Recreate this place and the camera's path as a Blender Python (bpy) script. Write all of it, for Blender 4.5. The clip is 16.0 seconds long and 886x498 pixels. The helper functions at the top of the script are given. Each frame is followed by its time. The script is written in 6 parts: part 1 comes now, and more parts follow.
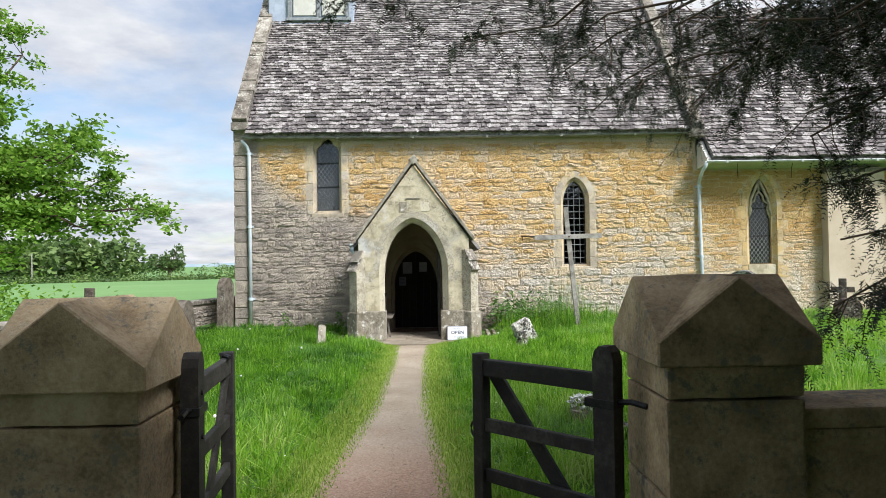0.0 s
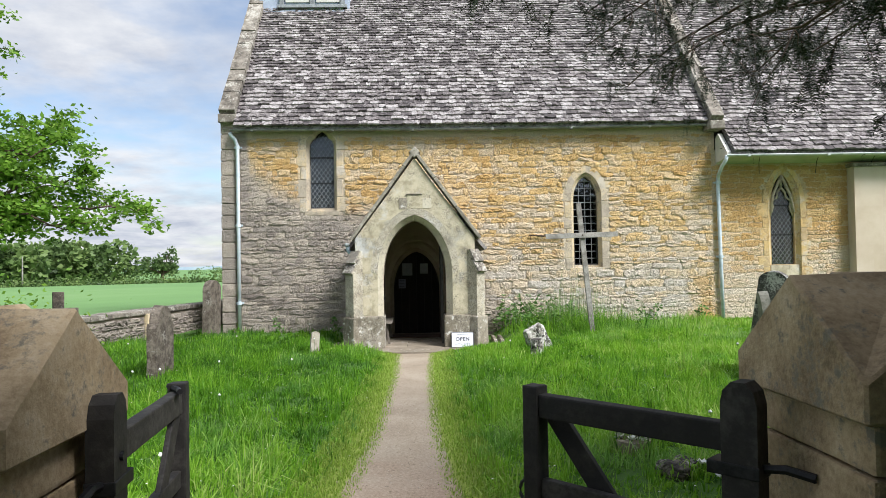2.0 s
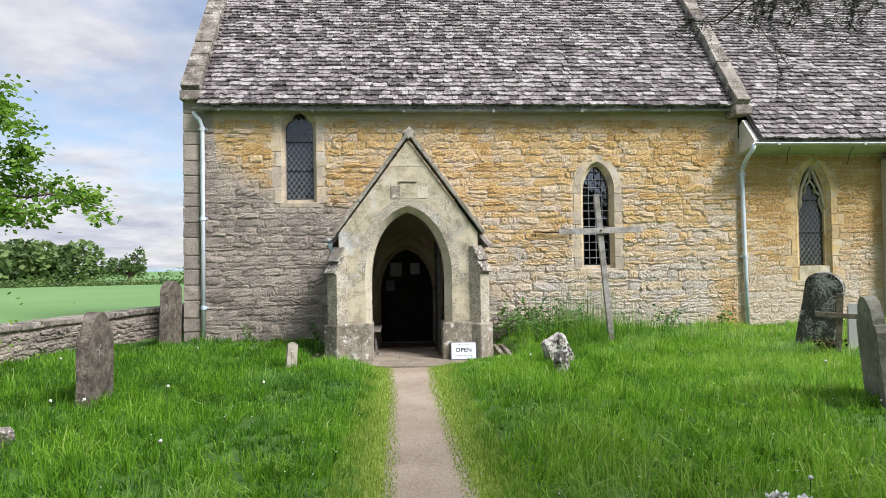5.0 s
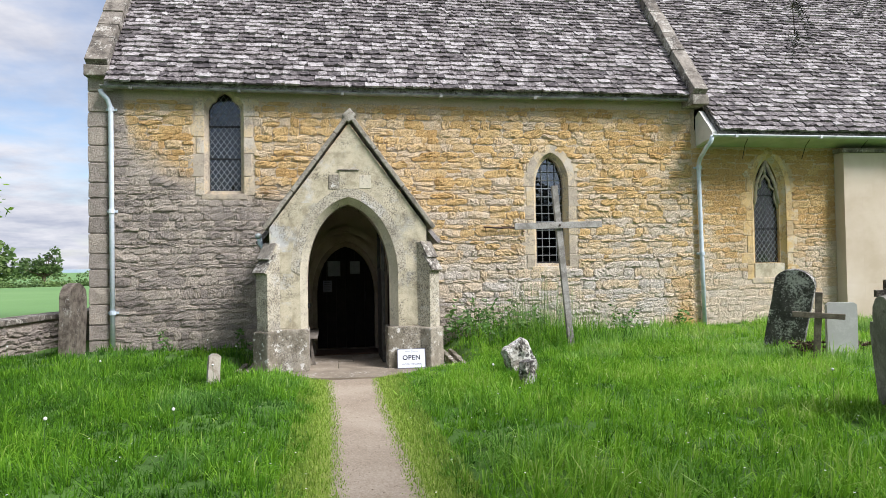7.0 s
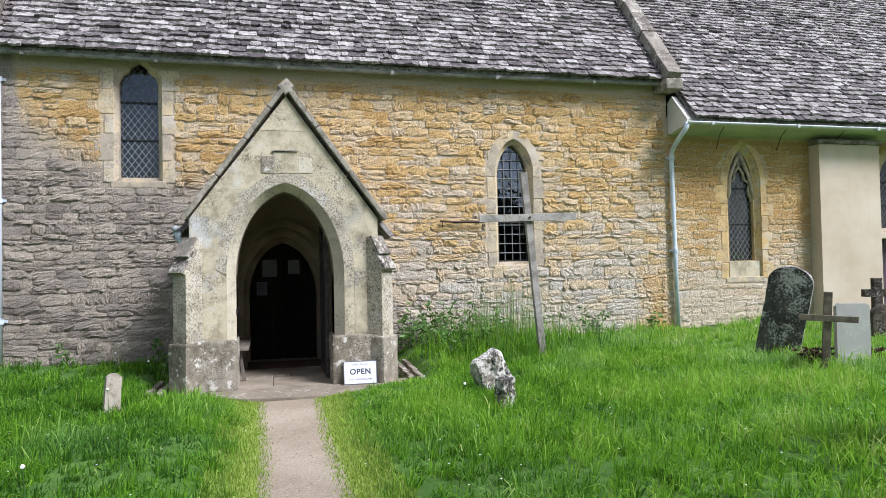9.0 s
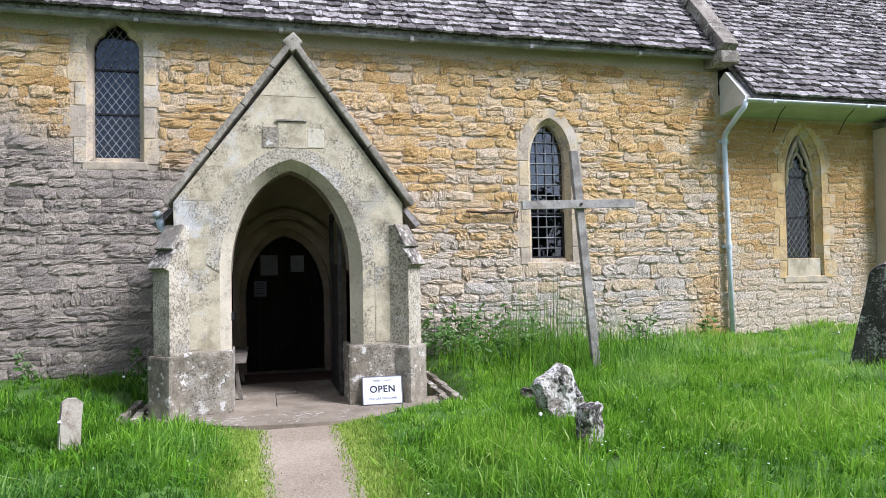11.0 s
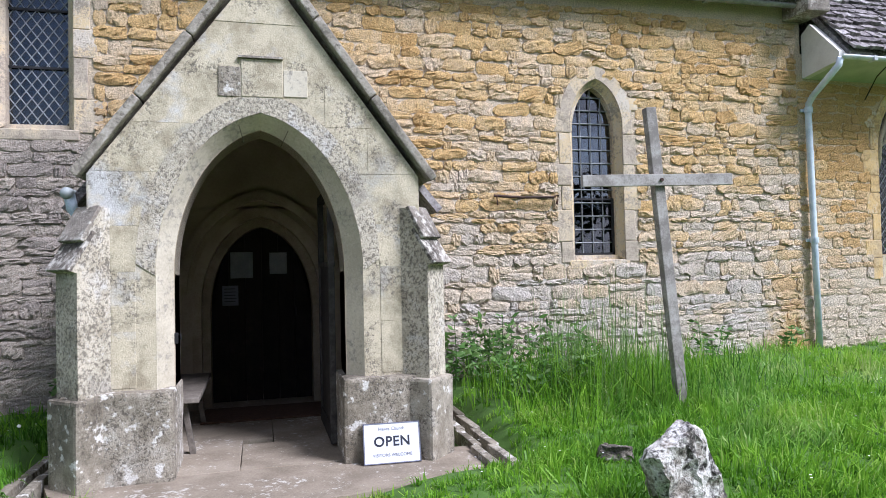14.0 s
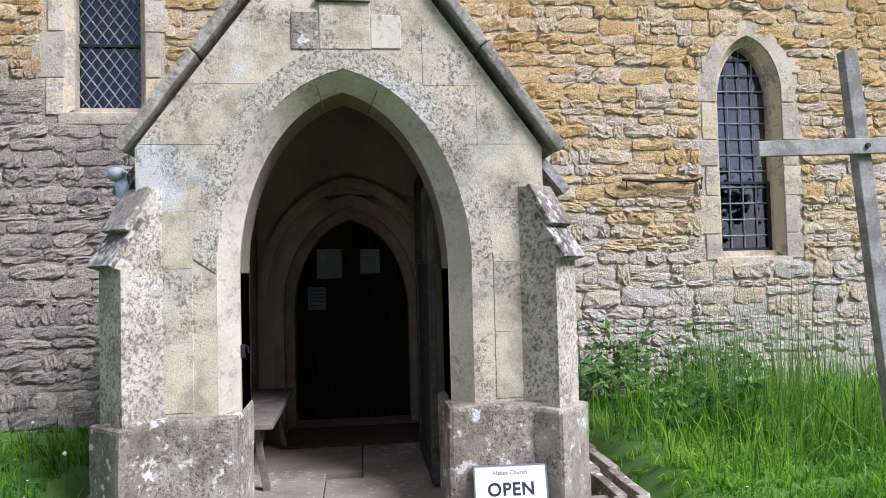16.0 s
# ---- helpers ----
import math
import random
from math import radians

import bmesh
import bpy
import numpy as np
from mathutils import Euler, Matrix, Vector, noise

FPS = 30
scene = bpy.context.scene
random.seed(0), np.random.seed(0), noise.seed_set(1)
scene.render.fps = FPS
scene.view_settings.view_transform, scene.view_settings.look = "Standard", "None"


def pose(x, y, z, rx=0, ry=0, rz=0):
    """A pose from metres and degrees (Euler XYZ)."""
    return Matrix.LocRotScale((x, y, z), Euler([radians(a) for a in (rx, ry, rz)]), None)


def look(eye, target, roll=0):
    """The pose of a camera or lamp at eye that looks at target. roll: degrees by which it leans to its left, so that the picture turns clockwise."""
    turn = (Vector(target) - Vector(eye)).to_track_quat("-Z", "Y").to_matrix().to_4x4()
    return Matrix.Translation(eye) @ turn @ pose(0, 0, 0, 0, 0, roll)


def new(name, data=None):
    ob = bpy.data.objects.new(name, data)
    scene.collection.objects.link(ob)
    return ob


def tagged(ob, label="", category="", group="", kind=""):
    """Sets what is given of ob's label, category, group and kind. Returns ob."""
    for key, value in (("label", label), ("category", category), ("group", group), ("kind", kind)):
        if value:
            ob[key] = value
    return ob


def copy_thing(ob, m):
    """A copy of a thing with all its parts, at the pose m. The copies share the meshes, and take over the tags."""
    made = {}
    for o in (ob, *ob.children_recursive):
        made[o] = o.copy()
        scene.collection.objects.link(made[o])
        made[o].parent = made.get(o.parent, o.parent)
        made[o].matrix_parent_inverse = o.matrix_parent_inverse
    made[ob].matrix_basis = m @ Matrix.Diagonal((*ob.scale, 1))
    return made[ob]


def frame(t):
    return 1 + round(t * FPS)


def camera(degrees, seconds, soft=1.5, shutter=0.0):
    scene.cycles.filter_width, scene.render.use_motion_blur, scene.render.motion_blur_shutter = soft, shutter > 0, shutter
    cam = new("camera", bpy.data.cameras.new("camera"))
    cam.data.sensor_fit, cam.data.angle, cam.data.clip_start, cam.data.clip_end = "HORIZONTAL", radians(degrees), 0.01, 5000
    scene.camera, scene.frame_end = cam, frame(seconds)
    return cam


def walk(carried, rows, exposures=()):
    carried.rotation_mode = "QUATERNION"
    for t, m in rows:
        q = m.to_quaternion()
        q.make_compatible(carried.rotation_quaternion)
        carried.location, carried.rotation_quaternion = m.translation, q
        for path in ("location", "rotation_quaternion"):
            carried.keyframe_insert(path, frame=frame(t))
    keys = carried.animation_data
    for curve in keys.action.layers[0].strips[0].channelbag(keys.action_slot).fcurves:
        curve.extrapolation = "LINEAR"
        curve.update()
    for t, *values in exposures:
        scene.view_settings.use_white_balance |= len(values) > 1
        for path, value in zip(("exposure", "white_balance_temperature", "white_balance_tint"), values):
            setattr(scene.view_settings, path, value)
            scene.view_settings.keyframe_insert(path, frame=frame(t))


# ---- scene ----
cam = camera(65.9, 16.0, 0.4)
PATH = [
    (0, (-0.271, 1.617, 1.665), (-0.225, 3.616, 1.7), -0.9),
    (0.5, (-0.299, 1.914, 1.638), (-0.247, 3.913, 1.677), -0.9),
    (1, (-0.294, 2.164, 1.64), (-0.24, 4.163, 1.679), -1.0),
    (1.5, (-0.359, 2.448, 1.618), (-0.302, 4.447, 1.66), -1.0),
    (2, (-0.412, 2.719, 1.634), (-0.352, 4.717, 1.676), -1.0),
    (2.5, (-0.4, 3.044, 1.618), (-0.34, 5.042, 1.662), -1.0),
    (3, (-0.439, 3.31, 1.596), (-0.377, 5.309, 1.64), -1.1),
    (5.5, (-0.797, 4.88, 1.575), (-0.627, 6.872, 1.624), -0.9),
    (6, (-0.798, 5.164, 1.581), (-0.595, 7.153, 1.629), -1.1),
    (6.5, (-0.843, 5.463, 1.559), (-0.61, 7.449, 1.609), -0.9),
    (7, (-0.861, 5.746, 1.557), (-0.533, 7.719, 1.601), -1.0),
    (7.5, (-0.776, 6.063, 1.552), (-0.355, 8.018, 1.597), -1.2),
    (8, (-0.76, 6.377, 1.501), (-0.312, 8.325, 1.549), -1.2),
    (8.5, (-0.754, 6.777, 1.51), (-0.282, 8.72, 1.556), -1.2),
    (11, (-0.882, 8.832, 1.436), (-0.369, 10.764, 1.488), -1.1),
    (11.5, (-0.839, 9.176, 1.429), (-0.336, 11.111, 1.483), -1.3),
    (12, (-0.786, 9.524, 1.441), (-0.284, 11.459, 1.494), -1.3),
    (12.5, (-0.765, 9.886, 1.432), (-0.257, 11.82, 1.484), -1.2),
    (13, (-0.689, 10.247, 1.447), (-0.179, 12.18, 1.502), -1.3),
    (13.5, (-0.6, 10.629, 1.454), (-0.089, 12.561, 1.507), -1.4),
    (14, (-0.595, 11.002, 1.437), (-0.074, 12.933, 1.489), -1.3),
    (14.5, (-0.567, 11.363, 1.423), (-0.04, 13.292, 1.474), -1.3),
    (15, (-0.532, 11.67, 1.415), (-0.02, 13.602, 1.468), -1.4),
    (15.5, (-0.525, 12.022, 1.389), (-0.162, 13.987, 1.446), -1.5),
    (16, (-0.5, 12.177, 1.398), (-0.253, 14.16, 1.465), -1.4),
]
walk(cam, [(t, look(eye, target, roll)) for t, eye, target, roll in PATH], [(0, 0.38, 6350, 11), (3, 0.32, 6300, 11), (5.5, 0.29, 6360, 15), (8, 0.28, 6120, 15), (11.5, 0.39, 5780, 20), (16, 0.39, 5680, 21)])

# ---- sky and sun ----
world = bpy.data.worlds.new("world")
scene.world = world
world.use_nodes = True


def node(nt, kind, inputs=None, **props):
    n = nt.nodes.new(kind)
    if "operation" in props:
        n.operation, n.use_clamp = props["operation"], props["use_clamp"]
    if "data_type" in props:
        n.data_type, n.blend_type = props["data_type"], props["blend_type"]
    if "interpolation_type" in props:
        n.interpolation_type = props["interpolation_type"]
    if "attribute_name" in props:
        n.attribute_name = props["attribute_name"]
    for k, v in (inputs or {}).items():
        if isinstance(v, bpy.types.NodeSocket):
            nt.links.new(v, n.inputs[k])
        else:
            n.inputs[k].default_value = v
    return n


def maths(nt, op, a, b=0.0, c=0.0, clamp=False):
    return node(nt, "ShaderNodeMath", {0: a, 1: b, 2: c}, operation=op, use_clamp=clamp).outputs[0]


def ramp(nt, fac, stops):
    n = node(nt, "ShaderNodeValToRGB", {"Fac": fac})
    el = n.color_ramp.elements
    while len(el) < len(stops):
        el.new(0.5)
    for e, (p, c) in zip(el, stops):
        e.position = p
        e.color = (*c, 1) if len(c) == 3 else c
    return n.outputs["Color"]


def noise_tex(nt, vec, scale, detail=4.0, rough=0.6):
    return node(nt, "ShaderNodeTexNoise", {"Vector": vec, "Scale": scale, "Detail": detail, "Roughness": rough}).outputs["Fac"]


def mix(nt, fac, a, b, blend="MIX"):
    n = node(nt, "ShaderNodeMix", data_type="RGBA", blend_type=blend)
    for i, v in ((0, fac), (6, a), (7, b)):
        if isinstance(v, bpy.types.NodeSocket):
            nt.links.new(v, n.inputs[i])
        else:
            n.inputs[i].default_value = (*v, 1) if isinstance(v, tuple) and len(v) == 3 else v
    return n.outputs[2]


SUN_DIR = Vector((0.56, -0.52, 0.82)).normalized()
wt = world.node_tree
wt.nodes.clear()
sky = node(wt, "ShaderNodeTexSky")
sky.sky_type, sky.sun_disc = "NISHITA", False
sky.sun_elevation, sky.sun_rotation = math.asin(SUN_DIR.z), math.atan2(SUN_DIR.x, SUN_DIR.y)
tc = node(wt, "ShaderNodeTexCoord").outputs["Generated"]
sep = node(wt, "ShaderNodeSeparateXYZ", {0: tc})
lift = maths(wt, "ADD", maths(wt, "ABSOLUTE", sep.outputs["Z"]), 0.16)
plan = node(wt, "ShaderNodeCombineXYZ", {0: maths(wt, "DIVIDE", sep.outputs["X"], lift), 1: maths(wt, "DIVIDE", sep.outputs["Y"], lift), 2: 0.0}).outputs[0]
n1 = noise_tex(wt, plan, 0.62, 7, 0.56)
n2 = noise_tex(wt, plan, 2.2, 6, 0.6)
cover = ramp(wt, n1, [(0.39, (0, 0, 0)), (0.53, (1, 1, 1))])
shade = ramp(wt, n2, [(0.32, (0.58, 0.63, 0.73)), (0.62, (0.98, 0.99, 1.0))])
clear = node(wt, "ShaderNodeBackground", {"Color": sky.outputs[0], "Strength": 0.13})
cloud = node(wt, "ShaderNodeBackground", {"Color": shade, "Strength": 0.72})
both = node(wt, "ShaderNodeMixShader", {0: cover, 1: clear.outputs[0], 2: cloud.outputs[0]})
node(wt, "ShaderNodeOutputWorld", {"Surface": both.outputs[0]})

sun = new("sun", bpy.data.lights.new("sun", "SUN"))
sun.data.energy, sun.data.angle, sun.data.color = 4.9, radians(20), (1.0, 0.985, 0.965)
sun.matrix_world = look((0, 0, 30), Vector((0, 0, 30)) - SUN_DIR)


# ---- materials ----
def material(name):
    m = bpy.data.materials.new(name)
    m.use_nodes = True
    nt = m.node_tree
    return m, nt, nt.nodes["Principled BSDF"]


def bump_into(nt, bsdf, height, strength, distance):
    b = node(nt, "ShaderNodeBump", {"Height": height, "Strength": strength, "Distance": distance})
    nt.links.new(b.outputs[0], bsdf.inputs["Normal"])


def random_value(nt, source):
    if source == "island":
        return node(nt, "ShaderNodeNewGeometry").outputs["Random Per Island"]
    return node(nt, "ShaderNodeObjectInfo").outputs["Random"]


def plain(name, stops, scale=4.0, rough=0.8, bump=0.3, grain=60.0, dist=0.01, metal=0.0, source="object", vary=0.25, spots=None, spot_scale=18.0, spot_cut=0.62, world_space=True):
    """Two scales of colour noise, a shift from piece to piece, lichen spots and a fine grain."""
    m, nt, bsdf = material(name)
    vec = node(nt, "ShaderNodeNewGeometry").outputs["Position"] if world_space else node(nt, "ShaderNodeTexCoord").outputs["Object"]
    big = noise_tex(nt, vec, scale, 6, 0.62)
    fine = noise_tex(nt, vec, grain, 3, 0.7)
    r = random_value(nt, source)
    f = maths(nt, "ADD", big, maths(nt, "MULTIPLY", maths(nt, "SUBTRACT", r, 0.5), vary))
    f = maths(nt, "ADD", f, maths(nt, "MULTIPLY", maths(nt, "SUBTRACT", fine, 0.5), 0.45))
    f = maths(nt, "MULTIPLY_ADD", maths(nt, "SUBTRACT", f, 0.5), 1.75, 0.5, clamp=True)
    col = ramp(nt, f, stops)
    if spots:
        s = maths(nt, "ADD", maths(nt, "MULTIPLY", noise_tex(nt, vec, spot_scale, 5, 0.75), 0.62), maths(nt, "MULTIPLY", noise_tex(nt, vec, spot_scale * 0.14, 3, 0.6), 0.42))
        col = mix(nt, ramp(nt, s, [(spot_cut - 0.05, (0, 0, 0)), (spot_cut + 0.03, (1, 1, 1))]), col, spots)
    nt.links.new(col, bsdf.inputs["Base Color"])
    bsdf.inputs["Roughness"].default_value = rough
    bsdf.inputs["Metallic"].default_value = metal
    if bump:
        bump_into(nt, bsdf, maths(nt, "ADD", big, maths(nt, "MULTIPLY", fine, 0.5)), bump, dist)
    return m


def wall_stone(name, source, mortar=False):
    """Cotswold rubble: honey and buff stones, grey with weather to the west and near the ground."""
    m, nt, bsdf = material(name)
    pos = node(nt, "ShaderNodeNewGeometry").outputs["Position"]
    xyz = node(nt, "ShaderNodeSeparateXYZ", {0: pos})
    x, z = xyz.outputs["X"], xyz.outputs["Z"]
    patch = noise_tex(nt, pos, 0.55, 5, 0.6)
    mid = noise_tex(nt, pos, 5.0, 5, 0.65)
    fine = noise_tex(nt, pos, 55.0, 4, 0.75)
    r = random_value(nt, source)
    f = maths(nt, "ADD", maths(nt, "MULTIPLY", patch, 0.65), maths(nt, "MULTIPLY", r, 0.0 if mortar else 0.38))
    f = maths(nt, "ADD", f, maths(nt, "MULTIPLY", maths(nt, "SUBTRACT", mid, 0.5), 0.5), clamp=True)
    rust_x = maths(nt, "ABSOLUTE", maths(nt, "SUBTRACT", maths(nt, "ADD", x, maths(nt, "MULTIPLY", maths(nt, "SUBTRACT", mid, 0.5), 0.7)), 6.22))
    rust = maths(nt, "MULTIPLY", node(nt, "ShaderNodeMapRange", {0: rust_x, 1: 0.08, 2: 0.5, 3: 1.0, 4: 0.0}).outputs[0], node(nt, "ShaderNodeMapRange", {0: z, 1: 0.3, 2: 2.1, 3: 1.0, 4: 0.0}).outputs[0])
    east = node(nt, "ShaderNodeMapRange", {0: x, 1: 6.4, 2: 6.9, 3: 0.1, 4: 0.42}).outputs[0]
    high = node(nt, "ShaderNodeMapRange", {0: z, 1: 1.6, 2: 3.6, 3: 0.0, 4: 0.12}).outputs[0]
    f = maths(nt, "ADD", maths(nt, "ADD", maths(nt, "ADD", f, high), east), maths(nt, "MULTIPLY", rust, 0.42), clamp=True)
    warm = ramp(nt, f, [(0.14, (0.48, 0.42, 0.33)), (0.34, (0.64, 0.56, 0.45)), (0.5, (0.67, 0.555, 0.41)), (0.66, (0.69, 0.525, 0.315)), (0.82, (0.66, 0.455, 0.2)), (0.96, (0.55, 0.345, 0.13))])
    grey = ramp(nt, f, [(0.14, (0.08, 0.065, 0.056)), (0.34, (0.185, 0.157, 0.138)), (0.54, (0.325, 0.285, 0.252)), (0.82, (0.47, 0.41, 0.345))])
    pale = ramp(nt, f, [(0.1, (0.37, 0.335, 0.3)), (0.5, (0.6, 0.56, 0.51)), (0.9, (0.67, 0.58, 0.455))])
    wob = maths(nt, "MULTIPLY", maths(nt, "SUBTRACT", patch, 0.5), 5.0)
    west = node(nt, "ShaderNodeMapRange", {0: maths(nt, "ADD", maths(nt, "ADD", maths(nt, "MULTIPLY_ADD", x, 0.5, maths(nt, "MULTIPLY", maths(nt, "MAXIMUM", x, 0.0), 1.3)), maths(nt, "ADD", maths(nt, "MULTIPLY", wob, 0.7), node(nt, "ShaderNodeMapRange", {0: x, 1: -4.35, 2: -4.7, 3: 0.0, 4: -4.5}).outputs[0])), maths(nt, "MULTIPLY", z, 1.5)), 1: 2.7, 2: 4.3, 3: 1.0, 4: 0.0}, interpolation_type="SMOOTHSTEP").outputs[0]
    low = node(nt, "ShaderNodeMapRange", {0: maths(nt, "ADD", maths(nt, "SUBTRACT", z, maths(nt, "MULTIPLY", wob, 0.55)), maths(nt, "MULTIPLY", r, 0.8)), 1: 0.9, 2: 3.1, 3: 0.95, 4: 0.0}, interpolation_type="SMOOTHSTEP").outputs[0]
    col = mix(nt, maths(nt, "MULTIPLY", low, maths(nt, "SUBTRACT", 1.0, rust)), warm, pale)
    col = mix(nt, west, col, grey)
    if mortar:
        col = mix(nt, maths(nt, "MULTIPLY_ADD", west, -0.2, 0.5), col, (0.66, 0.575, 0.44))
    lich = ramp(nt, noise_tex(nt, pos, 24.0, 5, 0.75), [(0.6, (0, 0, 0)), (0.7, (1, 1, 1))])
    col = mix(nt, maths(nt, "MULTIPLY", lich, 0.45), col, (0.66, 0.62, 0.54))
    fleck = ramp(nt, noise_tex(nt, pos, 46.0, 4, 0.8), [(0.57, (0, 0, 0)), (0.64, (1, 1, 1))])
    col = mix(nt, maths(nt, "MULTIPLY", maths(nt, "MULTIPLY", fleck, west), 0.6), col, (0.64, 0.61, 0.57))
    pits = ramp(nt, noise_tex(nt, pos, 30.0, 5, 0.8), [(0.32, (0.46, 0.41, 0.36)), (0.44, (1, 1, 1))])
    col = mix(nt, 0.4 if mortar else 1.0, col, pits, "MULTIPLY")
    col = mix(nt, 1.0, col, ramp(nt, fine, [(0.3, (0.62, 0.6, 0.57)), (0.62, (1.18, 1.17, 1.15))]), "MULTIPLY")
    nt.links.new(col, bsdf.inputs["Base Color"])
    bsdf.inputs["Roughness"].default_value = 0.92
    bump_into(nt, bsdf, maths(nt, "ADD", maths(nt, "MULTIPLY", mid, 1.5), fine), 1.0, 0.035)
    return m


STONE_OBJ, STONE_ISL, MORTAR = wall_stone("rubble stone", "object"), wall_stone("rubble stone far", "island"), wall_stone("lime mortar", "object", True)
SLATE_STOPS = [(0.1, (0.045, 0.038, 0.04)), (0.33, (0.125, 0.108, 0.107)), (0.52, (0.235, 0.21, 0.205)), (0.74, (0.34, 0.312, 0.305)), (0.95, (0.46, 0.435, 0.425))]
SLATE_OBJ = plain("stone slate", SLATE_STOPS, 16.0, 0.85, 0.8, 60, 0.012, vary=0.42, spots=(0.085, 0.073, 0.072), spot_scale=34, spot_cut=0.58)
SLATE_ISL = plain("stone slate far", SLATE_STOPS, 16.0, 0.85, 0.8, 60, 0.012, source="island", vary=0.42, spots=(0.085, 0.073, 0.072), spot_scale=34, spot_cut=0.58)


def lichened(name, tones, spread, speck, dark=(0.15, 0.135, 0.108), crust=0.0):
    """Dressed limestone: broad cream, grey and pale patches, a shift from block to block, patches of fine dark and pale lichen."""
    m, nt, bsdf = material(name)
    pos = node(nt, "ShaderNodeNewGeometry").outputs["Position"]
    big, mid = noise_tex(nt, pos, 1.5, 5, 0.6), noise_tex(nt, pos, 7.0, 5, 0.65)
    fine = noise_tex(nt, pos, 95.0, 4, 0.75)
    f = maths(nt, "MULTIPLY_ADD", maths(nt, "SUBTRACT", big, 0.5), 1.7, 0.5)
    f = maths(nt, "ADD", f, maths(nt, "MULTIPLY", maths(nt, "SUBTRACT", random_value(nt, "object"), 0.5), spread))
    f = maths(nt, "ADD", f, maths(nt, "MULTIPLY", maths(nt, "SUBTRACT", mid, 0.5), 0.9), clamp=True)
    col = ramp(nt, f, tones)
    area = ramp(nt, noise_tex(nt, pos, 3.2, 6, 0.7), [(0.6 - speck, (0.03, 0.03, 0.03)), (0.72 - speck, (1, 1, 1))])
    dots = ramp(nt, noise_tex(nt, pos, 42.0, 4, 0.78), [(0.48, (0, 0, 0)), (0.57, (1, 1, 1))])
    col = mix(nt, maths(nt, "MULTIPLY", maths(nt, "MULTIPLY", area, dots), 0.85), col, dark)
    pale = ramp(nt, noise_tex(nt, pos, 30.0, 4, 0.75), [(0.58, (0, 0, 0)), (0.66, (1, 1, 1))])
    col = mix(nt, maths(nt, "MULTIPLY", maths(nt, "MULTIPLY", area, pale), 0.7), col, (0.6, 0.58, 0.52))
    stain = ramp(nt, noise_tex(nt, pos, 4.5, 6, 0.72), [(0.36, (0.6, 0.58, 0.54)), (0.52, (1, 1, 1)), (0.66, (1.1, 1.1, 1.1))])
    col = mix(nt, 0.9, col, stain, "MULTIPLY")
    if crust:
        blob = ramp(nt, noise_tex(nt, pos, 9.0, 5, 0.6), [(0.585, (0, 0, 0)), (0.625, (1, 1, 1))])
        col = mix(nt, maths(nt, "MULTIPLY", blob, crust), col, (0.66, 0.65, 0.61))
    col = mix(nt, 0.8, col, ramp(nt, fine, [(0.3, (0.72, 0.7, 0.67)), (0.6, (1.1, 1.1, 1.09))]), "MULTIPLY")
    nt.links.new(col, bsdf.inputs["Base Color"])
    bsdf.inputs["Roughness"].default_value = 0.93
    rough = maths(nt, "ADD", maths(nt, "MULTIPLY", maths(nt, "MULTIPLY", area, dots), -1.2), maths(nt, "ADD", fine, mid))
    bump_into(nt, bsdf, rough, 0.35, 0.01)
    return m


ASHLAR = lichened("porch limestone", [(0.12, (0.4, 0.38, 0.32)), (0.36, (0.51, 0.46, 0.335)), (0.64, (0.56, 0.5, 0.365)), (0.88, (0.53, 0.53, 0.51))], 0.5, 0.12)
ASHLAR_ROUGH = lichened("crusted limestone", [(0.12, (0.36, 0.335, 0.28)), (0.4, (0.48, 0.44, 0.345)), (0.65, (0.54, 0.49, 0.385)), (0.88, (0.55, 0.54, 0.51))], 0.35, 0.27)
ASHLAR_WORN = lichened("weathered plinth limestone", [(0.12, (0.16, 0.14, 0.105)), (0.4, (0.27, 0.24, 0.185)), (0.65, (0.36, 0.325, 0.26)), (0.88, (0.46, 0.435, 0.375))], 0.3, 0.19, (0.1, 0.088, 0.07), 0.85)
REVEAL = plain("arch reveal limestone", [(0.15, (0.42, 0.375, 0.28)), (0.5, (0.56, 0.51, 0.395)), (0.85, (0.6, 0.565, 0.46))], 2.0, 0.88, 0.4, 60, 0.006, spots=(0.3, 0.275, 0.23), spot_scale=22, spot_cut=0.6)
COPING = plain("lichened coping stone", [(0.15, (0.062, 0.053, 0.044)), (0.4, (0.145, 0.125, 0.102)), (0.6, (0.22, 0.193, 0.16)), (0.88, (0.31, 0.275, 0.23))], 5.0, 0.95, 0.9, 42, 0.02, vary=0.2, spots=(0.48, 0.455, 0.4), spot_scale=26, spot_cut=0.585)
OCHRE = plain("deep ochre dressed stone", [(0.2, (0.44, 0.33, 0.19)), (0.45, (0.56, 0.42, 0.22)), (0.65, (0.58, 0.39, 0.15)), (0.9, (0.55, 0.47, 0.34))], 3.6, 0.9, 0.8, 48, 0.02, vary=0.4, spots=(0.34, 0.22, 0.09), spot_scale=26, spot_cut=0.58)
DRESSED = plain("ochre dressed stone", [(0.2, (0.42, 0.36, 0.28)), (0.45, (0.56, 0.47, 0.33)), (0.65, (0.59, 0.46, 0.27)), (0.9, (0.56, 0.5, 0.41))], 3.6, 0.9, 0.8, 48, 0.02, vary=0.45, spots=(0.3, 0.255, 0.2), spot_scale=30, spot_cut=0.57)
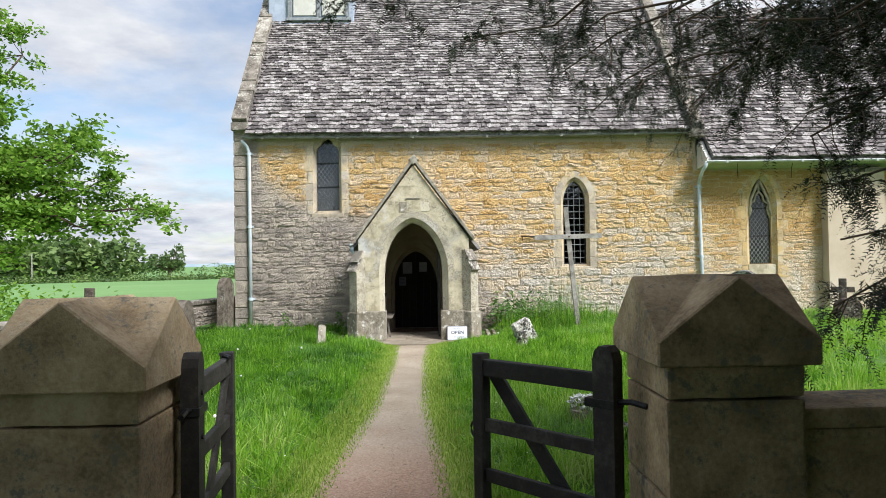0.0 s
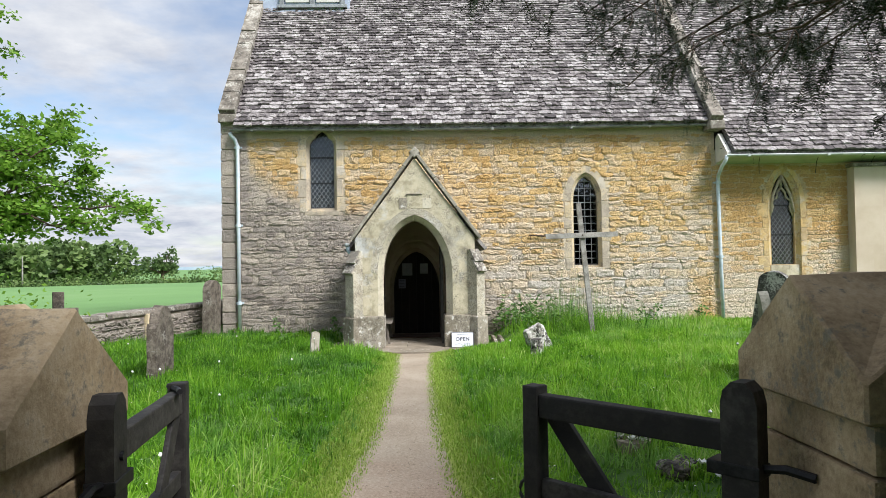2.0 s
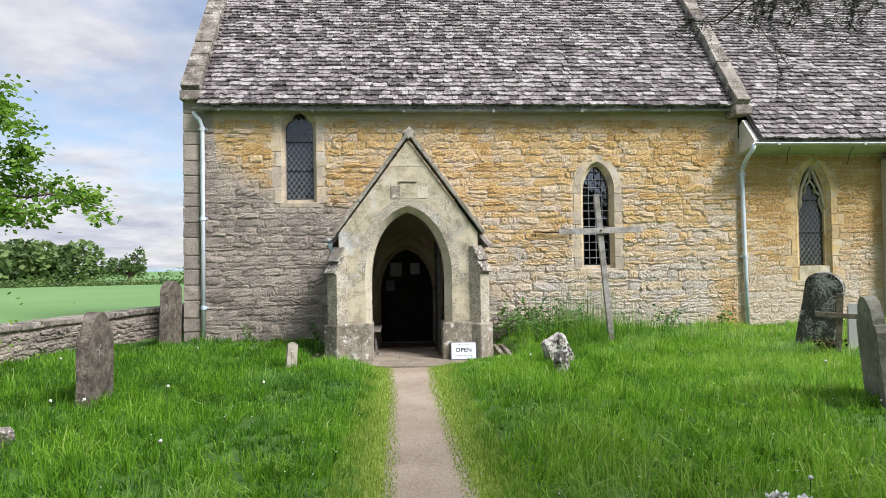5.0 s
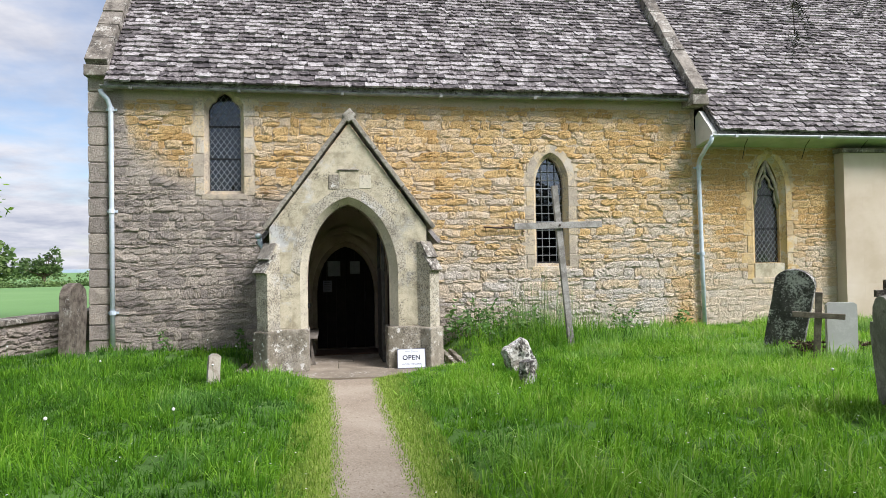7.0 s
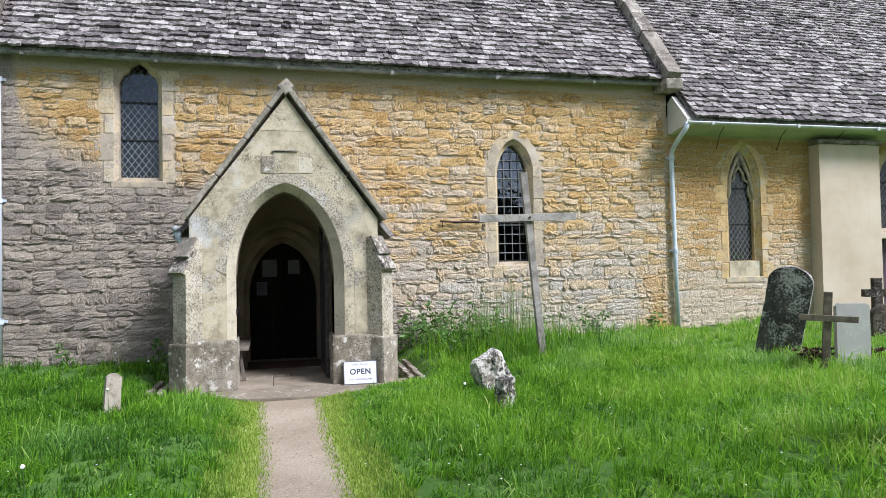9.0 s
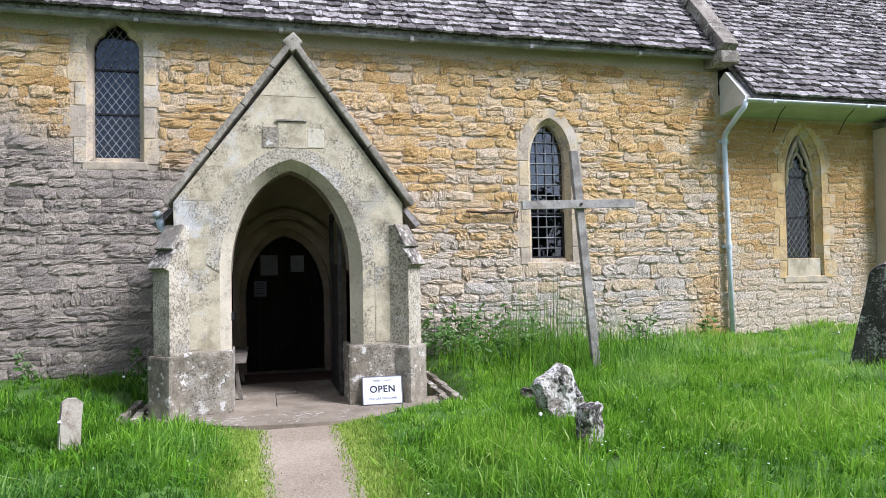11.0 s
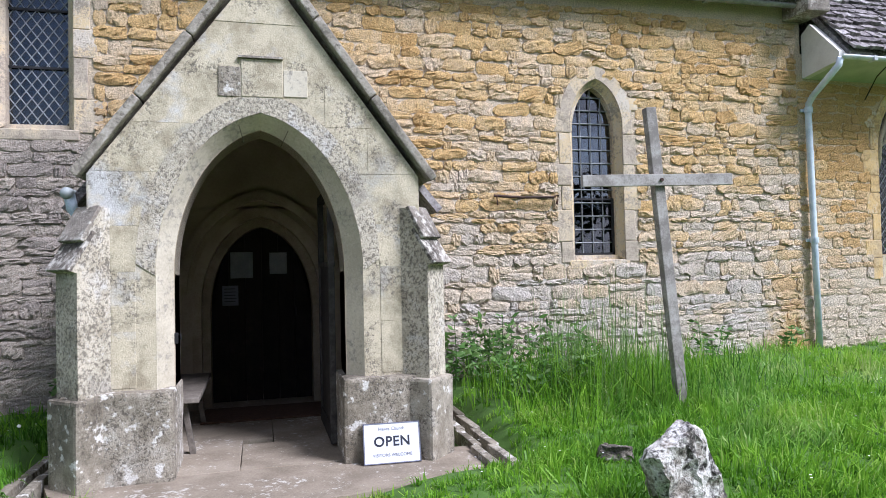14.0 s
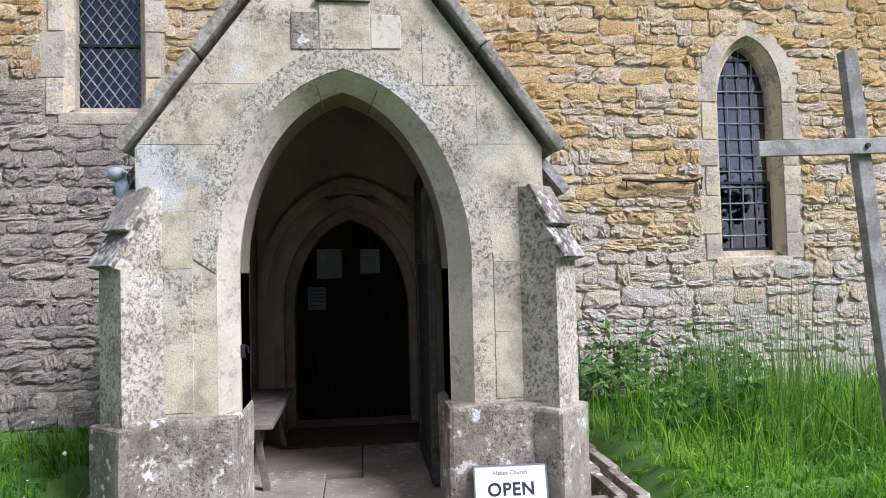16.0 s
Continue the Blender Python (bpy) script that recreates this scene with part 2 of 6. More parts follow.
CREAM = plain("cream ashlar", [(0.15, (0.46, 0.375, 0.275)), (0.5, (0.54, 0.455, 0.35)), (0.85, (0.59, 0.515, 0.42))], 1.0, 0.9, 0.25, 60, 0.005, vary=0.06)
# Doorway limestone with the porch shade put into its colour.
SHADED_STONE = plain("doorway stone darkened for shade", [(0.15, (0.22, 0.18, 0.125)), (0.5, (0.32, 0.265, 0.19)), (0.85, (0.41, 0.35, 0.26))], 3.0, 0.9, 0.3, 60, 0.006)
# Cream plaster, lowered in colour to stand for the shade inside the porch.
SHADED_PLASTER = plain("porch plaster darkened for shade", [(0.2, (0.25, 0.205, 0.145)), (0.6, (0.34, 0.285, 0.205)), (0.9, (0.42, 0.355, 0.265))], 1.6, 0.9, 0.15, 40, 0.005)
PIER = plain("gate pier sandstone", [(0.1, (0.18, 0.128, 0.072)), (0.4, (0.35, 0.258, 0.15)), (0.62, (0.46, 0.35, 0.215)), (0.88, (0.54, 0.435, 0.295))], 4.0, 0.92, 0.7, 42, 0.014, vary=0.12, spots=(0.18, 0.16, 0.12), spot_scale=16, spot_cut=0.6)
LICHEN = plain("lichened headstone", [(0.15, (0.022, 0.017, 0.013)), (0.4, (0.055, 0.043, 0.033)), (0.62, (0.1, 0.08, 0.062)), (0.85, (0.175, 0.148, 0.118))], 8.0, 0.95, 1.0, 42, 0.025, spots=(0.34, 0.32, 0.28), spot_scale=30, spot_cut=0.625)
DARKSTONE = plain("black lichened headstone", [(0.2, (0.03, 0.027, 0.025)), (0.6, (0.072, 0.066, 0.06)), (0.9, (0.14, 0.13, 0.118))], 5.0, 0.95, 0.6, 50, 0.012, spots=(0.5, 0.49, 0.45), spot_scale=32, spot_cut=0.575)
WHITESTONE = plain("pale headstone", [(0.2, (0.42, 0.42, 0.4)), (0.8, (0.62, 0.62, 0.6))], 3.0, 0.7, 0.1, 60, 0.003)
BROKEN = plain("white lichened broken stone", [(0.15, (0.06, 0.05, 0.04)), (0.4, (0.14, 0.12, 0.095)), (0.56, (0.27, 0.24, 0.2)), (0.72, (0.52, 0.5, 0.455)), (0.95, (0.66, 0.65, 0.61))], 9.0, 0.95, 1.0, 55, 0.02, spots=(0.05, 0.045, 0.04), spot_scale=26, spot_cut=0.555)
SLAB = plain("paving slab", [(0.15, (0.165, 0.135, 0.097)), (0.5, (0.25, 0.208, 0.155)), (0.85, (0.325, 0.278, 0.215))], 2.5, 0.85, 0.3, 60, 0.005, vary=0.15, spots=(0.55, 0.53, 0.48), spot_scale=17, spot_cut=0.628)
PORCH_COPING = plain("porch coping stone", [(0.15, (0.15, 0.135, 0.11)), (0.4, (0.26, 0.235, 0.19)), (0.6, (0.34, 0.31, 0.255)), (0.88, (0.44, 0.41, 0.35))], 6.0, 0.95, 0.8, 48, 0.015, vary=0.15, spots=(0.13, 0.115, 0.09), spot_scale=28, spot_cut=0.585)
GREYSTONE = plain("grey-green headstone", [(0.15, (0.13, 0.13, 0.1)), (0.5, (0.22, 0.215, 0.175)), (0.85, (0.32, 0.31, 0.26))], 5.0, 0.92, 0.6, 50, 0.01, spots=(0.1, 0.1, 0.075), spot_scale=14, spot_cut=0.6)
MARKER = plain("pale weathered marker", [(0.15, (0.12, 0.095, 0.07)), (0.45, (0.27, 0.225, 0.17)), (0.85, (0.44, 0.4, 0.33))], 9.0, 0.92, 0.7, 50, 0.01, spots=(0.1, 0.085, 0.065), spot_scale=30, spot_cut=0.6)
GATEWOOD = plain("black weathered oak", [(0.25, (0.012, 0.011, 0.01)), (0.6, (0.026, 0.023, 0.02)), (0.9, (0.06, 0.055, 0.048))], 9.0, 0.75, 0.6, 40, 0.006)
GREYWOOD = plain("silvered timber", [(0.2, (0.19, 0.175, 0.155)), (0.5, (0.33, 0.315, 0.285)), (0.85, (0.44, 0.43, 0.4))], 7.0, 0.85, 0.5, 60, 0.004)
BROWNWOOD = plain("brown weathered wood", [(0.2, (0.1, 0.08, 0.06)), (0.6, (0.2, 0.165, 0.125)), (0.9, (0.27, 0.235, 0.19))], 9.0, 0.85, 0.4, 60, 0.004)
IRON = plain("rusty iron", [(0.2, (0.03, 0.02, 0.017)), (0.6, (0.085, 0.045, 0.03)), (0.9, (0.15, 0.07, 0.04))], 20.0, 0.8, 0.4, 90, 0.002, metal=0.3)
BLACKIRON = plain("black iron", [(0.2, (0.01, 0.01, 0.011)), (0.9, (0.035, 0.035, 0.037))], 20.0, 0.55, 0.2, 90, 0.002, metal=0.5)
PIPE = plain("pale blue-grey painted iron", [(0.2, (0.4, 0.49, 0.56)), (0.5, (0.54, 0.62, 0.68)), (0.9, (0.64, 0.7, 0.74))], 6.0, 0.5, 0.15, 50, 0.002)
IRONGUTTER = plain("weathered iron gutter", [(0.2, (0.15, 0.155, 0.14)), (0.5, (0.25, 0.255, 0.235)), (0.9, (0.36, 0.36, 0.335))], 5.0, 0.6, 0.2, 50, 0.002)
GUTTER = plain("grey painted gutter", [(0.2, (0.36, 0.4, 0.4)), (0.5, (0.5, 0.53, 0.53)), (0.9, (0.6, 0.62, 0.62))], 5.0, 0.5, 0.2, 50, 0.002)
SOFFIT = plain("pale green painted board", [(0.2, (0.38, 0.41, 0.3)), (0.8, (0.52, 0.54, 0.42))], 3.0, 0.7, 0.1, 40, 0.003)
LEAD = plain("grey lead", [(0.2, (0.17, 0.18, 0.19)), (0.6, (0.28, 0.3, 0.31)), (0.9, (0.38, 0.4, 0.41))], 12.0, 0.6, 0.2, 60, 0.002, metal=0.2)
LEADBLUE = plain("pale lead sheet", [(0.2, (0.28, 0.33, 0.42)), (0.8, (0.42, 0.48, 0.58))], 3.0, 0.6, 0.2, 40, 0.003)
LOUVRE = plain("cream louvre board", [(0.2, (0.52, 0.51, 0.46)), (0.8, (0.66, 0.65, 0.6))], 3.0, 0.75, 0.15, 40, 0.003)
# Dark oak taken almost to black, with the porch shade in its colour.
DOORWOOD = plain("dark oak door with shade in colour", [(0.2, (0.008, 0.006, 0.005)), (0.6, (0.016, 0.012, 0.01)), (0.9, (0.03, 0.022, 0.018))], 8.0, 1.0, 0.4, 40, 0.004)
BENCHWOOD = plain("grey bench wood", [(0.2, (0.1, 0.085, 0.068)), (0.8, (0.22, 0.195, 0.165))], 8.0, 0.7, 0.3, 50, 0.003)
MATTING = plain("red-brown coir mat", [(0.2, (0.07, 0.035, 0.022)), (0.8, (0.13, 0.07, 0.045))], 30.0, 1.0, 0.6, 120, 0.005)
WHITE = plain("white sign board", [(0.2, (0.64, 0.66, 0.71)), (0.8, (0.72, 0.74, 0.78))], 3.0, 0.5, 0.03, 40, 0.001)
INK = plain("dark blue-black ink", [(0.2, (0.014, 0.016, 0.03)), (0.8, (0.022, 0.026, 0.045))], 3.0, 0.6, 0.0)
INKGREY = plain("grey ink", [(0.2, (0.12, 0.13, 0.17)), (0.8, (0.16, 0.17, 0.22))], 3.0, 0.6, 0.0)
# Paper colour dimmed to stand for the shade in the doorway.
PAPER = plain("notice paper dimmed for shade", [(0.2, (0.17, 0.19, 0.21)), (0.8, (0.25, 0.27, 0.29))], 6.0, 0.6, 0.02, 40, 0.001)
# Near black: the darkness of the unlit nave is in this colour.
DARKROOM = plain("nave darkness as near-black colour", [(0.2, (0.05, 0.048, 0.042)), (0.8, (0.08, 0.075, 0.066))], 2.0, 0.95, 0.0)
BARK = plain("yew bark", [(0.2, (0.05, 0.032, 0.022)), (0.6, (0.1, 0.065, 0.045)), (0.9, (0.16, 0.11, 0.08))], 6.0, 0.95, 0.8, 30, 0.02)
PURPLEDOOR = plain("faded purple-brown door", [(0.2, (0.045, 0.032, 0.042)), (0.8, (0.09, 0.065, 0.08))], 7.0, 0.7, 0.2, 50, 0.003)
SOIL = plain("dead flowers and soil", [(0.2, (0.06, 0.04, 0.028)), (0.8, (0.16, 0.1, 0.07))], 20.0, 1.0, 0.6, 60, 0.01)
PETAL = plain("white petals", [(0.2, (0.7, 0.7, 0.66)), (0.8, (0.82, 0.82, 0.8))], 20.0, 0.7, 0.0)
YELLOW = plain("yellow petals", [(0.2, (0.75, 0.6, 0.02)), (0.8, (0.82, 0.7, 0.05))], 20.0, 0.7, 0.0)
FLUFF = plain("dandelion clock", [(0.2, (0.55, 0.55, 0.52)), (0.8, (0.75, 0.75, 0.72))], 40.0, 1.0, 0.0)

def pane_glass(name, ior, tint):
    """Old glass before a dark nave: clear, slightly wavy, mirroring the sky."""
    m, nt, bsdf = material(name)
    bsdf.inputs["Base Color"].default_value = (*tint, 1)
    bsdf.inputs["Roughness"].default_value = 0.03
    bsdf.inputs["Transmission Weight"].default_value = 1.0
    bsdf.inputs["IOR"].default_value = ior
    gp = node(nt, "ShaderNodeNewGeometry").outputs["Position"]
    bump_into(nt, bsdf, noise_tex(nt, gp, 5.0, 2, 0.5), 0.3, 0.02)
    return m


GLASS, LANCET_GLASS = pane_glass("window glass", 1.68, (0.12, 0.14, 0.17)), pane_glass("lancet glass", 2.1, (0.16, 0.18, 0.2))


def leafy(name, stops, spread=0.8, through_light=0.35, attr="tint", cool=None):
    """Leaves and blades: a tint from blade to blade, and light that passes through."""
    m, nt, bsdf = material(name)
    pos = node(nt, "ShaderNodeNewGeometry").outputs["Position"]
    a = node(nt, "ShaderNodeAttribute", attribute_name=attr).outputs["Fac"]
    f = maths(nt, "ADD", maths(nt, "MULTIPLY", a, spread), maths(nt, "MULTIPLY", noise_tex(nt, pos, 0.9, 4, 0.6), 1.0 - spread), clamp=True)
    col = ramp(nt, f, stops)
    if cool:
        col = mix(nt, ramp(nt, noise_tex(nt, pos, 0.75, 5, 0.65), [(0.52, (0, 0, 0)), (0.68, (0.75, 0.75, 0.75))]), col, ramp(nt, f, cool))
    nt.links.new(col, bsdf.inputs["Base Color"])
    bsdf.inputs["Roughness"].default_value = 0.5
    bsdf.inputs["Specular IOR Level"].default_value = 0.3
    tr = node(nt, "ShaderNodeBsdfTranslucent", {"Color": col})
    mx = node(nt, "ShaderNodeMixShader", {0: through_light, 1: bsdf.outputs[0], 2: tr.outputs[0]})
    nt.links.new(mx.outputs[0], nt.nodes["Material Output"].inputs["Surface"])
    return m


GRASS = leafy("lush grass", [(0.05, (0.04, 0.115, 0.01)), (0.32, (0.115, 0.29, 0.018)), (0.58, (0.22, 0.44, 0.03)), (0.82, (0.325, 0.53, 0.07)), (1.0, (0.52, 0.58, 0.22))], 0.85, 0.5, cool=[(0.1, (0.04, 0.115, 0.03)), (0.5, (0.13, 0.3, 0.075)), (0.9, (0.33, 0.5, 0.22))])
VERGE = leafy("trodden verge grass", [(0.1, (0.15, 0.25, 0.03)), (0.5, (0.28, 0.42, 0.06)), (0.9, (0.47, 0.54, 0.16))], 0.8, 0.4)
WEED = leafy("tall weeds", [(0.1, (0.06, 0.14, 0.035)), (0.5, (0.13, 0.27, 0.065)), (0.9, (0.24, 0.33, 0.13))], 0.7, 0.3)
YEW = leafy("yew needles", [(0.1, (0.006, 0.01, 0.005)), (0.5, (0.014, 0.022, 0.01)), (0.85, (0.024, 0.036, 0.014)), (1.0, (0.06, 0.07, 0.02))], 0.75, 0.1)
OAKLEAF = leafy("fresh green leaves", [(0.1, (0.07, 0.16, 0.016)), (0.5, (0.16, 0.32, 0.03)), (0.9, (0.28, 0.45, 0.07))], 0.75, 0.5)
# Far foliage greens made paler to carry the distance haze.
WOODLEAF = leafy("far woodland leaves with haze in colour", [(0.1, (0.07, 0.12, 0.04)), (0.5, (0.15, 0.23, 0.07)), (0.9, (0.25, 0.33, 0.11))], 0.7, 0.35)

# ground: lawn soil, gravel path, field and far country in one sheet
m, nt, bsdf = material("ground")
pos = node(nt, "ShaderNodeNewGeometry").outputs["Position"]
xyz = node(nt, "ShaderNodeSeparateXYZ", {0: pos})
path_w = node(nt, "ShaderNodeAttribute", attribute_name="gravel").outputs["Fac"]
far_w = node(nt, "ShaderNodeAttribute", attribute_name="field").outputs["Fac"]
nb, nf = noise_tex(nt, pos, 1.3, 6, 0.6), noise_tex(nt, pos, 48.0, 6, 0.8)
lawn = ramp(nt, nb, [(0.25, (0.035, 0.085, 0.011)), (0.5, (0.065, 0.15, 0.016)), (0.75, (0.1, 0.2, 0.027))])
grit = ramp(nt, maths(nt, "ADD", maths(nt, "MULTIPLY", nf, 0.7), maths(nt, "MULTIPLY", nb, 0.35)), [(0.34, (0.18, 0.138, 0.095)), (0.48, (0.3, 0.243, 0.178)), (0.58, (0.39, 0.325, 0.245)), (0.74, (0.49, 0.42, 0.33))])
red = node(nt, "ShaderNodeMapRange", {0: maths(nt, "ADD", xyz.outputs["Y"], maths(nt, "MULTIPLY", nb, 3.0)), 1: 6.3, 2: 9.8, 3: 0.95, 4: 0.0}).outputs[0]
grit = mix(nt, red, grit, ramp(nt, nf, [(0.3, (0.17, 0.085, 0.055)), (0.55, (0.4, 0.235, 0.165)), (0.75, (0.58, 0.43, 0.34))]))
fieldc = ramp(nt, noise_tex(nt, pos, 0.05, 6, 0.6), [(0.3, (0.1, 0.21, 0.06)), (0.55, (0.14, 0.27, 0.08)), (0.75, (0.18, 0.29, 0.11))])
wild = maths(nt, "ADD", path_w, maths(nt, "MULTIPLY", maths(nt, "SUBTRACT", noise_tex(nt, pos, 9.0, 5, 0.7), 0.5), 0.5))
edge = ramp(nt, wild, [(0.42, (0, 0, 0)), (0.6, (1, 1, 1))])
short = node(nt, "ShaderNodeAttribute", attribute_name="verge").outputs["Fac"]
short = ramp(nt, maths(nt, "ADD", short, maths(nt, "MULTIPLY", maths(nt, "SUBTRACT", noise_tex(nt, pos, 6.0, 5, 0.7), 0.5), 0.7)), [(0.4, (0, 0, 0)), (0.62, (1, 1, 1))])
lawn = mix(nt, short, lawn, ramp(nt, nf, [(0.3, (0.15, 0.17, 0.035)), (0.55, (0.27, 0.34, 0.06)), (0.75, (0.4, 0.43, 0.14))]))
col = mix(nt, edge, lawn, grit)
col = mix(nt, far_w, col, fieldc)
nt.links.new(col, bsdf.inputs["Base Color"])
bsdf.inputs["Roughness"].default_value = 0.95
bump_into(nt, bsdf, nf, 0.6, 0.012)
GROUND = m

# ---- builders ----
rng = np.random.default_rng(7)


def part(name, bm, mat, parent=None, label="", smooth=False):
    """Link a bmesh as one mesh object, under a thing or a part."""
    me = bpy.data.meshes.new(name)
    bmesh.ops.recalc_face_normals(bm, faces=bm.faces)
    bm.to_mesh(me)
    bm.free()
    if smooth:
        me.polygons.foreach_set("use_smooth", [True] * len(me.polygons))
    me.materials.append(mat)
    ob = new(name, me)
    if parent is not None:
        ob.parent = parent
    if label:
        tagged(ob, label)
    return ob


def raw(name, verts, faces, mat, parent=None, smooth=False, attrs=None):
    """A mesh from arrays of vertices and quads (or triangles), with float attributes by vertex."""
    me = bpy.data.meshes.new(name)
    verts = np.asarray(verts, np.float32)
    faces = np.asarray(faces, np.int32)
    n, k = faces.shape
    me.vertices.add(len(verts))
    me.vertices.foreach_set("co", verts.ravel())
    me.loops.add(n * k)
    me.loops.foreach_set("vertex_index", faces.ravel())
    me.polygons.add(n)
    me.polygons.foreach_set("loop_start", np.arange(0, n * k, k, dtype=np.int32))
    me.update(calc_edges=True)
    me.polygons.foreach_set("use_smooth", np.full(n, smooth, bool))
    for key, vals in (attrs or {}).items():
        me.attributes.new(key, "FLOAT", "POINT").data.foreach_set("value", np.asarray(vals, np.float32))
    me.materials.append(mat)
    ob = new(name, me)
    if parent is not None:
        ob.parent = parent
    return ob


def thing(name, label, category, at=(0, 0, 0), group="", kind="", turn=0):
    ob = new(name)
    ob.empty_display_size = 0.1
    ob.matrix_basis = pose(*at, 0, 0, turn)
    return tagged(ob, label, category, group, kind)


def add_box(bm, x0, x1, y0, y1, z0, z1, bevel=0.0, m=None):
    geo = bmesh.ops.create_cube(bm, size=1.0)["verts"]
    bmesh.ops.transform(bm, verts=geo, matrix=Matrix.LocRotScale(((x0 + x1) / 2, (y0 + y1) / 2, (z0 + z1) / 2), None, (x1 - x0, y1 - y0, z1 - z0)))
    if m is not None:
        bmesh.ops.transform(bm, verts=geo, matrix=m)
    if bevel:
        edges = list({e for v in geo for e in v.link_edges})
        bmesh.ops.bevel(bm, geom=edges, offset=bevel, segments=2, affect="EDGES", profile=0.6)
    return bm


def box(x0, x1, y0, y1, z0, z1, bevel=0.0, m=None):
    return add_box(bmesh.new(), x0, x1, y0, y1, z0, z1, bevel, m)


def roughen(bm, amount, scale, cuts=0, seed=0.0):
    if cuts:
        bmesh.ops.subdivide_edges(bm, edges=bm.edges[:], cuts=cuts, use_grid_fill=True)
    for v in bm.verts:
        v.co += noise.noise_vector(v.co * scale + Vector((seed, seed * 1.7, 0))) * amount
    return bm


def add_prism(bm, outer, holes, y0, y1):
    """A plate in the xz plane, with holes, from y0 (front) to y1."""
    from_loops = [[Vector((x, 0, z)) for x, z in loop] for loop in [outer, *holes]]
    tris = tessellate(from_loops)
    flat = [p for loop in from_loops for p in loop]
    front = [bm.verts.new((p.x, y0, p.z)) for p in flat]
    back = [bm.verts.new((p.x, y1, p.z)) for p in flat]
    for a, b, c in tris:
        bm.faces.new((front[a], front[b], front[c]))
        bm.faces.new((back[c], back[b], back[a]))
    i = 0
    for loop in from_loops:
        n = len(loop)
        for k in range(n):
            a, b = i + k, i + (k + 1) % n
            bm.faces.new((front[a], back[a], back[b], front[b]))
        i += n
    return bm


def tessellate(loops):
    bm = bmesh.new()
    edges, ids = [], {}
    count = 0
    for loop in loops:
        vs = [bm.verts.new(p) for p in loop]
        for v in vs:
            ids[v] = count
            count += 1
        for k in range(len(vs)):
            edges.append(bm.edges.new((vs[k], vs[(k + 1) % len(vs)])))
    res = bmesh.ops.triangle_fill(bm, edges=edges, use_beauty=True, use_dissolve=False, normal=(0, -1, 0))
    tris = [tuple(ids[v] for v in f.verts) for f in res["geom"] if isinstance(f, bmesh.types.BMFace)]
    bm.free()
    return tris


def prism(outer, holes, y0, y1):
    return add_prism(bmesh.new(), outer, holes, y0, y1)


def pointed(x0, x1, z0, zs, za, n=10):
    """A two-centred arch: from z0 up the jambs to the springing zs, and two arcs to the apex za."""
    xm, h, rise = (x0 + x1) / 2, (x1 - x0) / 2, za - zs
    rad = (h * h + rise * rise) / (2 * h)
    end = math.asin(min(1.0, rise / rad))
    pts = [(x0, z0), (x0, zs)]
    for i in range(1, n):
        a = end * i / n
        q = i / n * math.pi / 2
        ex, ez = xm - h * math.cos(q) ** 0.9, zs + rise * math.sin(q) ** 1.05
        pts.append((0.5 * (x0 + rad - rad * math.cos(a)) + 0.5 * ex, 0.5 * (zs + rad * math.sin(a)) + 0.5 * ez))
    pts.append((xm, za))
    right = [(2 * xm - x, z) for x, z in reversed(pts[:-1])]
    return pts + right


def ring(name, outer, inner, y_out, y_in, mat, parent=None, label=""):
    """A splayed reveal between two outlines of equal count; the ends of the outlines stay open."""
    bm = bmesh.new()
    a = [bm.verts.new((x, y_out, z)) for x, z in outer]
    b = [bm.verts.new((x, y_in, z)) for x, z in inner]
    for k in range(len(a) - 1):
        bm.faces.new((a[k], a[k + 1], b[k + 1], b[k]))
    return part(name, bm, mat, parent, label, smooth=False)


def tube(points, radius, sides=8, taper=None, bm=None):
    bm = bm or bmesh.new()
    pts = [Vector(p) for p in points]
    rings = []
    for i, p in enumerate(pts):
        d = (pts[min(i + 1, len(pts) - 1)] - pts[max(i - 1, 0)]).normalized()
        side = d.cross(Vector((0, 0, 1)))
        side = side.normalized() if side.length > 1e-3 else Vector((1, 0, 0))
        up = side.cross(d).normalized()
        r = radius if taper is None else radius + (taper - radius) * i / (len(pts) - 1)
        rings.append([bm.verts.new(p + (side * math.cos(2 * math.pi * k / sides) + up * math.sin(2 * math.pi * k / sides)) * r) for k in range(sides)])
    for a, b in zip(rings, rings[1:]):
        for k in range(sides):
            bm.faces.new((a[k], a[(k + 1) % sides], b[(k + 1) % sides], b[k]))
    bm.faces.new(rings[0][::-1])
    bm.faces.new(rings[-1])
    return bm


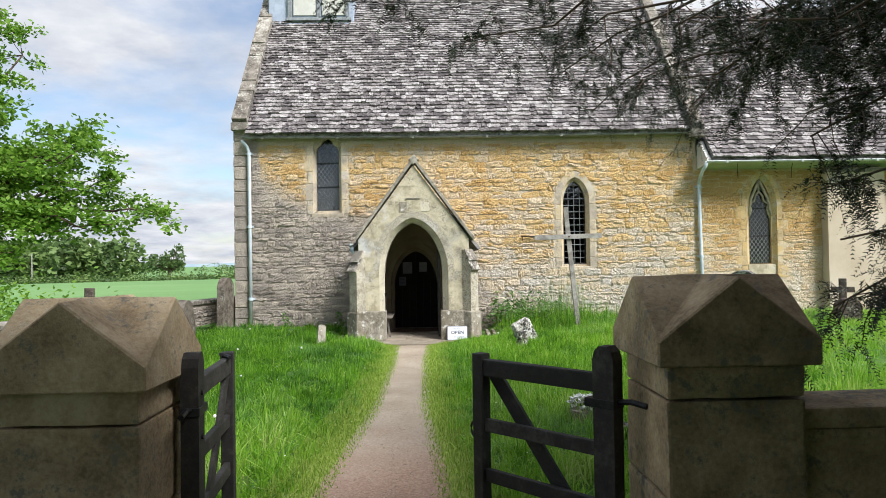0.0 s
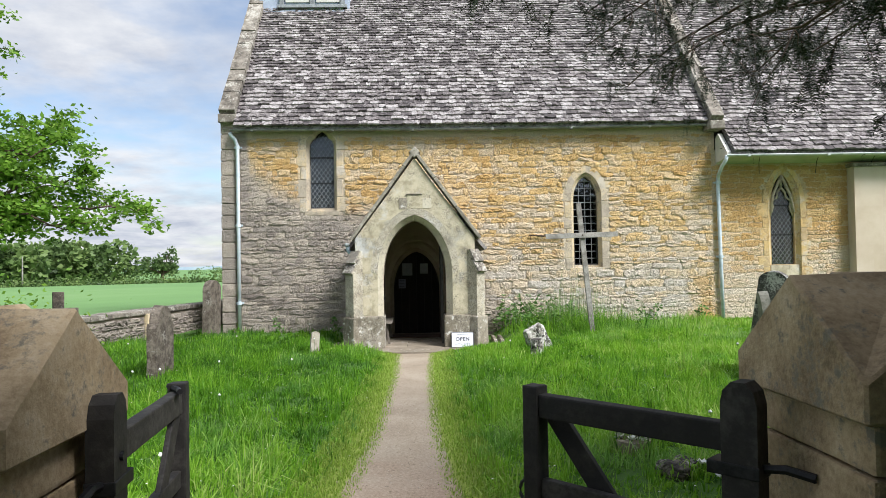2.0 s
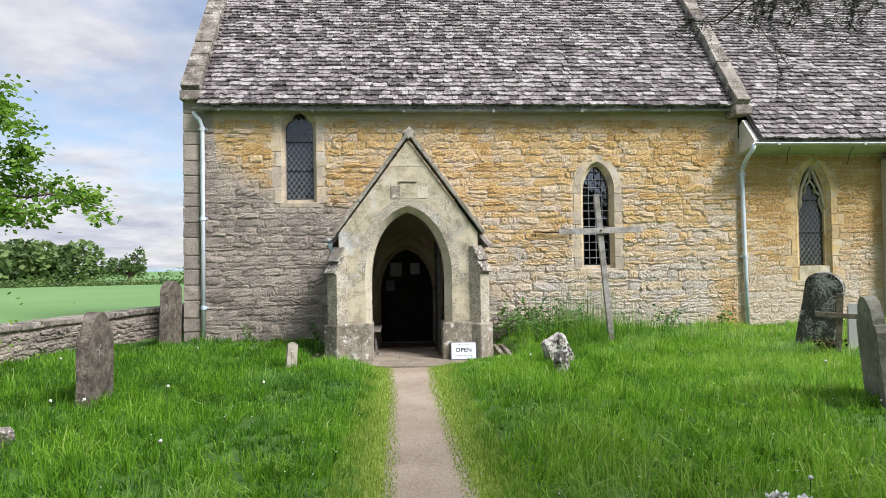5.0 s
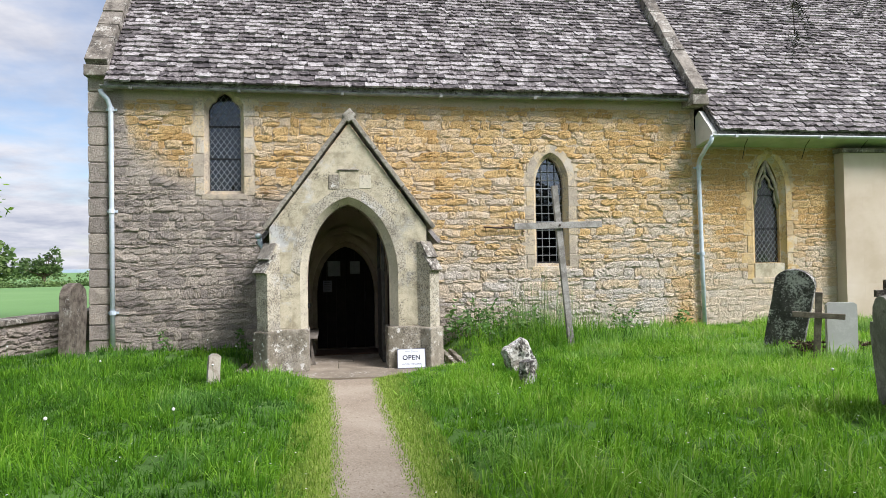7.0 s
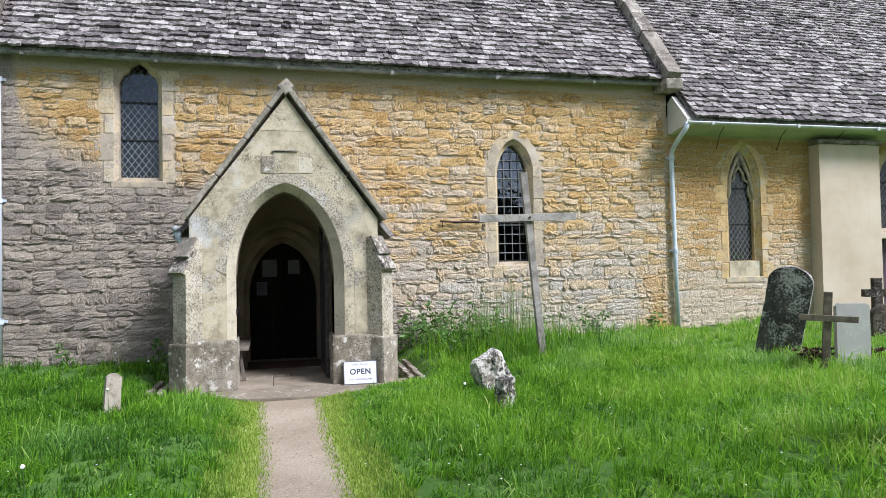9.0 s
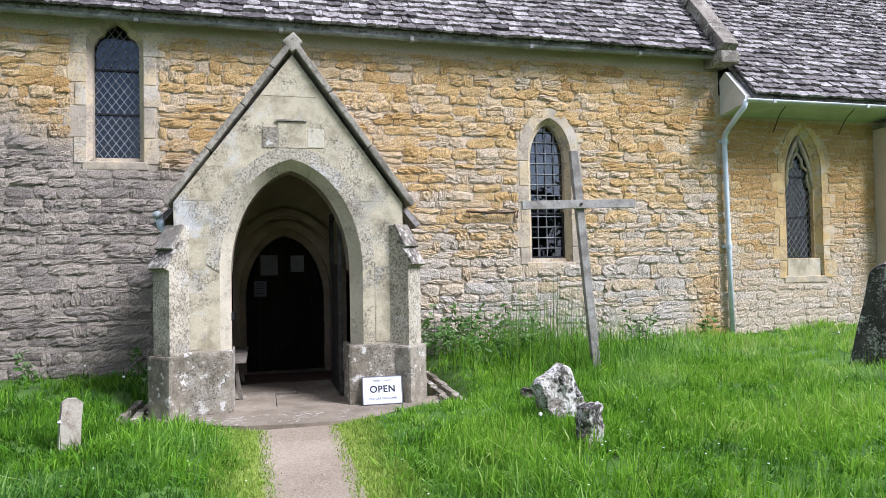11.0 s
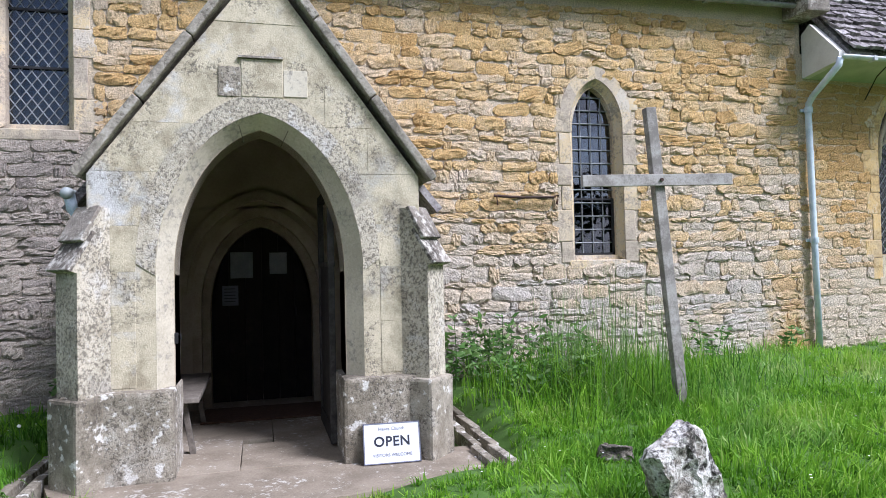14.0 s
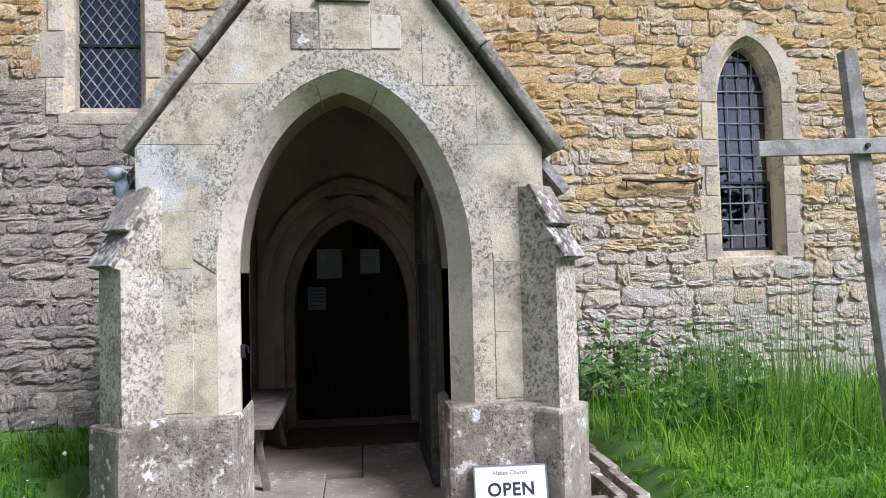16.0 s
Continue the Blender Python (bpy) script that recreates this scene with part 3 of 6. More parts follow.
# stones with an uneven rounded face: a few shapes, shared
def stone_shape(seed, nx=8, nz=5, bulge=0.3):
    r = np.random.default_rng(seed)
    u, w = np.meshgrid(np.linspace(-1, 1, nx), np.linspace(-1, 1, nz))
    k = 1 - r.uniform(0.03, 0.2) * (np.abs(u) * np.abs(w)) ** 3
    skew = r.normal(0, 0.1, 4)
    x = u * 0.5 * k + r.normal(0, 0.016, u.shape) + skew[0] * w * (0.5 - 0.2 * np.abs(u))
    z = w * 0.5 * k + r.normal(0, 0.04, u.shape) + skew[1] * u * 0.6 * (w > 0) + skew[2] * np.sin(3 * u) * 0.5
    rim = np.maximum(np.abs(u), np.abs(w)) > 0.99
    y = -np.where(rim, 1 - bulge, 1.0) + r.normal(0, 0.26, u.shape) * np.where(rim, 0.6, 1) + skew[3] * 4 * w * u
    front = np.stack([x, y, z], -1).reshape(-1, 3)
    idx = np.arange(nx * nz).reshape(nz, nx)
    loop = list(idx[0, :]) + list(idx[1:, -1]) + list(idx[-1, -2::-1]) + list(idx[-2:0:-1, 0])
    back = front[loop].copy()
    back[:, 1] = 0.4
    faces = [(idx[j, i], idx[j, i + 1], idx[j + 1, i + 1], idx[j + 1, i]) for j in range(nz - 1) for i in range(nx - 1)]
    n = len(loop)
    faces += [(loop[k2], nx * nz + k2, nx * nz + (k2 + 1) % n, loop[(k2 + 1) % n]) for k2 in range(n)]
    return np.vstack([front, back]), np.array(faces)


def make_pieces(name, joined_name, shapes, places, near, obj_mat, isl_mat, parent, limit=300, smooth=False):
    """places: (matrix, shape index). Those chosen by near() become parts, the rest one joined mesh."""
    datas = []
    for v, f in shapes:
        me = bpy.data.meshes.new(name)
        me.from_pydata([tuple(p) for p in v], [], [tuple(int(i) for i in q) for q in f])
        me.polygons.foreach_set("use_smooth", [smooth] * len(me.polygons))
        me.materials.append(obj_mat)
        datas.append(me)
    verts, faces, base, count = [], [], 0, 0
    for mtx, s in places:
        if count < limit and near(mtx.translation):
            ob = new(name, datas[s])
            ob.parent = parent
            ob.matrix_basis = mtx
            count += 1
            continue
        v, f = shapes[s]
        m4 = np.array(mtx)
        verts.append(v @ m4[:3, :3].T + m4[:3, 3])
        faces.append(f + base)
        base += len(v)
    if verts:
        ob = raw(joined_name, np.vstack(verts), np.vstack(faces), isl_mat, parent, smooth)
        tagged(ob, kind="stuff")


STONES = [stone_shape(100 + i) for i in range(24)]


def rubble(x0, x1, z0, z1, blocked, y, depth=0.03, h=(0.06, 0.175), w=(0.1, 0.46), seed=3, top=None):
    """Courses of rubble on a face at y; blocked(zlow, zhigh) gives the spans of x to leave free."""
    r = np.random.default_rng(seed)
    out = []
    z = z0
    while z < z1 - 0.05:
        hh = min(r.uniform(*h), z1 - z)
        free = [(x0, x1)]
        for a, b in blocked(z, z + hh):
            nxt = []
            for p, q in free:
                if b <= p or a >= q:
                    nxt.append((p, q))
                else:
                    if a > p:
                        nxt.append((p, a))
                    if b < q:
                        nxt.append((b, q))
            free = nxt
        for p, q in free:
            x = p
            while q - x > 0.04:
                ww = r.uniform(*w) * (0.75 + hh * 2.0)
                if q - x - ww < w[0] * 0.7:
                    ww = q - x
                split = hh > 0.15 and r.random() < 0.22
                for k in range(2 if split else 1):
                    h2 = hh / (2 if split else 1)
                    cz = z + h2 * (k + 0.5)
                    m4 = pose(x + ww / 2, y, cz + r.normal(0, 0.008), 0, r.normal(0, 2.0), 0) @ Matrix.Diagonal((max(0.03, ww - 0.008), depth * r.uniform(0.45, 1.5), max(0.02, h2 - 0.006), 1))
                    out.append((m4, int(r.integers(len(STONES)))))
                x += ww
        z += hh
    return out


# ---- ground ----
PATH_X = -0.58


def smooth(a, b, v):
    u = np.clip((np.asarray(v, float) - a) / (b - a), 0, 1)
    return u * u * (3 - 2 * u)


def ground_z(x, y):
    x, y = np.asarray(x, float), np.asarray(y, float)
    p = np.clip(0.21 * (15.3 - y) / 10.6, -0.03, 0.24)
    lawn = 0.11 + 0.019 * np.clip(x, 0, 9) + 0.55 * np.clip(p, 0, 1)
    s = smooth(0.3, 1.3, np.abs(x - PATH_X))
    near = p * (1 - s) + lawn * s
    near = near + 0.025 * np.sin(x * 1.9 + 1) * np.sin(y * 1.3) * s
    out = np.hypot(np.maximum(np.maximum(-2.1 - x, x - 1.16), 0), np.maximum(15.5 - y, 0))
    dip = (1 - smooth(0.0, 0.3, out)) * smooth(0.05, 0.12, 18.7 - y)
    near = near * (1 - dip) - 0.07 * dip
    d = np.hypot(x, y - 10)
    far = 0.15 - np.clip(d - 22, 0, 400) * 0.012 - np.clip(d - 422, 0, 1500) * 0.004
    k = smooth(13, 26, d)
    return near * (1 - k) + far * k


def path_half(y):
    return 0.235 + 0.15 * smooth(9.5, 5.5, y) + 0.05 * smooth(12.5, 15.0, y)


def wall_line(y):
    return -7.25 + (y - 13.0) * 0.185


def axis(a, b, step, outer):
    return np.unique(np.concatenate([-np.array(outer)[::-1] + a, np.arange(a, b + 1e-6, step), np.array(outer) + b]))


far_steps = [1, 2.5, 5, 9, 15, 24, 38, 60, 95, 150, 240, 400, 700, 1200, 2200, 4000]
gx, gy = axis(-9, 10, 0.1, far_steps), axis(-1, 20, 0.14, far_steps)
GXm, GYm = np.meshgrid(gx, gy)
gzv = ground_z(GXm, GYm)
idx = np.arange(GXm.size).reshape(GXm.shape)
quads = np.stack([idx[:-1, :-1], idx[:-1, 1:], idx[1:, 1:], idx[1:, :-1]], -1).reshape(-1, 4)
gravel = np.clip(1.0 - (np.abs(GXm - PATH_X) - path_half(GYm)) / 0.12, 0, 1) * (GYm > -3) * (GYm < 15.7)
verge = np.clip(1.0 - (np.abs(GXm - PATH_X) - path_half(GYm) - 0.12) / 0.25, 0, 1) * (GYm < 15.6)
dist = np.hypot(GXm, GYm - 10)
field = np.maximum(smooth(14, 30, dist), (GXm < wall_line(GYm)) * 1.0)
ground = raw("ground", np.stack([GXm, GYm, gzv], -1).reshape(-1, 3), quads, GROUND, smooth=True,
             attrs={"gravel": gravel.ravel(), "verge": verge.ravel(), "field": field.ravel()})
tagged(ground, "churchyard lawn with a trodden gravel path and fields beyond", "ground", kind="structure")

# ---- church: nave and chancel ----
WY = 18.58          # face of the south wall
W0, W1 = -5.0, 6.5  # nave, west and east ends
CE = 14.5           # chancel, east end
RIDGE_Y, RIDGE_Z = 22.1, 9.5
EAVE_Y, EAVE_Z = 18.28, 4.84
PITCH = (RIDGE_Z - EAVE_Z) / (RIDGE_Y - EAVE_Y)
CH_EAVE_Y, CH_EAVE_Z = 17.88, 4.03
CH_RIDGE_Z = 9.15

win1 = [(-3.0, 2.96), (-3.0, 4.45), (-2.94, 4.56), (-2.87, 4.6), (-2.84, 4.68), (-2.72, 4.76), (-2.6, 4.68), (-2.57, 4.6), (-2.5, 4.56), (-2.44, 4.45), (-2.44, 2.96)]
win2 = pointed(3.15, 3.72, 1.54, 3.05, 3.62)
win3 = pointed(7.85, 8.42, 1.47, 2.8, 3.6)
win4 = pointed(11.45, 12.05, 2.08, 2.95, 3.52)
door2_hole = [(11.4, -0.1), (11.4, 1.86), (12.3, 1.86), (12.3, -0.1)]
door_hole = pointed(-1.1, -0.03, -0.1, 1.05, 1.92)


def grow(loop, d, sill=None):
    """An outline grown by d sideways and at the head; sill: how far its foot drops."""
    xs, zs = [p[0] for p in loop], [p[1] for p in loop]
    xm, z0 = (min(xs) + max(xs)) / 2, min(zs)
    k = (max(xs) - xm + d) / (max(xs) - xm)
    kz = (max(zs) - z0 + d * 1.25) / (max(zs) - z0)
    drop = d if sill is None else sill
    return [(xm + (x - xm) * k, z0 + (z - z0) * kz if z > z0 + 1e-4 else z0 - drop) for x, z in loop]


church = thing("church", "small medieval stone church with stone-slate roofs", "church", (0, 0, 0), kind="structure")
sill1, sill2, sill3, sill4 = grow(win1, 0.07), grow(win2, 0.07), grow(win3, 0.1, 0.32), grow(win4, 0.07)
part("wall_south", prism([(W0, -0.3), (W1, -0.3), (CE, -0.3), (CE, 4.2), (W1, 4.2), (W1, 4.95), (W0, 4.95)], [sill1, sill2, sill3, sill4, door2_hole, grow(door_hole, 0.17, 0.0)], WY, WY + 0.75), MORTAR, church)
part("wall_west", prism([(WY + 0.76, -0.3), (25.6, -0.3), (25.6, 4.95), (RIDGE_Y, RIDGE_Z - 0.1), (WY + 0.4, 4.95)], [], 0, 0.7), MORTAR, church).matrix_basis = Matrix(((0, 1, 0, W0 + 0.002), (1, 0, 0, 0), (0, 0, 1, 0), (0, 0, 0, 1)))
part("wall_north", box(W0, CE, 25.0, 25.6, -0.3, 4.2), MORTAR, church)
part("wall_east", prism([(WY + 0.76, -0.3), (25.0, -0.3), (25.0, 4.2), (RIDGE_Y, CH_RIDGE_Z - 0.1), (WY + 0.4, 4.2)], [], 0, 0.6), MORTAR, church).matrix_basis = Matrix(((0, 1, 0, CE - 0.6), (1, 0, 0, 0), (0, 0, 1, 0), (0, 0, 0, 1)))
# near-black ceiling, added backing sheet and floor keep the windows dark
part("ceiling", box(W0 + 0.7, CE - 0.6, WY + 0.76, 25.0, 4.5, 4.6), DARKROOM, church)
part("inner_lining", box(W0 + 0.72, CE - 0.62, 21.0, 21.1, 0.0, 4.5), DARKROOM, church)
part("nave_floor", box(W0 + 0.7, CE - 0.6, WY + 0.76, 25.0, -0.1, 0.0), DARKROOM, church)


def roof_slab(name, x0, x1, ey, ez, rz, mat=SLATE_OBJ, thick=0.1):
    bm = bmesh.new()
    prof = [(ey, ez), (RIDGE_Y, rz), (2 * RIDGE_Y - ey, ez), (2 * RIDGE_Y - ey, ez - thick), (RIDGE_Y, rz - thick * 1.4), (ey, ez - thick)]
    a = [bm.verts.new((x0, y, z)) for y, z in prof]
    b = [bm.verts.new((x1, y, z)) for y, z in prof]
    for k in range(6):
        bm.faces.new((a[k], a[(k + 1) % 6], b[(k + 1) % 6], b[k]))
    bm.faces.new((a[0], a[1], a[4], a[5])), bm.faces.new((a[1], a[2], a[3], a[4]))
    bm.faces.new((b[0], b[5], b[4], b[1])), bm.faces.new((b[1], b[4], b[3], b[2]))
    return part(name, bm, mat, church)


NAVE_ROOF = roof_slab("nave_roof", W0 + 0.32, W1 - 0.12, EAVE_Y + 0.06, EAVE_Z - 0.02, RIDGE_Z)
CHANCEL_ROOF = roof_slab("chancel_roof", W1 + 0.16, CE + 0.2, CH_EAVE_Y + 0.06, CH_EAVE_Z + 0.02, CH_RIDGE_Z)


# gable copings, block by block
def coping(x0, x1, seed, s=0.0):
    r = np.random.default_rng(seed)
    top = Vector((0, RIDGE_Y - EAVE_Y + 0.15, RIDGE_Z - EAVE_Z + 0.15))
    length = top.length
    tilt = math.degrees(math.atan2(top.z, top.y))
    foot = s
    while s < length:
        ln = min(r.uniform(0.42, 0.75), length - s + 0.02)
        m4 = pose(0, EAVE_Y - 0.1, EAVE_Z - 0.02, tilt, 0, 0) @ pose(0, s, 0)
        bm = box(x0 + r.uniform(-0.01, 0.01), x1 + r.uniform(-0.01, 0.01), 0.006, ln - 0.006, -0.14, 0.14 + r.uniform(-0.01, 0.015), 0.018, m4)
        part("coping_stone", roughen(bm, 0.012, 5.0, 1, s), COPING, church)
        s += ln
    ky, kz = EAVE_Y - 0.16 + 0.63 * foot, EAVE_Z - 0.22 + 0.8 * foot
    kn = box(x0 - 0.02, x1 + 0.02, ky, max(WY + 0.02, ky + 0.3), kz, kz + 0.19, 0.02)
    part("kneeler", roughen(kn, 0.01, 6.0, 1, seed), COPING, church)


coping(W0 - 0.01, W0 + 0.36, 5, 0.4)
coping(W1 - 0.25, W1 + 0.05, 6)


# window dressings, leading and glass
def window(name, loop, hole, label, diamond, jamb, stone=DRESSED):
    w = thing(name, label, "window", kind="structure")
    xs, zs = [p[0] for p in loop], [p[1] for p in loop]
    x0, x1, z0, z1 = min(xs), max(xs), min(zs), max(zs)
    part("window_frame", prism(hole, [loop], WY + 0.09, WY + 0.3), stone, w)
    ring("reveal", hole, loop, WY + 0.005, WY + 0.11, stone, w)
    sill = box(min(p[0] for p in hole) - 0.05, max(p[0] for p in hole) + 0.05, WY - 0.016, WY + 0.12, min(p[1] for p in hole) - 0.1, min(p[1] for p in hole) + 0.01, 0.012)
    part("window_sill", roughen(sill, 0.006, 9.0, 1), DRESSED, w)
    for s in (-1, 1):
        edge = min(p[0] for p in hole) if s < 0 else max(p[0] for p in hole)
        z = min(p[1] for p in hole) - 0.02
        k = 0
        while z < z1 - 0.25:
            h = min(jamb[k % len(jamb)], z1 - 0.12 - z)
            wd = (0.15, 0.27, 0.13, 0.22)[(k + (s > 0)) % 4]
            a, b = (edge - wd, edge + 0.004) if s < 0 else (edge - 0.004, edge + wd)
            part("jamb_stone", roughen(box(a, b, WY - 0.012, WY + 0.05, z + 0.004, z + h - 0.004, 0.008), 0.008, 7.0, 2, z + s), stone, w)
            z += h
            k += 1
    pane = bmesh.new()
    split = z0 + (z1 - z0) * 0.34
    tilt = 0.0 if diamond else 0.02
    add_prism(pane, grow(loop, 0.03), [], WY + 0.17, WY + 0.178)
    for v in pane.verts:
        if v.co.z > split:
            v.co.y += tilt * (v.co.z - split)
    part("pane", pane, GLASS if diamond else LANCET_GLASS, w)
    lead = bmesh.new()

    def width_at(z):
        """The span of the light at a height."""
        cross = []
        for (ax, az), (bx, bz) in zip(loop, loop[1:] + loop[:1]):
            if (az - z) * (bz - z) < 0:
                cross.append(ax + (bx - ax) * (z - az) / (bz - az))
        return (min(cross), max(cross)) if len(cross) >= 2 else None

    if diamond:
        px, pz = 0.102, 0.14
        for sgn in (1, -1):
            n = int((z1 - z0) / pz + (x1 - x0) / px) + 3
            for k in range(-8, n):
                pts = []
                for q in np.linspace(x0, x1, 24):
                    z = z0 + pz * k + sgn * (q - x0) / px * pz + (0 if sgn > 0 else (x1 - x0) / px * pz * 0)
                    span = width_at(z) if z0 < z < z1 else None
                    if span and span[0] - 0.004 <= q <= span[1] + 0.004:
                        pts.append((q, WY + 0.163, z))
                if len(pts) > 1:
                    tube([pts[0], pts[-1]], 0.006, 4, bm=lead)
    else:
        for q in np.linspace(x0, x1, 5)[1:-1]:
            top = z1 - 0.02
            while top > z0 and not (width_at(top) and width_at(top)[0] < q < width_at(top)[1]):
                top -= 0.02
            tube([(q, WY + 0.16, z0), (q, WY + 0.16, top)], 0.008, 4, bm=lead)
        for z in np.arange(z0 + 0.155, z1 - 0.1, 0.165):
            tube([(width_at(z)[0], WY + 0.16, z), (width_at(z)[1], WY + 0.16, z)], 0.008, 4, bm=lead)
    part("leading", lead, LEAD, w)
    bars = (0.33, 0.66) if diamond else (0.335,)
    for f in bars:
        z = z0 + (z1 - z0) * f
        part("saddle_bar", box(x0 - 0.01, x1 + 0.01, WY + 0.145, WY + 0.157, z - 0.012, z + 0.012), BLACKIRON, w)
    if not diamond:
        bm = bmesh.new()
        for q in (x0 + 0.015, x1 - 0.015):
            add_box(bm, q - 0.015, q + 0.015, WY + 0.135, WY + 0.162, z0, split)
        add_box(bm, x0, x1, WY + 0.135, WY + 0.162, z0, z0 + 0.03)
        part("casement", bm, BLACKIRON, w)
    return w


window("window_1", win1, sill1, "tall leaded window with diamond panes in ochre stone", True, (0.34, 0.42, 0.3, 0.38))
window("window_2", win2, sill2, "pointed lancet window with small square leaded panes", False, (0.26, 0.38, 0.3))
window("window_3", win3, sill3, "cusped chancel window with diamond leaded panes", True, (0.3, 0.24, 0.36), OCHRE)
window("window_4", win4, sill4, "pointed chancel window with diamond leaded panes above a doorway", True, (0.3, 0.24, 0.36), CREAM)
hood = grow(win2, 0.2, 0.0)
inner_hood = grow(win2, 0.072, 0.0)
head2 = thing("window_head", "pale pointed stone head over the lancet window", "window head", kind="structure")
hz = [p for p in hood if p[1] > 2.95]
iz = [p for p in inner_hood if p[1] > 2.95]
half = len(hz) // 2
for k, (a, b) in enumerate(((0, half // 2), (half // 2, half), (half, half + half // 2), (half + half // 2, len(hz) - 1))):
    if b > a:
        part("voussoir", prism(hz[a:b + 1] + iz[a:b + 1][::-1], [], WY - 0.014, WY + 0.04), DRESSED, head2)
hood3 = grow(win3, 0.2, 0.0)
in3 = grow(win3, 0.102, 0.0)
h3 = [p for p in hood3 if p[1] > 2.3]
i3 = [p for p in in3 if p[1] > 2.3]
part("arch_stones", prism(h3 + i3[::-1], [], WY - 0.013, WY + 0.03), OCHRE, head2)
cusps = bmesh.new()
for s in (-1, 1):
    tube([(8.135 + s * 0.285, WY + 0.13, 2.6), (8.135 + s * 0.2, WY + 0.13, 2.84), (8.135 + s * 0.235, WY + 0.13, 2.98), (8.135 + s * 0.11, WY + 0.13, 3.06), (8.135 + s * 0.1, WY + 0.13, 3.18), (8.135, WY + 0.13, 3.3)], 0.026, 6, bm=cusps)
    tube([(8.135 + s * 0.285, WY + 0.1, 2.7), (8.135 + s * 0.21, WY + 0.1, 3.12), (8.135, WY + 0.1, 3.58)], 0.035, 6, bm=cusps)
tube([(8.135, WY + 0.13, 3.3), (8.135, WY + 0.13, 3.56)], 0.028, 6, bm=cusps)
part("cusping", cusps, DRESSED, head2, smooth=True)
part("blind_sill", box(7.8, 8.48, WY + 0.03, WY + 0.09, 1.13, 1.46, 0.01), ASHLAR, head2)

# quoins at the west end
z = 0.0
k = 0
while z < 4.9:
    h = (0.32, 0.27, 0.36, 0.3)[k % 4]
    part("quoin", roughen(box(W0 - 0.02, W0 + (0.42 if k % 2 else 0.3), WY - 0.03, WY + (0.3 if k % 2 else 0.45), z + 0.007, z + h - 0.007, 0.02), 0.012, 6.0, 1, z), STONE_OBJ, church)
    z += h
    k += 1


# gutters and downpipes
def gutter(name, x0, x1, y, z, mat, label, sag=0.0):
    g = thing(name, label, "gutter", kind="structure")
    bm = bmesh.new()
    n = 24
    rows = []
    for i in range(n + 1):
        x = x0 + (x1 - x0) * i / n
        dz = -sag * math.sin(math.pi * i / n)
        rows.append([bm.verts.new((x, y - 0.05 * math.cos(a), z + dz - 0.05 * math.sin(a))) for a in np.linspace(0, math.pi, 9)] +
                    [bm.verts.new((x, y + 0.042 * math.cos(a), z + dz - 0.042 * math.sin(a))) for a in np.linspace(0, math.pi, 9)])
    for a, b in zip(rows, rows[1:]):
        for k in range(18):
            bm.faces.new((a[k], a[(k + 1) % 18], b[(k + 1) % 18], b[k]))
    trough = part("trough", bm, mat, g, smooth=True)
    x = x0 + 0.5
    while x < x1:
        part("joint", box(x - 0.03, x + 0.03, y - 0.06, y + 0.05, z - 0.062 - sag * math.sin(math.pi * (x - x0) / (x1 - x0)), z - sag * math.sin(math.pi * (x - x0) / (x1 - x0)) + 0.004, 0.012), mat, trough)
        x += 1.83
    return g


nave_gutter = gutter("gutter_1", W0 + 0.25, W1 - 0.15, 18.36, 4.77, IRONGUTTER, "sagging green-grey iron gutter along the nave eaves", 0.03)
ch_gutter = gutter("gutter_2", W1 - 0.02, 13.5, 17.9, 3.98, GUTTER, "green-grey iron gutter along the chancel eaves", 0.0)
for x in (7.25, 8.6, 9.9):
    part("bracket", tube([(x, 17.92, 3.9), (x + 0.12, 18.2, 3.83), (x + 0.3, 18.56, 3.62)], 0.008, 5), BLACKIRON, ch_gutter)


def pipe(name, pts, brackets, label):
    p = thing(name, label, "downpipe", kind="structure")
    shaft = part("shaft", tube(pts, 0.042, 12), PIPE, p, smooth=True)
    for x, y, z in brackets:
        part("collar", tube([(x, y, z - 0.035), (x, y, z + 0.035)], 0.056, 12), PIPE, shaft)
        part("ear", box(x - 0.09, x + 0.09, y + 0.035, y + 0.06, z - 0.02, z + 0.02, 0.005), PIPE, shaft)
    return p


pipe("downpipe_1", [(-4.76, 18.4, 4.7), (-4.74, 18.4, 4.64), (-4.66, 18.45, 4.55), (-4.62, 18.49, 4.4), (-4.62, 18.5, 3.0), (-4.61, 18.5, 0.2)], [(-4.62, 18.5, 4.38), (-4.62, 18.5, 2.58), (-4.61, 18.5, 0.8)], "pale blue-grey iron downpipe on the nave corner")
pipe("downpipe_2", [(6.5, 17.92, 3.95), (6.48, 17.93, 3.86), (6.44, 18.05, 3.74), (6.5, 18.38, 3.58), (6.53, 18.49, 3.5), (6.53, 18.5, 3.35), (6.555, 18.5, 1.7), (6.58, 18.5, 0.2)], [(6.535, 18.5, 3.42), (6.555, 18.5, 1.68)], "pale blue-grey iron downpipe between nave and chancel")

# chancel eaves: soffit, fascia and barge end
bm = bmesh.new()
for x0, x1 in ((W1 + 0.12, CE + 0.2),):
    vs = [bm.verts.new(v) for v in ((x0, 17.97, 3.97), (x1, 17.97, 3.97), (x1, WY, 3.86), (x0, WY, 3.86), (x0, 17.97, 4.03), (x1, 17.97, 4.03), (x1, WY + 0.02, 4.2), (x0, WY + 0.02, 4.2))]
    for f in ((0, 1, 2, 3), (4, 7, 6, 5), (0, 4, 5, 1), (1, 5, 6, 2), (3, 2, 6, 7), (0, 3, 7, 4)):
        bm.faces.new([vs[i] for i in f])
part("soffit", bm, SOFFIT, church)
bm = bmesh.new()
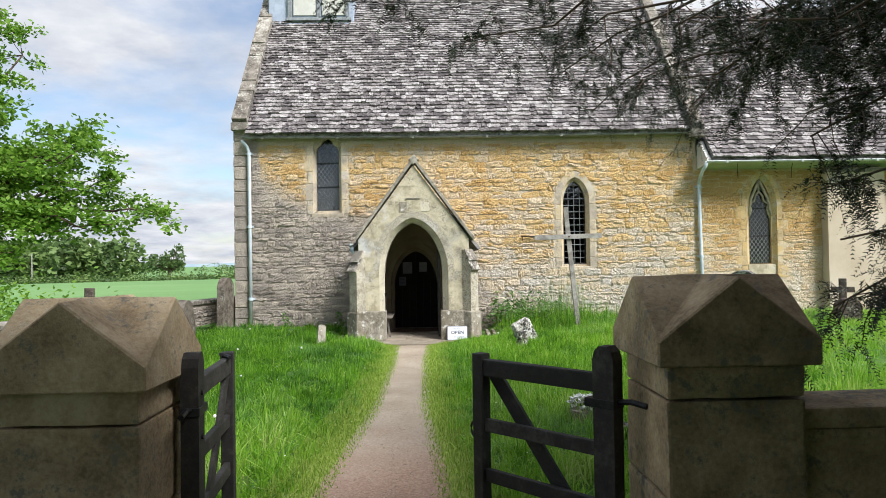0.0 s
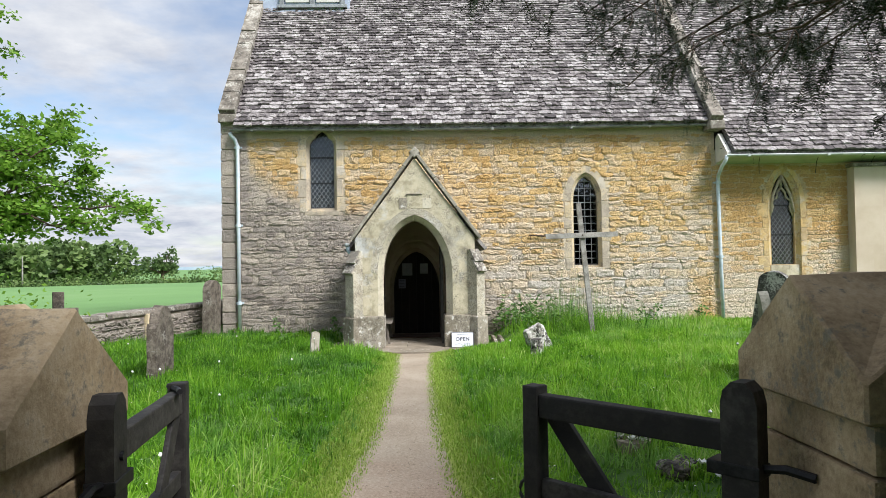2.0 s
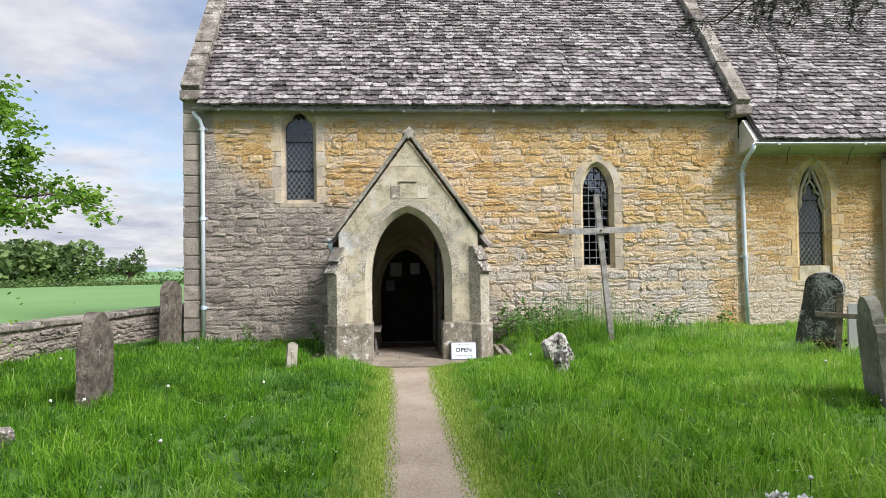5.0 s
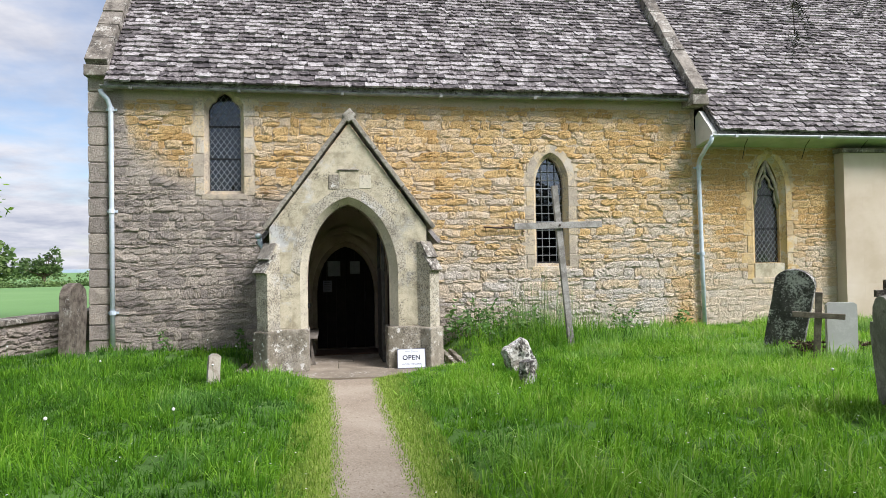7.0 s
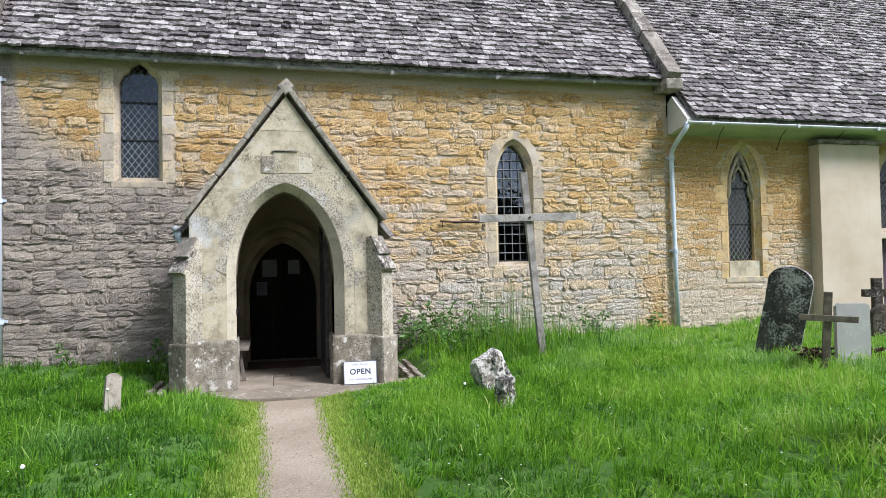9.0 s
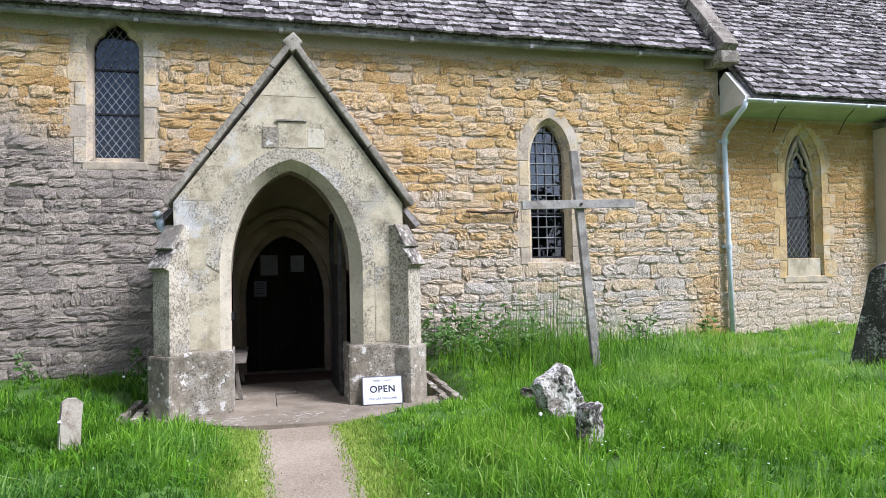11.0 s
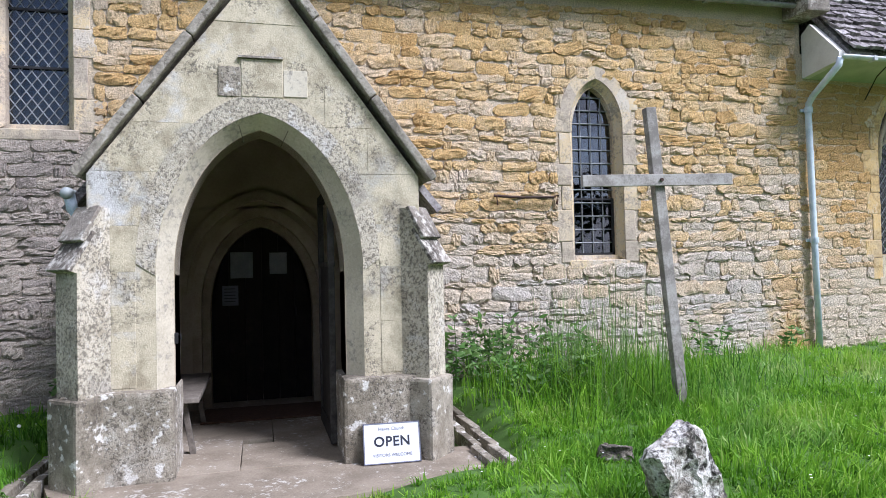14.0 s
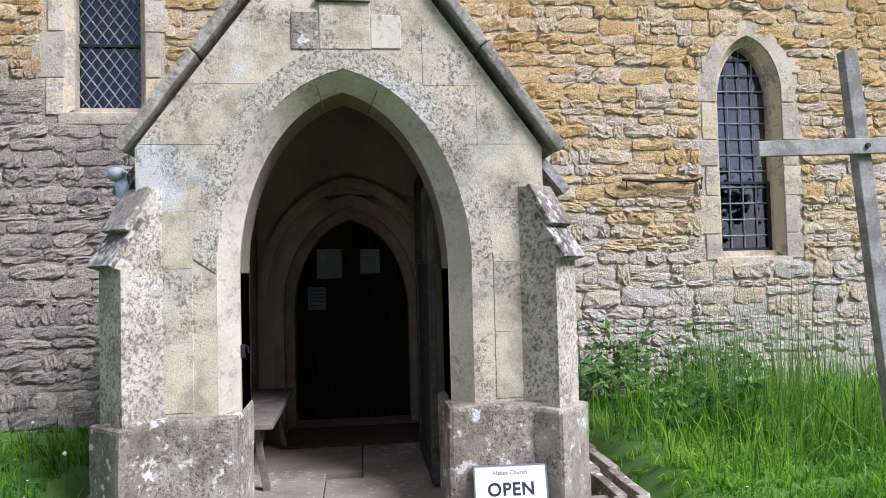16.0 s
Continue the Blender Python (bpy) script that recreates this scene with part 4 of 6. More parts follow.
barge = [(17.96, 3.94), (17.96, 4.05), (18.42, 4.55), (18.57, 4.45), (18.57, 3.86)]
a = [bm.verts.new((W1 + 0.02, y, z)) for y, z in barge]
b = [bm.verts.new((W1 + 0.12, y, z)) for y, z in barge]
for k in range(5):
    bm.faces.new((a[k], a[(k + 1) % 5], b[(k + 1) % 5], b[k]))
bm.faces.new(a), bm.faces.new(b[::-1])
part("barge_end", bm, LOUVRE, church)

# broad cream ashlar buttress on the chancel, and the doorway beyond it
proj = thing("buttress_3", "broad smooth cream ashlar buttress against the chancel", "buttress", kind="structure")
BX0, BX1, BY = 9.66, 11.1, 18.3
part("core", box(BX0 + 0.006, BX1 - 0.006, BY + 0.006, WY - 0.004, -0.2, 3.715), CREAM, proj)
rb = np.random.default_rng(52)
z, k = -0.2, 0
while z < 3.7:
    h = min((0.3, 0.27, 0.33)[k % 3], 3.72 - z)
    gap = 0.0006
    cuts = [BX0] + ([BX0 + 0.42, BX0 + 0.95] if k % 2 else [BX0 + 0.66, BX0 + 1.15]) + [BX1]
    for ca, cb in zip(cuts, cuts[1:]):
        part("ashlar_block", box(ca + gap, cb - gap, BY - rb.uniform(0, 0.0012), BY + 0.12, z + gap, z + h - gap), CREAM, proj)
    part("ashlar_block", box(BX0, BX0 + 0.1, BY + 0.121, WY - 0.006, z + gap, z + h - gap), CREAM, proj)
    z, k = z + h, k + 1
part("weathering", roughen(box(BX0 - 0.05, BX1 + 0.04, BY - 0.06, WY - 0.03, 3.724, 3.81, 0.015), 0.006, 6, 1), COPING, proj)
door2 = thing("door_2", "faded purple-brown plank door under a pale lintel", "door", kind="structure")
for k in range(6):
    part("plank", box(11.4 + 0.15 * k + 0.003, 11.4 + 0.15 * (k + 1) - 0.003, WY + 0.24, WY + 0.29, 0.0, 1.86, 0.004), PURPLEDOOR, door2)
part("lintel", roughen(box(11.3, 12.4, WY - 0.035, WY + 0.06, 1.862, 1.985, 0.01), 0.004, 6, 1), CREAM, door2)

# belfry turret on the west end of the ridge
belfry = thing("belfry", "pale lead-clad bell turret with cream louvre boards", "bell turret", kind="structure")
part("body", box(-4.75, -2.3, 21.36, 22.9, 8.2, 11.0, 0.02), LEADBLUE, belfry)
part("apron", box(-4.72, -2.26, 21.3, 21.36, 8.45, 8.6, 0.02), LEADBLUE, belfry)
for i, x in enumerate((-4.1, -3.27)):
    part("louvre_panel", box(x + 0.07, x + 0.72, 21.31, 21.358, 8.82, 10.6, 0.006), LOUVRE, belfry)
for x in (-4.13, -3.3, -2.48):
    part("mullion", box(x - 0.06, x + 0.06, 21.28, 21.352, 8.72, 10.7, 0.008), LEAD, belfry)
part("cill", box(-4.25, -2.36, 21.26, 21.354, 8.66, 8.74, 0.008), LEAD, belfry)
bm = bmesh.new()
add_box(bm, -4.95, -2.1, 21.15, 23.1, 11.0, 11.1)
part("eaves", bm, LEAD, belfry)
bm = bmesh.new()
bmesh.ops.create_cone(bm, cap_ends=True, segments=4, radius1=1.75, radius2=0.02, depth=1.6, matrix=pose(-3.5, 22.12, 11.9, 0, 0, 45))
part("cap_roof", bm, LEADBLUE, belfry)

# ---- porch ----
porch = thing("porch", "gabled limestone porch with a wide pointed arch", "porch", kind="structure")
PY = 16.2
arch_out = pointed(-1.3, 0.17, 0.0, 1.42, 2.6, 14)
arch_in = pointed(-1.19, 0.045, 0.0, 1.42, 2.5, 14)
gable = [(-1.74, 0.0), (-1.74, 2.14), (-0.545, 3.72), (0.62, 2.14), (0.62, 0.0)]
face = [gable[0], gable[1], gable[2], gable[3], gable[4]] + arch_out[::-1]
part("front_wall", prism(face, [], PY, PY + 0.12), ASHLAR, porch)
part("back_face", prism([gable[0], gable[1], (-0.535, 3.6), gable[3], gable[4]] + arch_in[::-1], [], PY + 0.125, PY + 0.45), SHADED_PLASTER, porch)
ring("arch_splay", arch_out, arch_in, PY - 0.001, PY + 0.13, REVEAL, porch)
for k, (xa, za, xb, zb2) in enumerate(((-0.72, 2.505, -0.69, 2.405), (-0.37, 2.475, -0.42, 2.38))):
    part("joint", tube([(xa, PY - 0.002, za), (xb, PY + 0.128, zb2)], 0.003, 4), LICHEN, porch)
ring("arch_soffit", arch_in, arch_in, PY + 0.13, PY + 0.452, REVEAL, porch)
arch_hood, hood_in = grow(arch_out, 0.13, 0.0), grow(arch_out, 0.004, 0.0)
hoods = [p for p in arch_hood if p[1] > 1.3]
hin = [p for p in hood_in if p[1] > 1.3]
n = len(hoods) - 1
for a in range(0, n, 4):
    b = min(a + 4, n)
    part("voussoir", prism(hoods[a:b + 1] + hin[a:b + 1][::-1], [], PY - 0.007, PY + 0.02), ASHLAR_ROUGH, porch)


def gable_span(z):
    t = min(1.0, max(0.0, (z - 2.14) / (3.72 - 2.14)))
    return -1.74 + (1.195 * t if z > 2.14 else 0), 0.62 - (1.165 * t if z > 2.14 else 0)


def arch_span(z):
    if z > 2.73:
        return None
    cross = []
    for (ax, az), (bx, bz) in zip(arch_hood, arch_hood[1:]):
        if (az - z) * (bz - z) <= 0 and az != bz:
            cross.append(ax + (bx - ax) * (z - az) / (bz - az))
    return (min(cross), max(cross)) if cross else None


r = np.random.default_rng(21)
z, row = 0.64, 0
while z < 3.55:
    h = r.uniform(0.3, 0.42)
    zb, zt = z + 0.0015, min(z + h - 0.0015, 3.62)
    (lo0, hi0), (lo1, hi1) = gable_span(zb), gable_span(zt)
    h0, h1 = arch_span(zb), arch_span(zt)
    h1 = h1 or h0
    ends = [(lo0, lo1, hi0, hi1)] if h0 is None else [(lo0, lo1, h0[0] - 0.004, h1[0] - 0.004), (h0[1] + 0.004, h1[1] + 0.004, hi0, hi1)]
    for a0, a1, b0, b1 in ends:
        width = max(b0, b1) - min(a0, a1)
        count = max(1, round(width / r.uniform(0.42, 0.62)))
        cuts = sorted(min(a0, a1) + width * (k + r.uniform(-0.2, 0.2)) / count for k in range(1, count))
        edges = [-9.0] + cuts + [9.0]
        for ca, cb in zip(edges, edges[1:]):
            p0, p1 = max(a0, ca + 0.0015), max(a1, ca + 0.0015)
            q0, q1 = min(b0, cb - 0.0015), min(b1, cb - 0.0015)
            if q0 - p0 < 0.03 or (-0.9 < (p0 + q0) / 2 < -0.2 and 2.6 < z + h / 2 < 3.1):
                continue
            top = [(p1, zt), (q1, zt)] if q1 - p1 > 0.01 else [((p1 + q1) / 2, zt)]
            part("ashlar_block", prism([(q0, zb), (p0, zb)] + top, [], PY - 0.003 - r.uniform(0, 0.002), PY + 0.005), ASHLAR, porch)
    z += h
    row += 1
plaque = part("plaque", box(-0.7, -0.4, PY - 0.012, PY + 0.01, 2.72, 3.0, 0.006), ASHLAR, porch, "pale blank inset stone panel")
part("plaque_drip", box(-0.72, -0.4, PY - 0.03, PY, 3.005, 3.02), COPING, porch)
part("plaque_block", box(-0.862, -0.702, PY - 0.008, PY + 0.01, 2.72, 2.94, 0.004), ASHLAR_WORN, porch, "dark lichened stone block")
part("plaque_block", box(-0.398, -0.222, PY - 0.008, PY + 0.01, 2.73, 2.93, 0.004), REVEAL, porch)
# gable coping
for s, (xa, za) in ((-1, (-1.81, 2.12)), (1, (0.725, 2.12))):
    top = Vector((-0.54, 0, 3.84))
    foot = Vector((xa, 0, za))
    d = top - foot
    ang = math.degrees(math.atan2(d.z, d.x))
    pos_s = 0.0
    while pos_s < d.length - 0.01:
        ln = min(r.uniform(0.5, 0.8), d.length - pos_s)
        m4 = Matrix.Translation(foot) @ pose(0, 0, 0, 0, -ang, 0) @ pose(pos_s, 0, 0)
        z0, z1 = (-0.025, 0.04) if s < 0 else (-0.04, 0.025)
        bm = box(0.003, ln - 0.003, PY - 0.07, PY + 0.32, z0, z1, 0.012, m4)
        part("coping_stone", roughen(bm, 0.007, 7.0, 2, pos_s), PORCH_COPING, porch)
        pos_s += ln
part("apex_stone", roughen(box(-0.075, 0.075, PY - 0.075, PY + 0.3, -0.085, 0.085, 0.02, pose(-0.54, 0, 3.84, 0, 45, 0)), 0.01, 8, 1), PORCH_COPING, porch)


def diagonal_buttress(cx, turn, name):
    b = thing(name, "stepped diagonal stone buttress at the porch corner", "buttress", (cx, PY + 0.02, 0), kind="structure", turn=turn)
    hw = 0.12
    prof = [(0.12, 0.6), (0.12, 1.9), (-0.005, 1.9), (-0.09, 1.7), (-0.105, 1.66), (-0.075, 1.64), (-0.17, 1.5), (-0.19, 1.46), (-0.155, 1.45), (-0.155, 0.6)]
    bm = bmesh.new()
    a = [bm.verts.new((-hw, y, z)) for y, z in prof]
    c = [bm.verts.new((hw, y, z)) for y, z in prof]
    for k in range(len(prof)):
        bm.faces.new((a[k], a[(k + 1) % len(prof)], c[(k + 1) % len(prof)], c[k]))
    bm.faces.new(a), bm.faces.new(c[::-1])
    part("shaft", bm, ASHLAR_ROUGH, b)
    part("weathering", box(-hw - 0.012, hw + 0.012, -0.02, 0.3, 0, 0.028, 0.006, pose(0, -0.19, 1.475, 56, 0, 0) @ pose(0, 0, 0)), COPING, b)
    part("weathering", box(-hw - 0.012, hw + 0.012, -0.02, 0.26, 0, 0.028, 0.006, pose(0, -0.105, 1.675, 60, 0, 0)), COPING, b)
    part("base", roughen(box(-hw - 0.045, hw + 0.045, -0.2, 0.2, -0.2, 0.6, 0.025), 0.01, 6, 2, cx), ASHLAR_WORN, b)
    return b


diagonal_buttress(-1.74, -45, "buttress_1")
diagonal_buttress(0.61, 45, "buttress_2")
for i, (a, b) in enumerate(((-1.9, -1.18), (0.0, 0.735))):
    part("plinth", roughen(box(a, b, PY - 0.1, PY + 0.5, -0.25, 0.62, 0.03), 0.011, 5, 4, i * 3.1), ASHLAR_WORN, porch)
# side walls, roof, lining, floor
for a, b, mat_in in ((-1.74, -1.44, 0), (0.355, 0.62, 1)):
    part("side_wall", box(a, b, PY + 0.455, WY - 0.004, -0.2, 2.2), MORTAR, porch)
    x0, x1 = (-1.438, -1.418) if a < 0 else (0.333, 0.353)
    part("lining", box(x0, x1, PY + 0.455, WY - 0.031, 0.0, 2.56), SHADED_PLASTER, porch)
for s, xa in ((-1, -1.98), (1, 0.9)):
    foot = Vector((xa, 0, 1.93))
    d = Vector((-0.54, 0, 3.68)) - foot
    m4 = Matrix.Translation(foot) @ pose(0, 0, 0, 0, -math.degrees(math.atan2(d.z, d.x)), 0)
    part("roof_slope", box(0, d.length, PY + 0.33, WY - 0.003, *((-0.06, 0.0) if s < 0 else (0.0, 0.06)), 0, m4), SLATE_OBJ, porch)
part("tympanum", prism([(-1.43, 2.1), (-1.43, 2.56), (-0.54, 3.64), (0.35, 2.56), (0.35, 2.1)], [], WY - 0.03, WY - 0.006), SHADED_PLASTER, porch)
part("lining", prism([(-1.41, 0.0), (-1.41, 2.1), (0.33, 2.1), (0.33, 0.0)] + grow(door_hole, 0.17, 0.0)[::-1], [], WY - 0.03, WY - 0.006), SHADED_PLASTER, porch)
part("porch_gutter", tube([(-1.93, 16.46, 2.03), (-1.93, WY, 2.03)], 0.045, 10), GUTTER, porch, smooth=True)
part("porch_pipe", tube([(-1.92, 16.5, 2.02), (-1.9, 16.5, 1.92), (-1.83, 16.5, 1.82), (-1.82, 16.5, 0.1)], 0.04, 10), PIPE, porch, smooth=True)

# inner doorway: two orders of arch in shade-darkened stone, the oak door and its notices
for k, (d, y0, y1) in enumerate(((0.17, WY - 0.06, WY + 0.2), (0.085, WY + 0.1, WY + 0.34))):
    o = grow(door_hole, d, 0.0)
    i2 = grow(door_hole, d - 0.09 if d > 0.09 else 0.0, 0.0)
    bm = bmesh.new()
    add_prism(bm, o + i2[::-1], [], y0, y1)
    part("arch_order", bm, SHADED_STONE, porch)
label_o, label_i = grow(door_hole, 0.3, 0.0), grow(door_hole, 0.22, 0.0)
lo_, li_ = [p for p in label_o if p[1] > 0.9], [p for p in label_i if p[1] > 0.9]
part("label_mould", prism(lo_ + li_[::-1], [], WY - 0.09, WY - 0.02), SHADED_STONE, porch)
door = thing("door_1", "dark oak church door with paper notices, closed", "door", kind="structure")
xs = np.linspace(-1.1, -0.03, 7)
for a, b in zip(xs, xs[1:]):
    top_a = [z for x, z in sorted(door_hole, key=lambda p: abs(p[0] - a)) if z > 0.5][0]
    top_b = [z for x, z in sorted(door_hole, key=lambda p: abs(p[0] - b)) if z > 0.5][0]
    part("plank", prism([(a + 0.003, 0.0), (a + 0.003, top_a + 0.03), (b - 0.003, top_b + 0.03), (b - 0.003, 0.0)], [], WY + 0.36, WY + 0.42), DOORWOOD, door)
for i, (x0, x1, z0, z1) in enumerate(((-0.9, -0.66, 1.36, 1.65), (-0.48, -0.29, 1.4, 1.64))):
    part("notice", box(x0, x1, WY + 0.352, WY + 0.357, z0, z1), PAPER, door)
notice = part("notice", box(-0.99, -0.82, WY + 0.352, WY + 0.357, 1.06, 1.28), INKGREY, door)
for i in range(5):
    part("print_line", box(-0.97, -0.85 + 0.01 * (i % 2), WY + 0.349, WY + 0.351, 1.1 + i * 0.035, 1.11 + i * 0.035), INK, notice)
part("latch", tube([(-0.2, WY + 0.34, 0.92), (-0.2, WY + 0.34, 1.04)], 0.012, 6), BLACKIRON, door)

# porch floor slabs, apron and step
apron = thing("porch_paving", "worn stone slabs and low step before the porch", "paving", kind="structure")
for x0, x1, y0, y1 in ((-1.42, -0.75, 16.2, 17.1), (-0.744, 0.34, 16.2, 16.95), (-1.42, -0.5, 17.106, 18.1), (-0.494, 0.34, 16.956, 18.1), (-1.42, 0.34, 18.106, 19.3)):
    part("slab", box(x0, x1, y0, y1, -0.08, 0.0 + 0.004 * math.sin(x0 * 7), 0.006), SLAB, apron)
outline = [(-2.05, 16.3), (-1.95, 16.02), (-1.5, 15.66), (-1.05, 15.47), (-0.55, 15.38), (-0.05, 15.4), (0.45, 15.52), (0.95, 15.72), (1.0, 16.3)]
bm = bmesh.new()
lo_v = [bm.verts.new((x, y, -0.09)) for x, y in outline]
hi_v = [bm.verts.new((x + 0.0, y, -0.003)) for x, y in outline]
for k in range(len(outline)):
    j = (k + 1) % len(outline)
    bm.faces.new((lo_v[k], lo_v[j], hi_v[j], hi_v[k]))
bm.faces.new(hi_v), bm.faces.new(lo_v[::-1])
part("apron_slab", bm, SLAB, apron)
outline2 = [(-1.15, 15.4), (-0.9, 15.3), (-0.4, 15.2), (0.2, 15.28), (0.5, 15.42), (0.45, 15.56), (-1.1, 15.55)]
bm = bmesh.new()
lo_v = [bm.verts.new((x, y, -0.15)) for x, y in outline2]
hi_v = [bm.verts.new((x, y, -0.05)) for x, y in outline2]
for k in range(len(outline2)):
    j = (k + 1) % len(outline2)
    bm.faces.new((lo_v[k], lo_v[j], hi_v[j], hi_v[k]))
bm.faces.new(hi_v), bm.faces.new(lo_v[::-1])
part("step_slab", bm, SLAB, apron)
for dx, y0, y1, xa, xb in ((0, 15.6, 17.3, 1.03, 1.12), (-3.2, 15.9, 17.0, 1.0, 1.05)):
    for off in (-0.02, 0.12):
        y = y0
        while y < y1:
            ln = 0.55
            t0 = (y - y0) / (y1 - y0)
            x = xa + (xb - xa) * t0 + dx + off
            part("drain_kerb", roughen(box(x - 0.035, x + 0.035, y, y + ln - 0.01, -0.1, 0.04, 0.01), 0.008, 6, 1, y), ASHLAR_WORN, apron)
            y += ln

# ---- porch furnishings ----
bench = thing("bench", "worn grey wooden bench against the porch wall", "bench", (-1.22, 17.3, 0))
part("seat", roughen(box(-0.18, 0.16, -0.62, 0.75, 0.42, 0.46, 0.008), 0.004, 6, 2), BENCHWOOD, bench)
for y, s in ((-0.5, 1), (0.6, 1)):
    for q in (-1, 1):
        part("leg", box(-0.022, 0.022, -0.022, 0.022, 0, 0.43, 0.004, pose(q * 0.1, y, 0, 0, q * -9, 0)), BENCHWOOD, bench)
part("back_rail", box(-0.185, -0.16, -0.62, 0.75, 0.46, 0.6, 0.005), BENCHWOOD, bench)
mat_thing = thing("doormat", "red-brown coir mat before the church door", "doormat", (-0.53, 18.15, 0.004))
part("mat_body", roughen(box(-0.62, 0.62, -0.32, 0.35, 0.0, 0.018, 0.004), 0.003, 20, 3), MATTING, mat_thing)
leaf = thing("screen_door", "tall dark timber screen door folded open in the porch", "door", (-0.03, 16.62, 0))
part("stile", box(-0.02, 0.03, 0.0, 0.07, 0.02, 2.12, 0.006), GATEWOOD, leaf)
part("stile", box(-0.02, 0.03, 0.9, 0.97, 0.02, 2.12, 0.006), GATEWOOD, leaf)
part("rail", box(-0.018, 0.028, 0.07, 0.9, 0.02, 0.16, 0.004), GATEWOOD, leaf)
part("rail", box(-0.024, 0.034, -0.004, 0.9, 1.46, 1.5, 0.004), GATEWOOD, leaf)
part("rail", box(-0.018, 0.028, 0.07, 0.9, 2.04, 2.12, 0.004), GATEWOOD, leaf)
part("panel", box(-0.006, 0.012, 0.07, 0.9, 0.16, 1.46), GATEWOOD, leaf)
part("hinge", tube([(0.02, 16.62 - 16.6, 0.4), (0.1, 0.05, 0.4)], 0.012, 6), BLACKIRON, leaf)
latch = thing("door_catch", "small iron catch on the porch arch", "catch", (-1.19, 16.34, 0.96))
part("plate", box(-0.005, 0.02, -0.02, 0.02, -0.04, 0.04, 0.004), BLACKIRON, latch)
part("hook", tube([(0.01, 0, 0.02), (0.035, -0.01, 0.03), (0.04, -0.01, -0.01)], 0.007, 6), BLACKIRON, latch)


def lettering(words, size, mat, parent, x, y, z, bold=0.0, spacing=1.0, name="lettering"):
    cu = bpy.data.curves.new(name, "FONT")
    cu.body, cu.size, cu.align_x, cu.align_y, cu.offset, cu.space_character = words, size, "CENTER", "CENTER", bold, spacing
    tmp = bpy.data.objects.new(name, cu)
    me = bpy.data.meshes.new_from_object(tmp)
    bpy.data.objects.remove(tmp)
    me.materials.append(mat)
    ob = new(name, me)
    ob.parent = parent
    ob.matrix_basis = pose(x, y, z, 90, 0, 0)
    return ob


sign = thing("open_sign", "white board sign reading OPEN leaning on the porch plinth", "sign", (0.335, 15.98, 0.0))
sign.matrix_basis = pose(0.335, 15.99, 0.003, -14, 0, -3)
board = part("board", box(-0.21, 0.21, 0, 0.008, 0, 0.29, 0.003), WHITE, sign)
for a in ((-0.212, -0.204, 0, 0.29), (0.204, 0.212, 0, 0.29), (-0.212, 0.212, 0, 0.007), (-0.212, 0.212, 0.284, 0.292)):
    part("edging", box(a[0], a[1], -0.003, 0.01, a[2], a[3]), INKGREY, board)
lettering("Hailes Church", 0.034, INKGREY, board, 0, -0.002, 0.248)
lettering("OPEN", 0.098, INK, board, 0, -0.002, 0.155, 0.0022, 1.1)
lettering("VISITORS WELCOME", 0.032, INKGREY, board, 0, -0.002, 0.06)

rod = thing("iron_bracket", "rusty iron rod bracket fixed to the nave wall", "bracket")
part("rod", tube([(2.06, WY - 0.07, 2.25), (2.4, WY - 0.075, 2.23), (2.8, WY - 0.08, 2.235)], 0.017, 6), IRON, rod)
part("hook", tube([(2.8, WY - 0.08, 2.235), (2.86, WY - 0.1, 2.26), (2.84, WY - 0.1, 2.15)], 0.017, 6), IRON, rod)
part("stay", tube([(2.09, WY - 0.02, 2.25), (2.09, WY - 0.08, 2.25), (2.1, WY - 0.08, 2.14)], 0.01, 6), IRON, rod)
part("stay", tube([(2.74, WY + 0.02, 2.23), (2.74, WY - 0.09, 2.23)], 0.01, 6), IRON, rod)

# ---- gate piers and gates ----


def pier(name, cx, cy, zc, label):
    g = float(ground_z(cx, cy))
    p = thing(name, label, "gate pier", (cx, cy, 0), "gate piers")
    z, k = g - 0.15, 0
    hs = 0.285
    blocks = [zc - 0.14, zc - 0.55, zc - 0.98]
    top = zc
    for b in blocks + [g - 0.15]:
        part("block", roughen(box(-hs, hs, -hs, hs, b + 0.004, top - 0.004, 0.014), 0.006, 5, 3, b + cx), PIER, p)
        top = b
    h, w = 0.105, 0.335
    bm = bmesh.new()
    lowv = [bm.verts.new((x, y, zc)) for x, y in ((-w, -w), (w, -w), (w, w), (-w, w))]
    eav = [bm.verts.new((x, y, zc + h)) for x, y in ((-w, -w), (w, -w), (w, w), (-w, w))]
    apx = [bm.verts.new((x, y, zc + 0.365)) for x, y in ((0, -w), (w, 0), (0, w), (-w, 0))]
    mid = bm.verts.new((0, 0, zc + 0.37))
    bm.faces.new(lowv[::-1])
    for k in range(4):
        j = (k + 1) % 4
        bm.faces.new((lowv[k], lowv[j], eav[j], apx[k], eav[k]))
        bm.faces.new((eav[j], mid, apx[k]))
        bm.faces.new((eav[j], apx[j], mid))
    bmesh.ops.bevel(bm, geom=[e for e in bm.edges], offset=0.008, segments=1, affect="EDGES")
    part("cap", bm, PIER, p, "cross-gabled capstone")
    return p


pier("gate_pier", 0.98, 4.67, 1.222, "dark sandstone gate pier with a cross-gabled cap")
pier("gate_pier", -1.72, 4.67, 1.165, "dark sandstone gate pier with a cross-gabled cap")


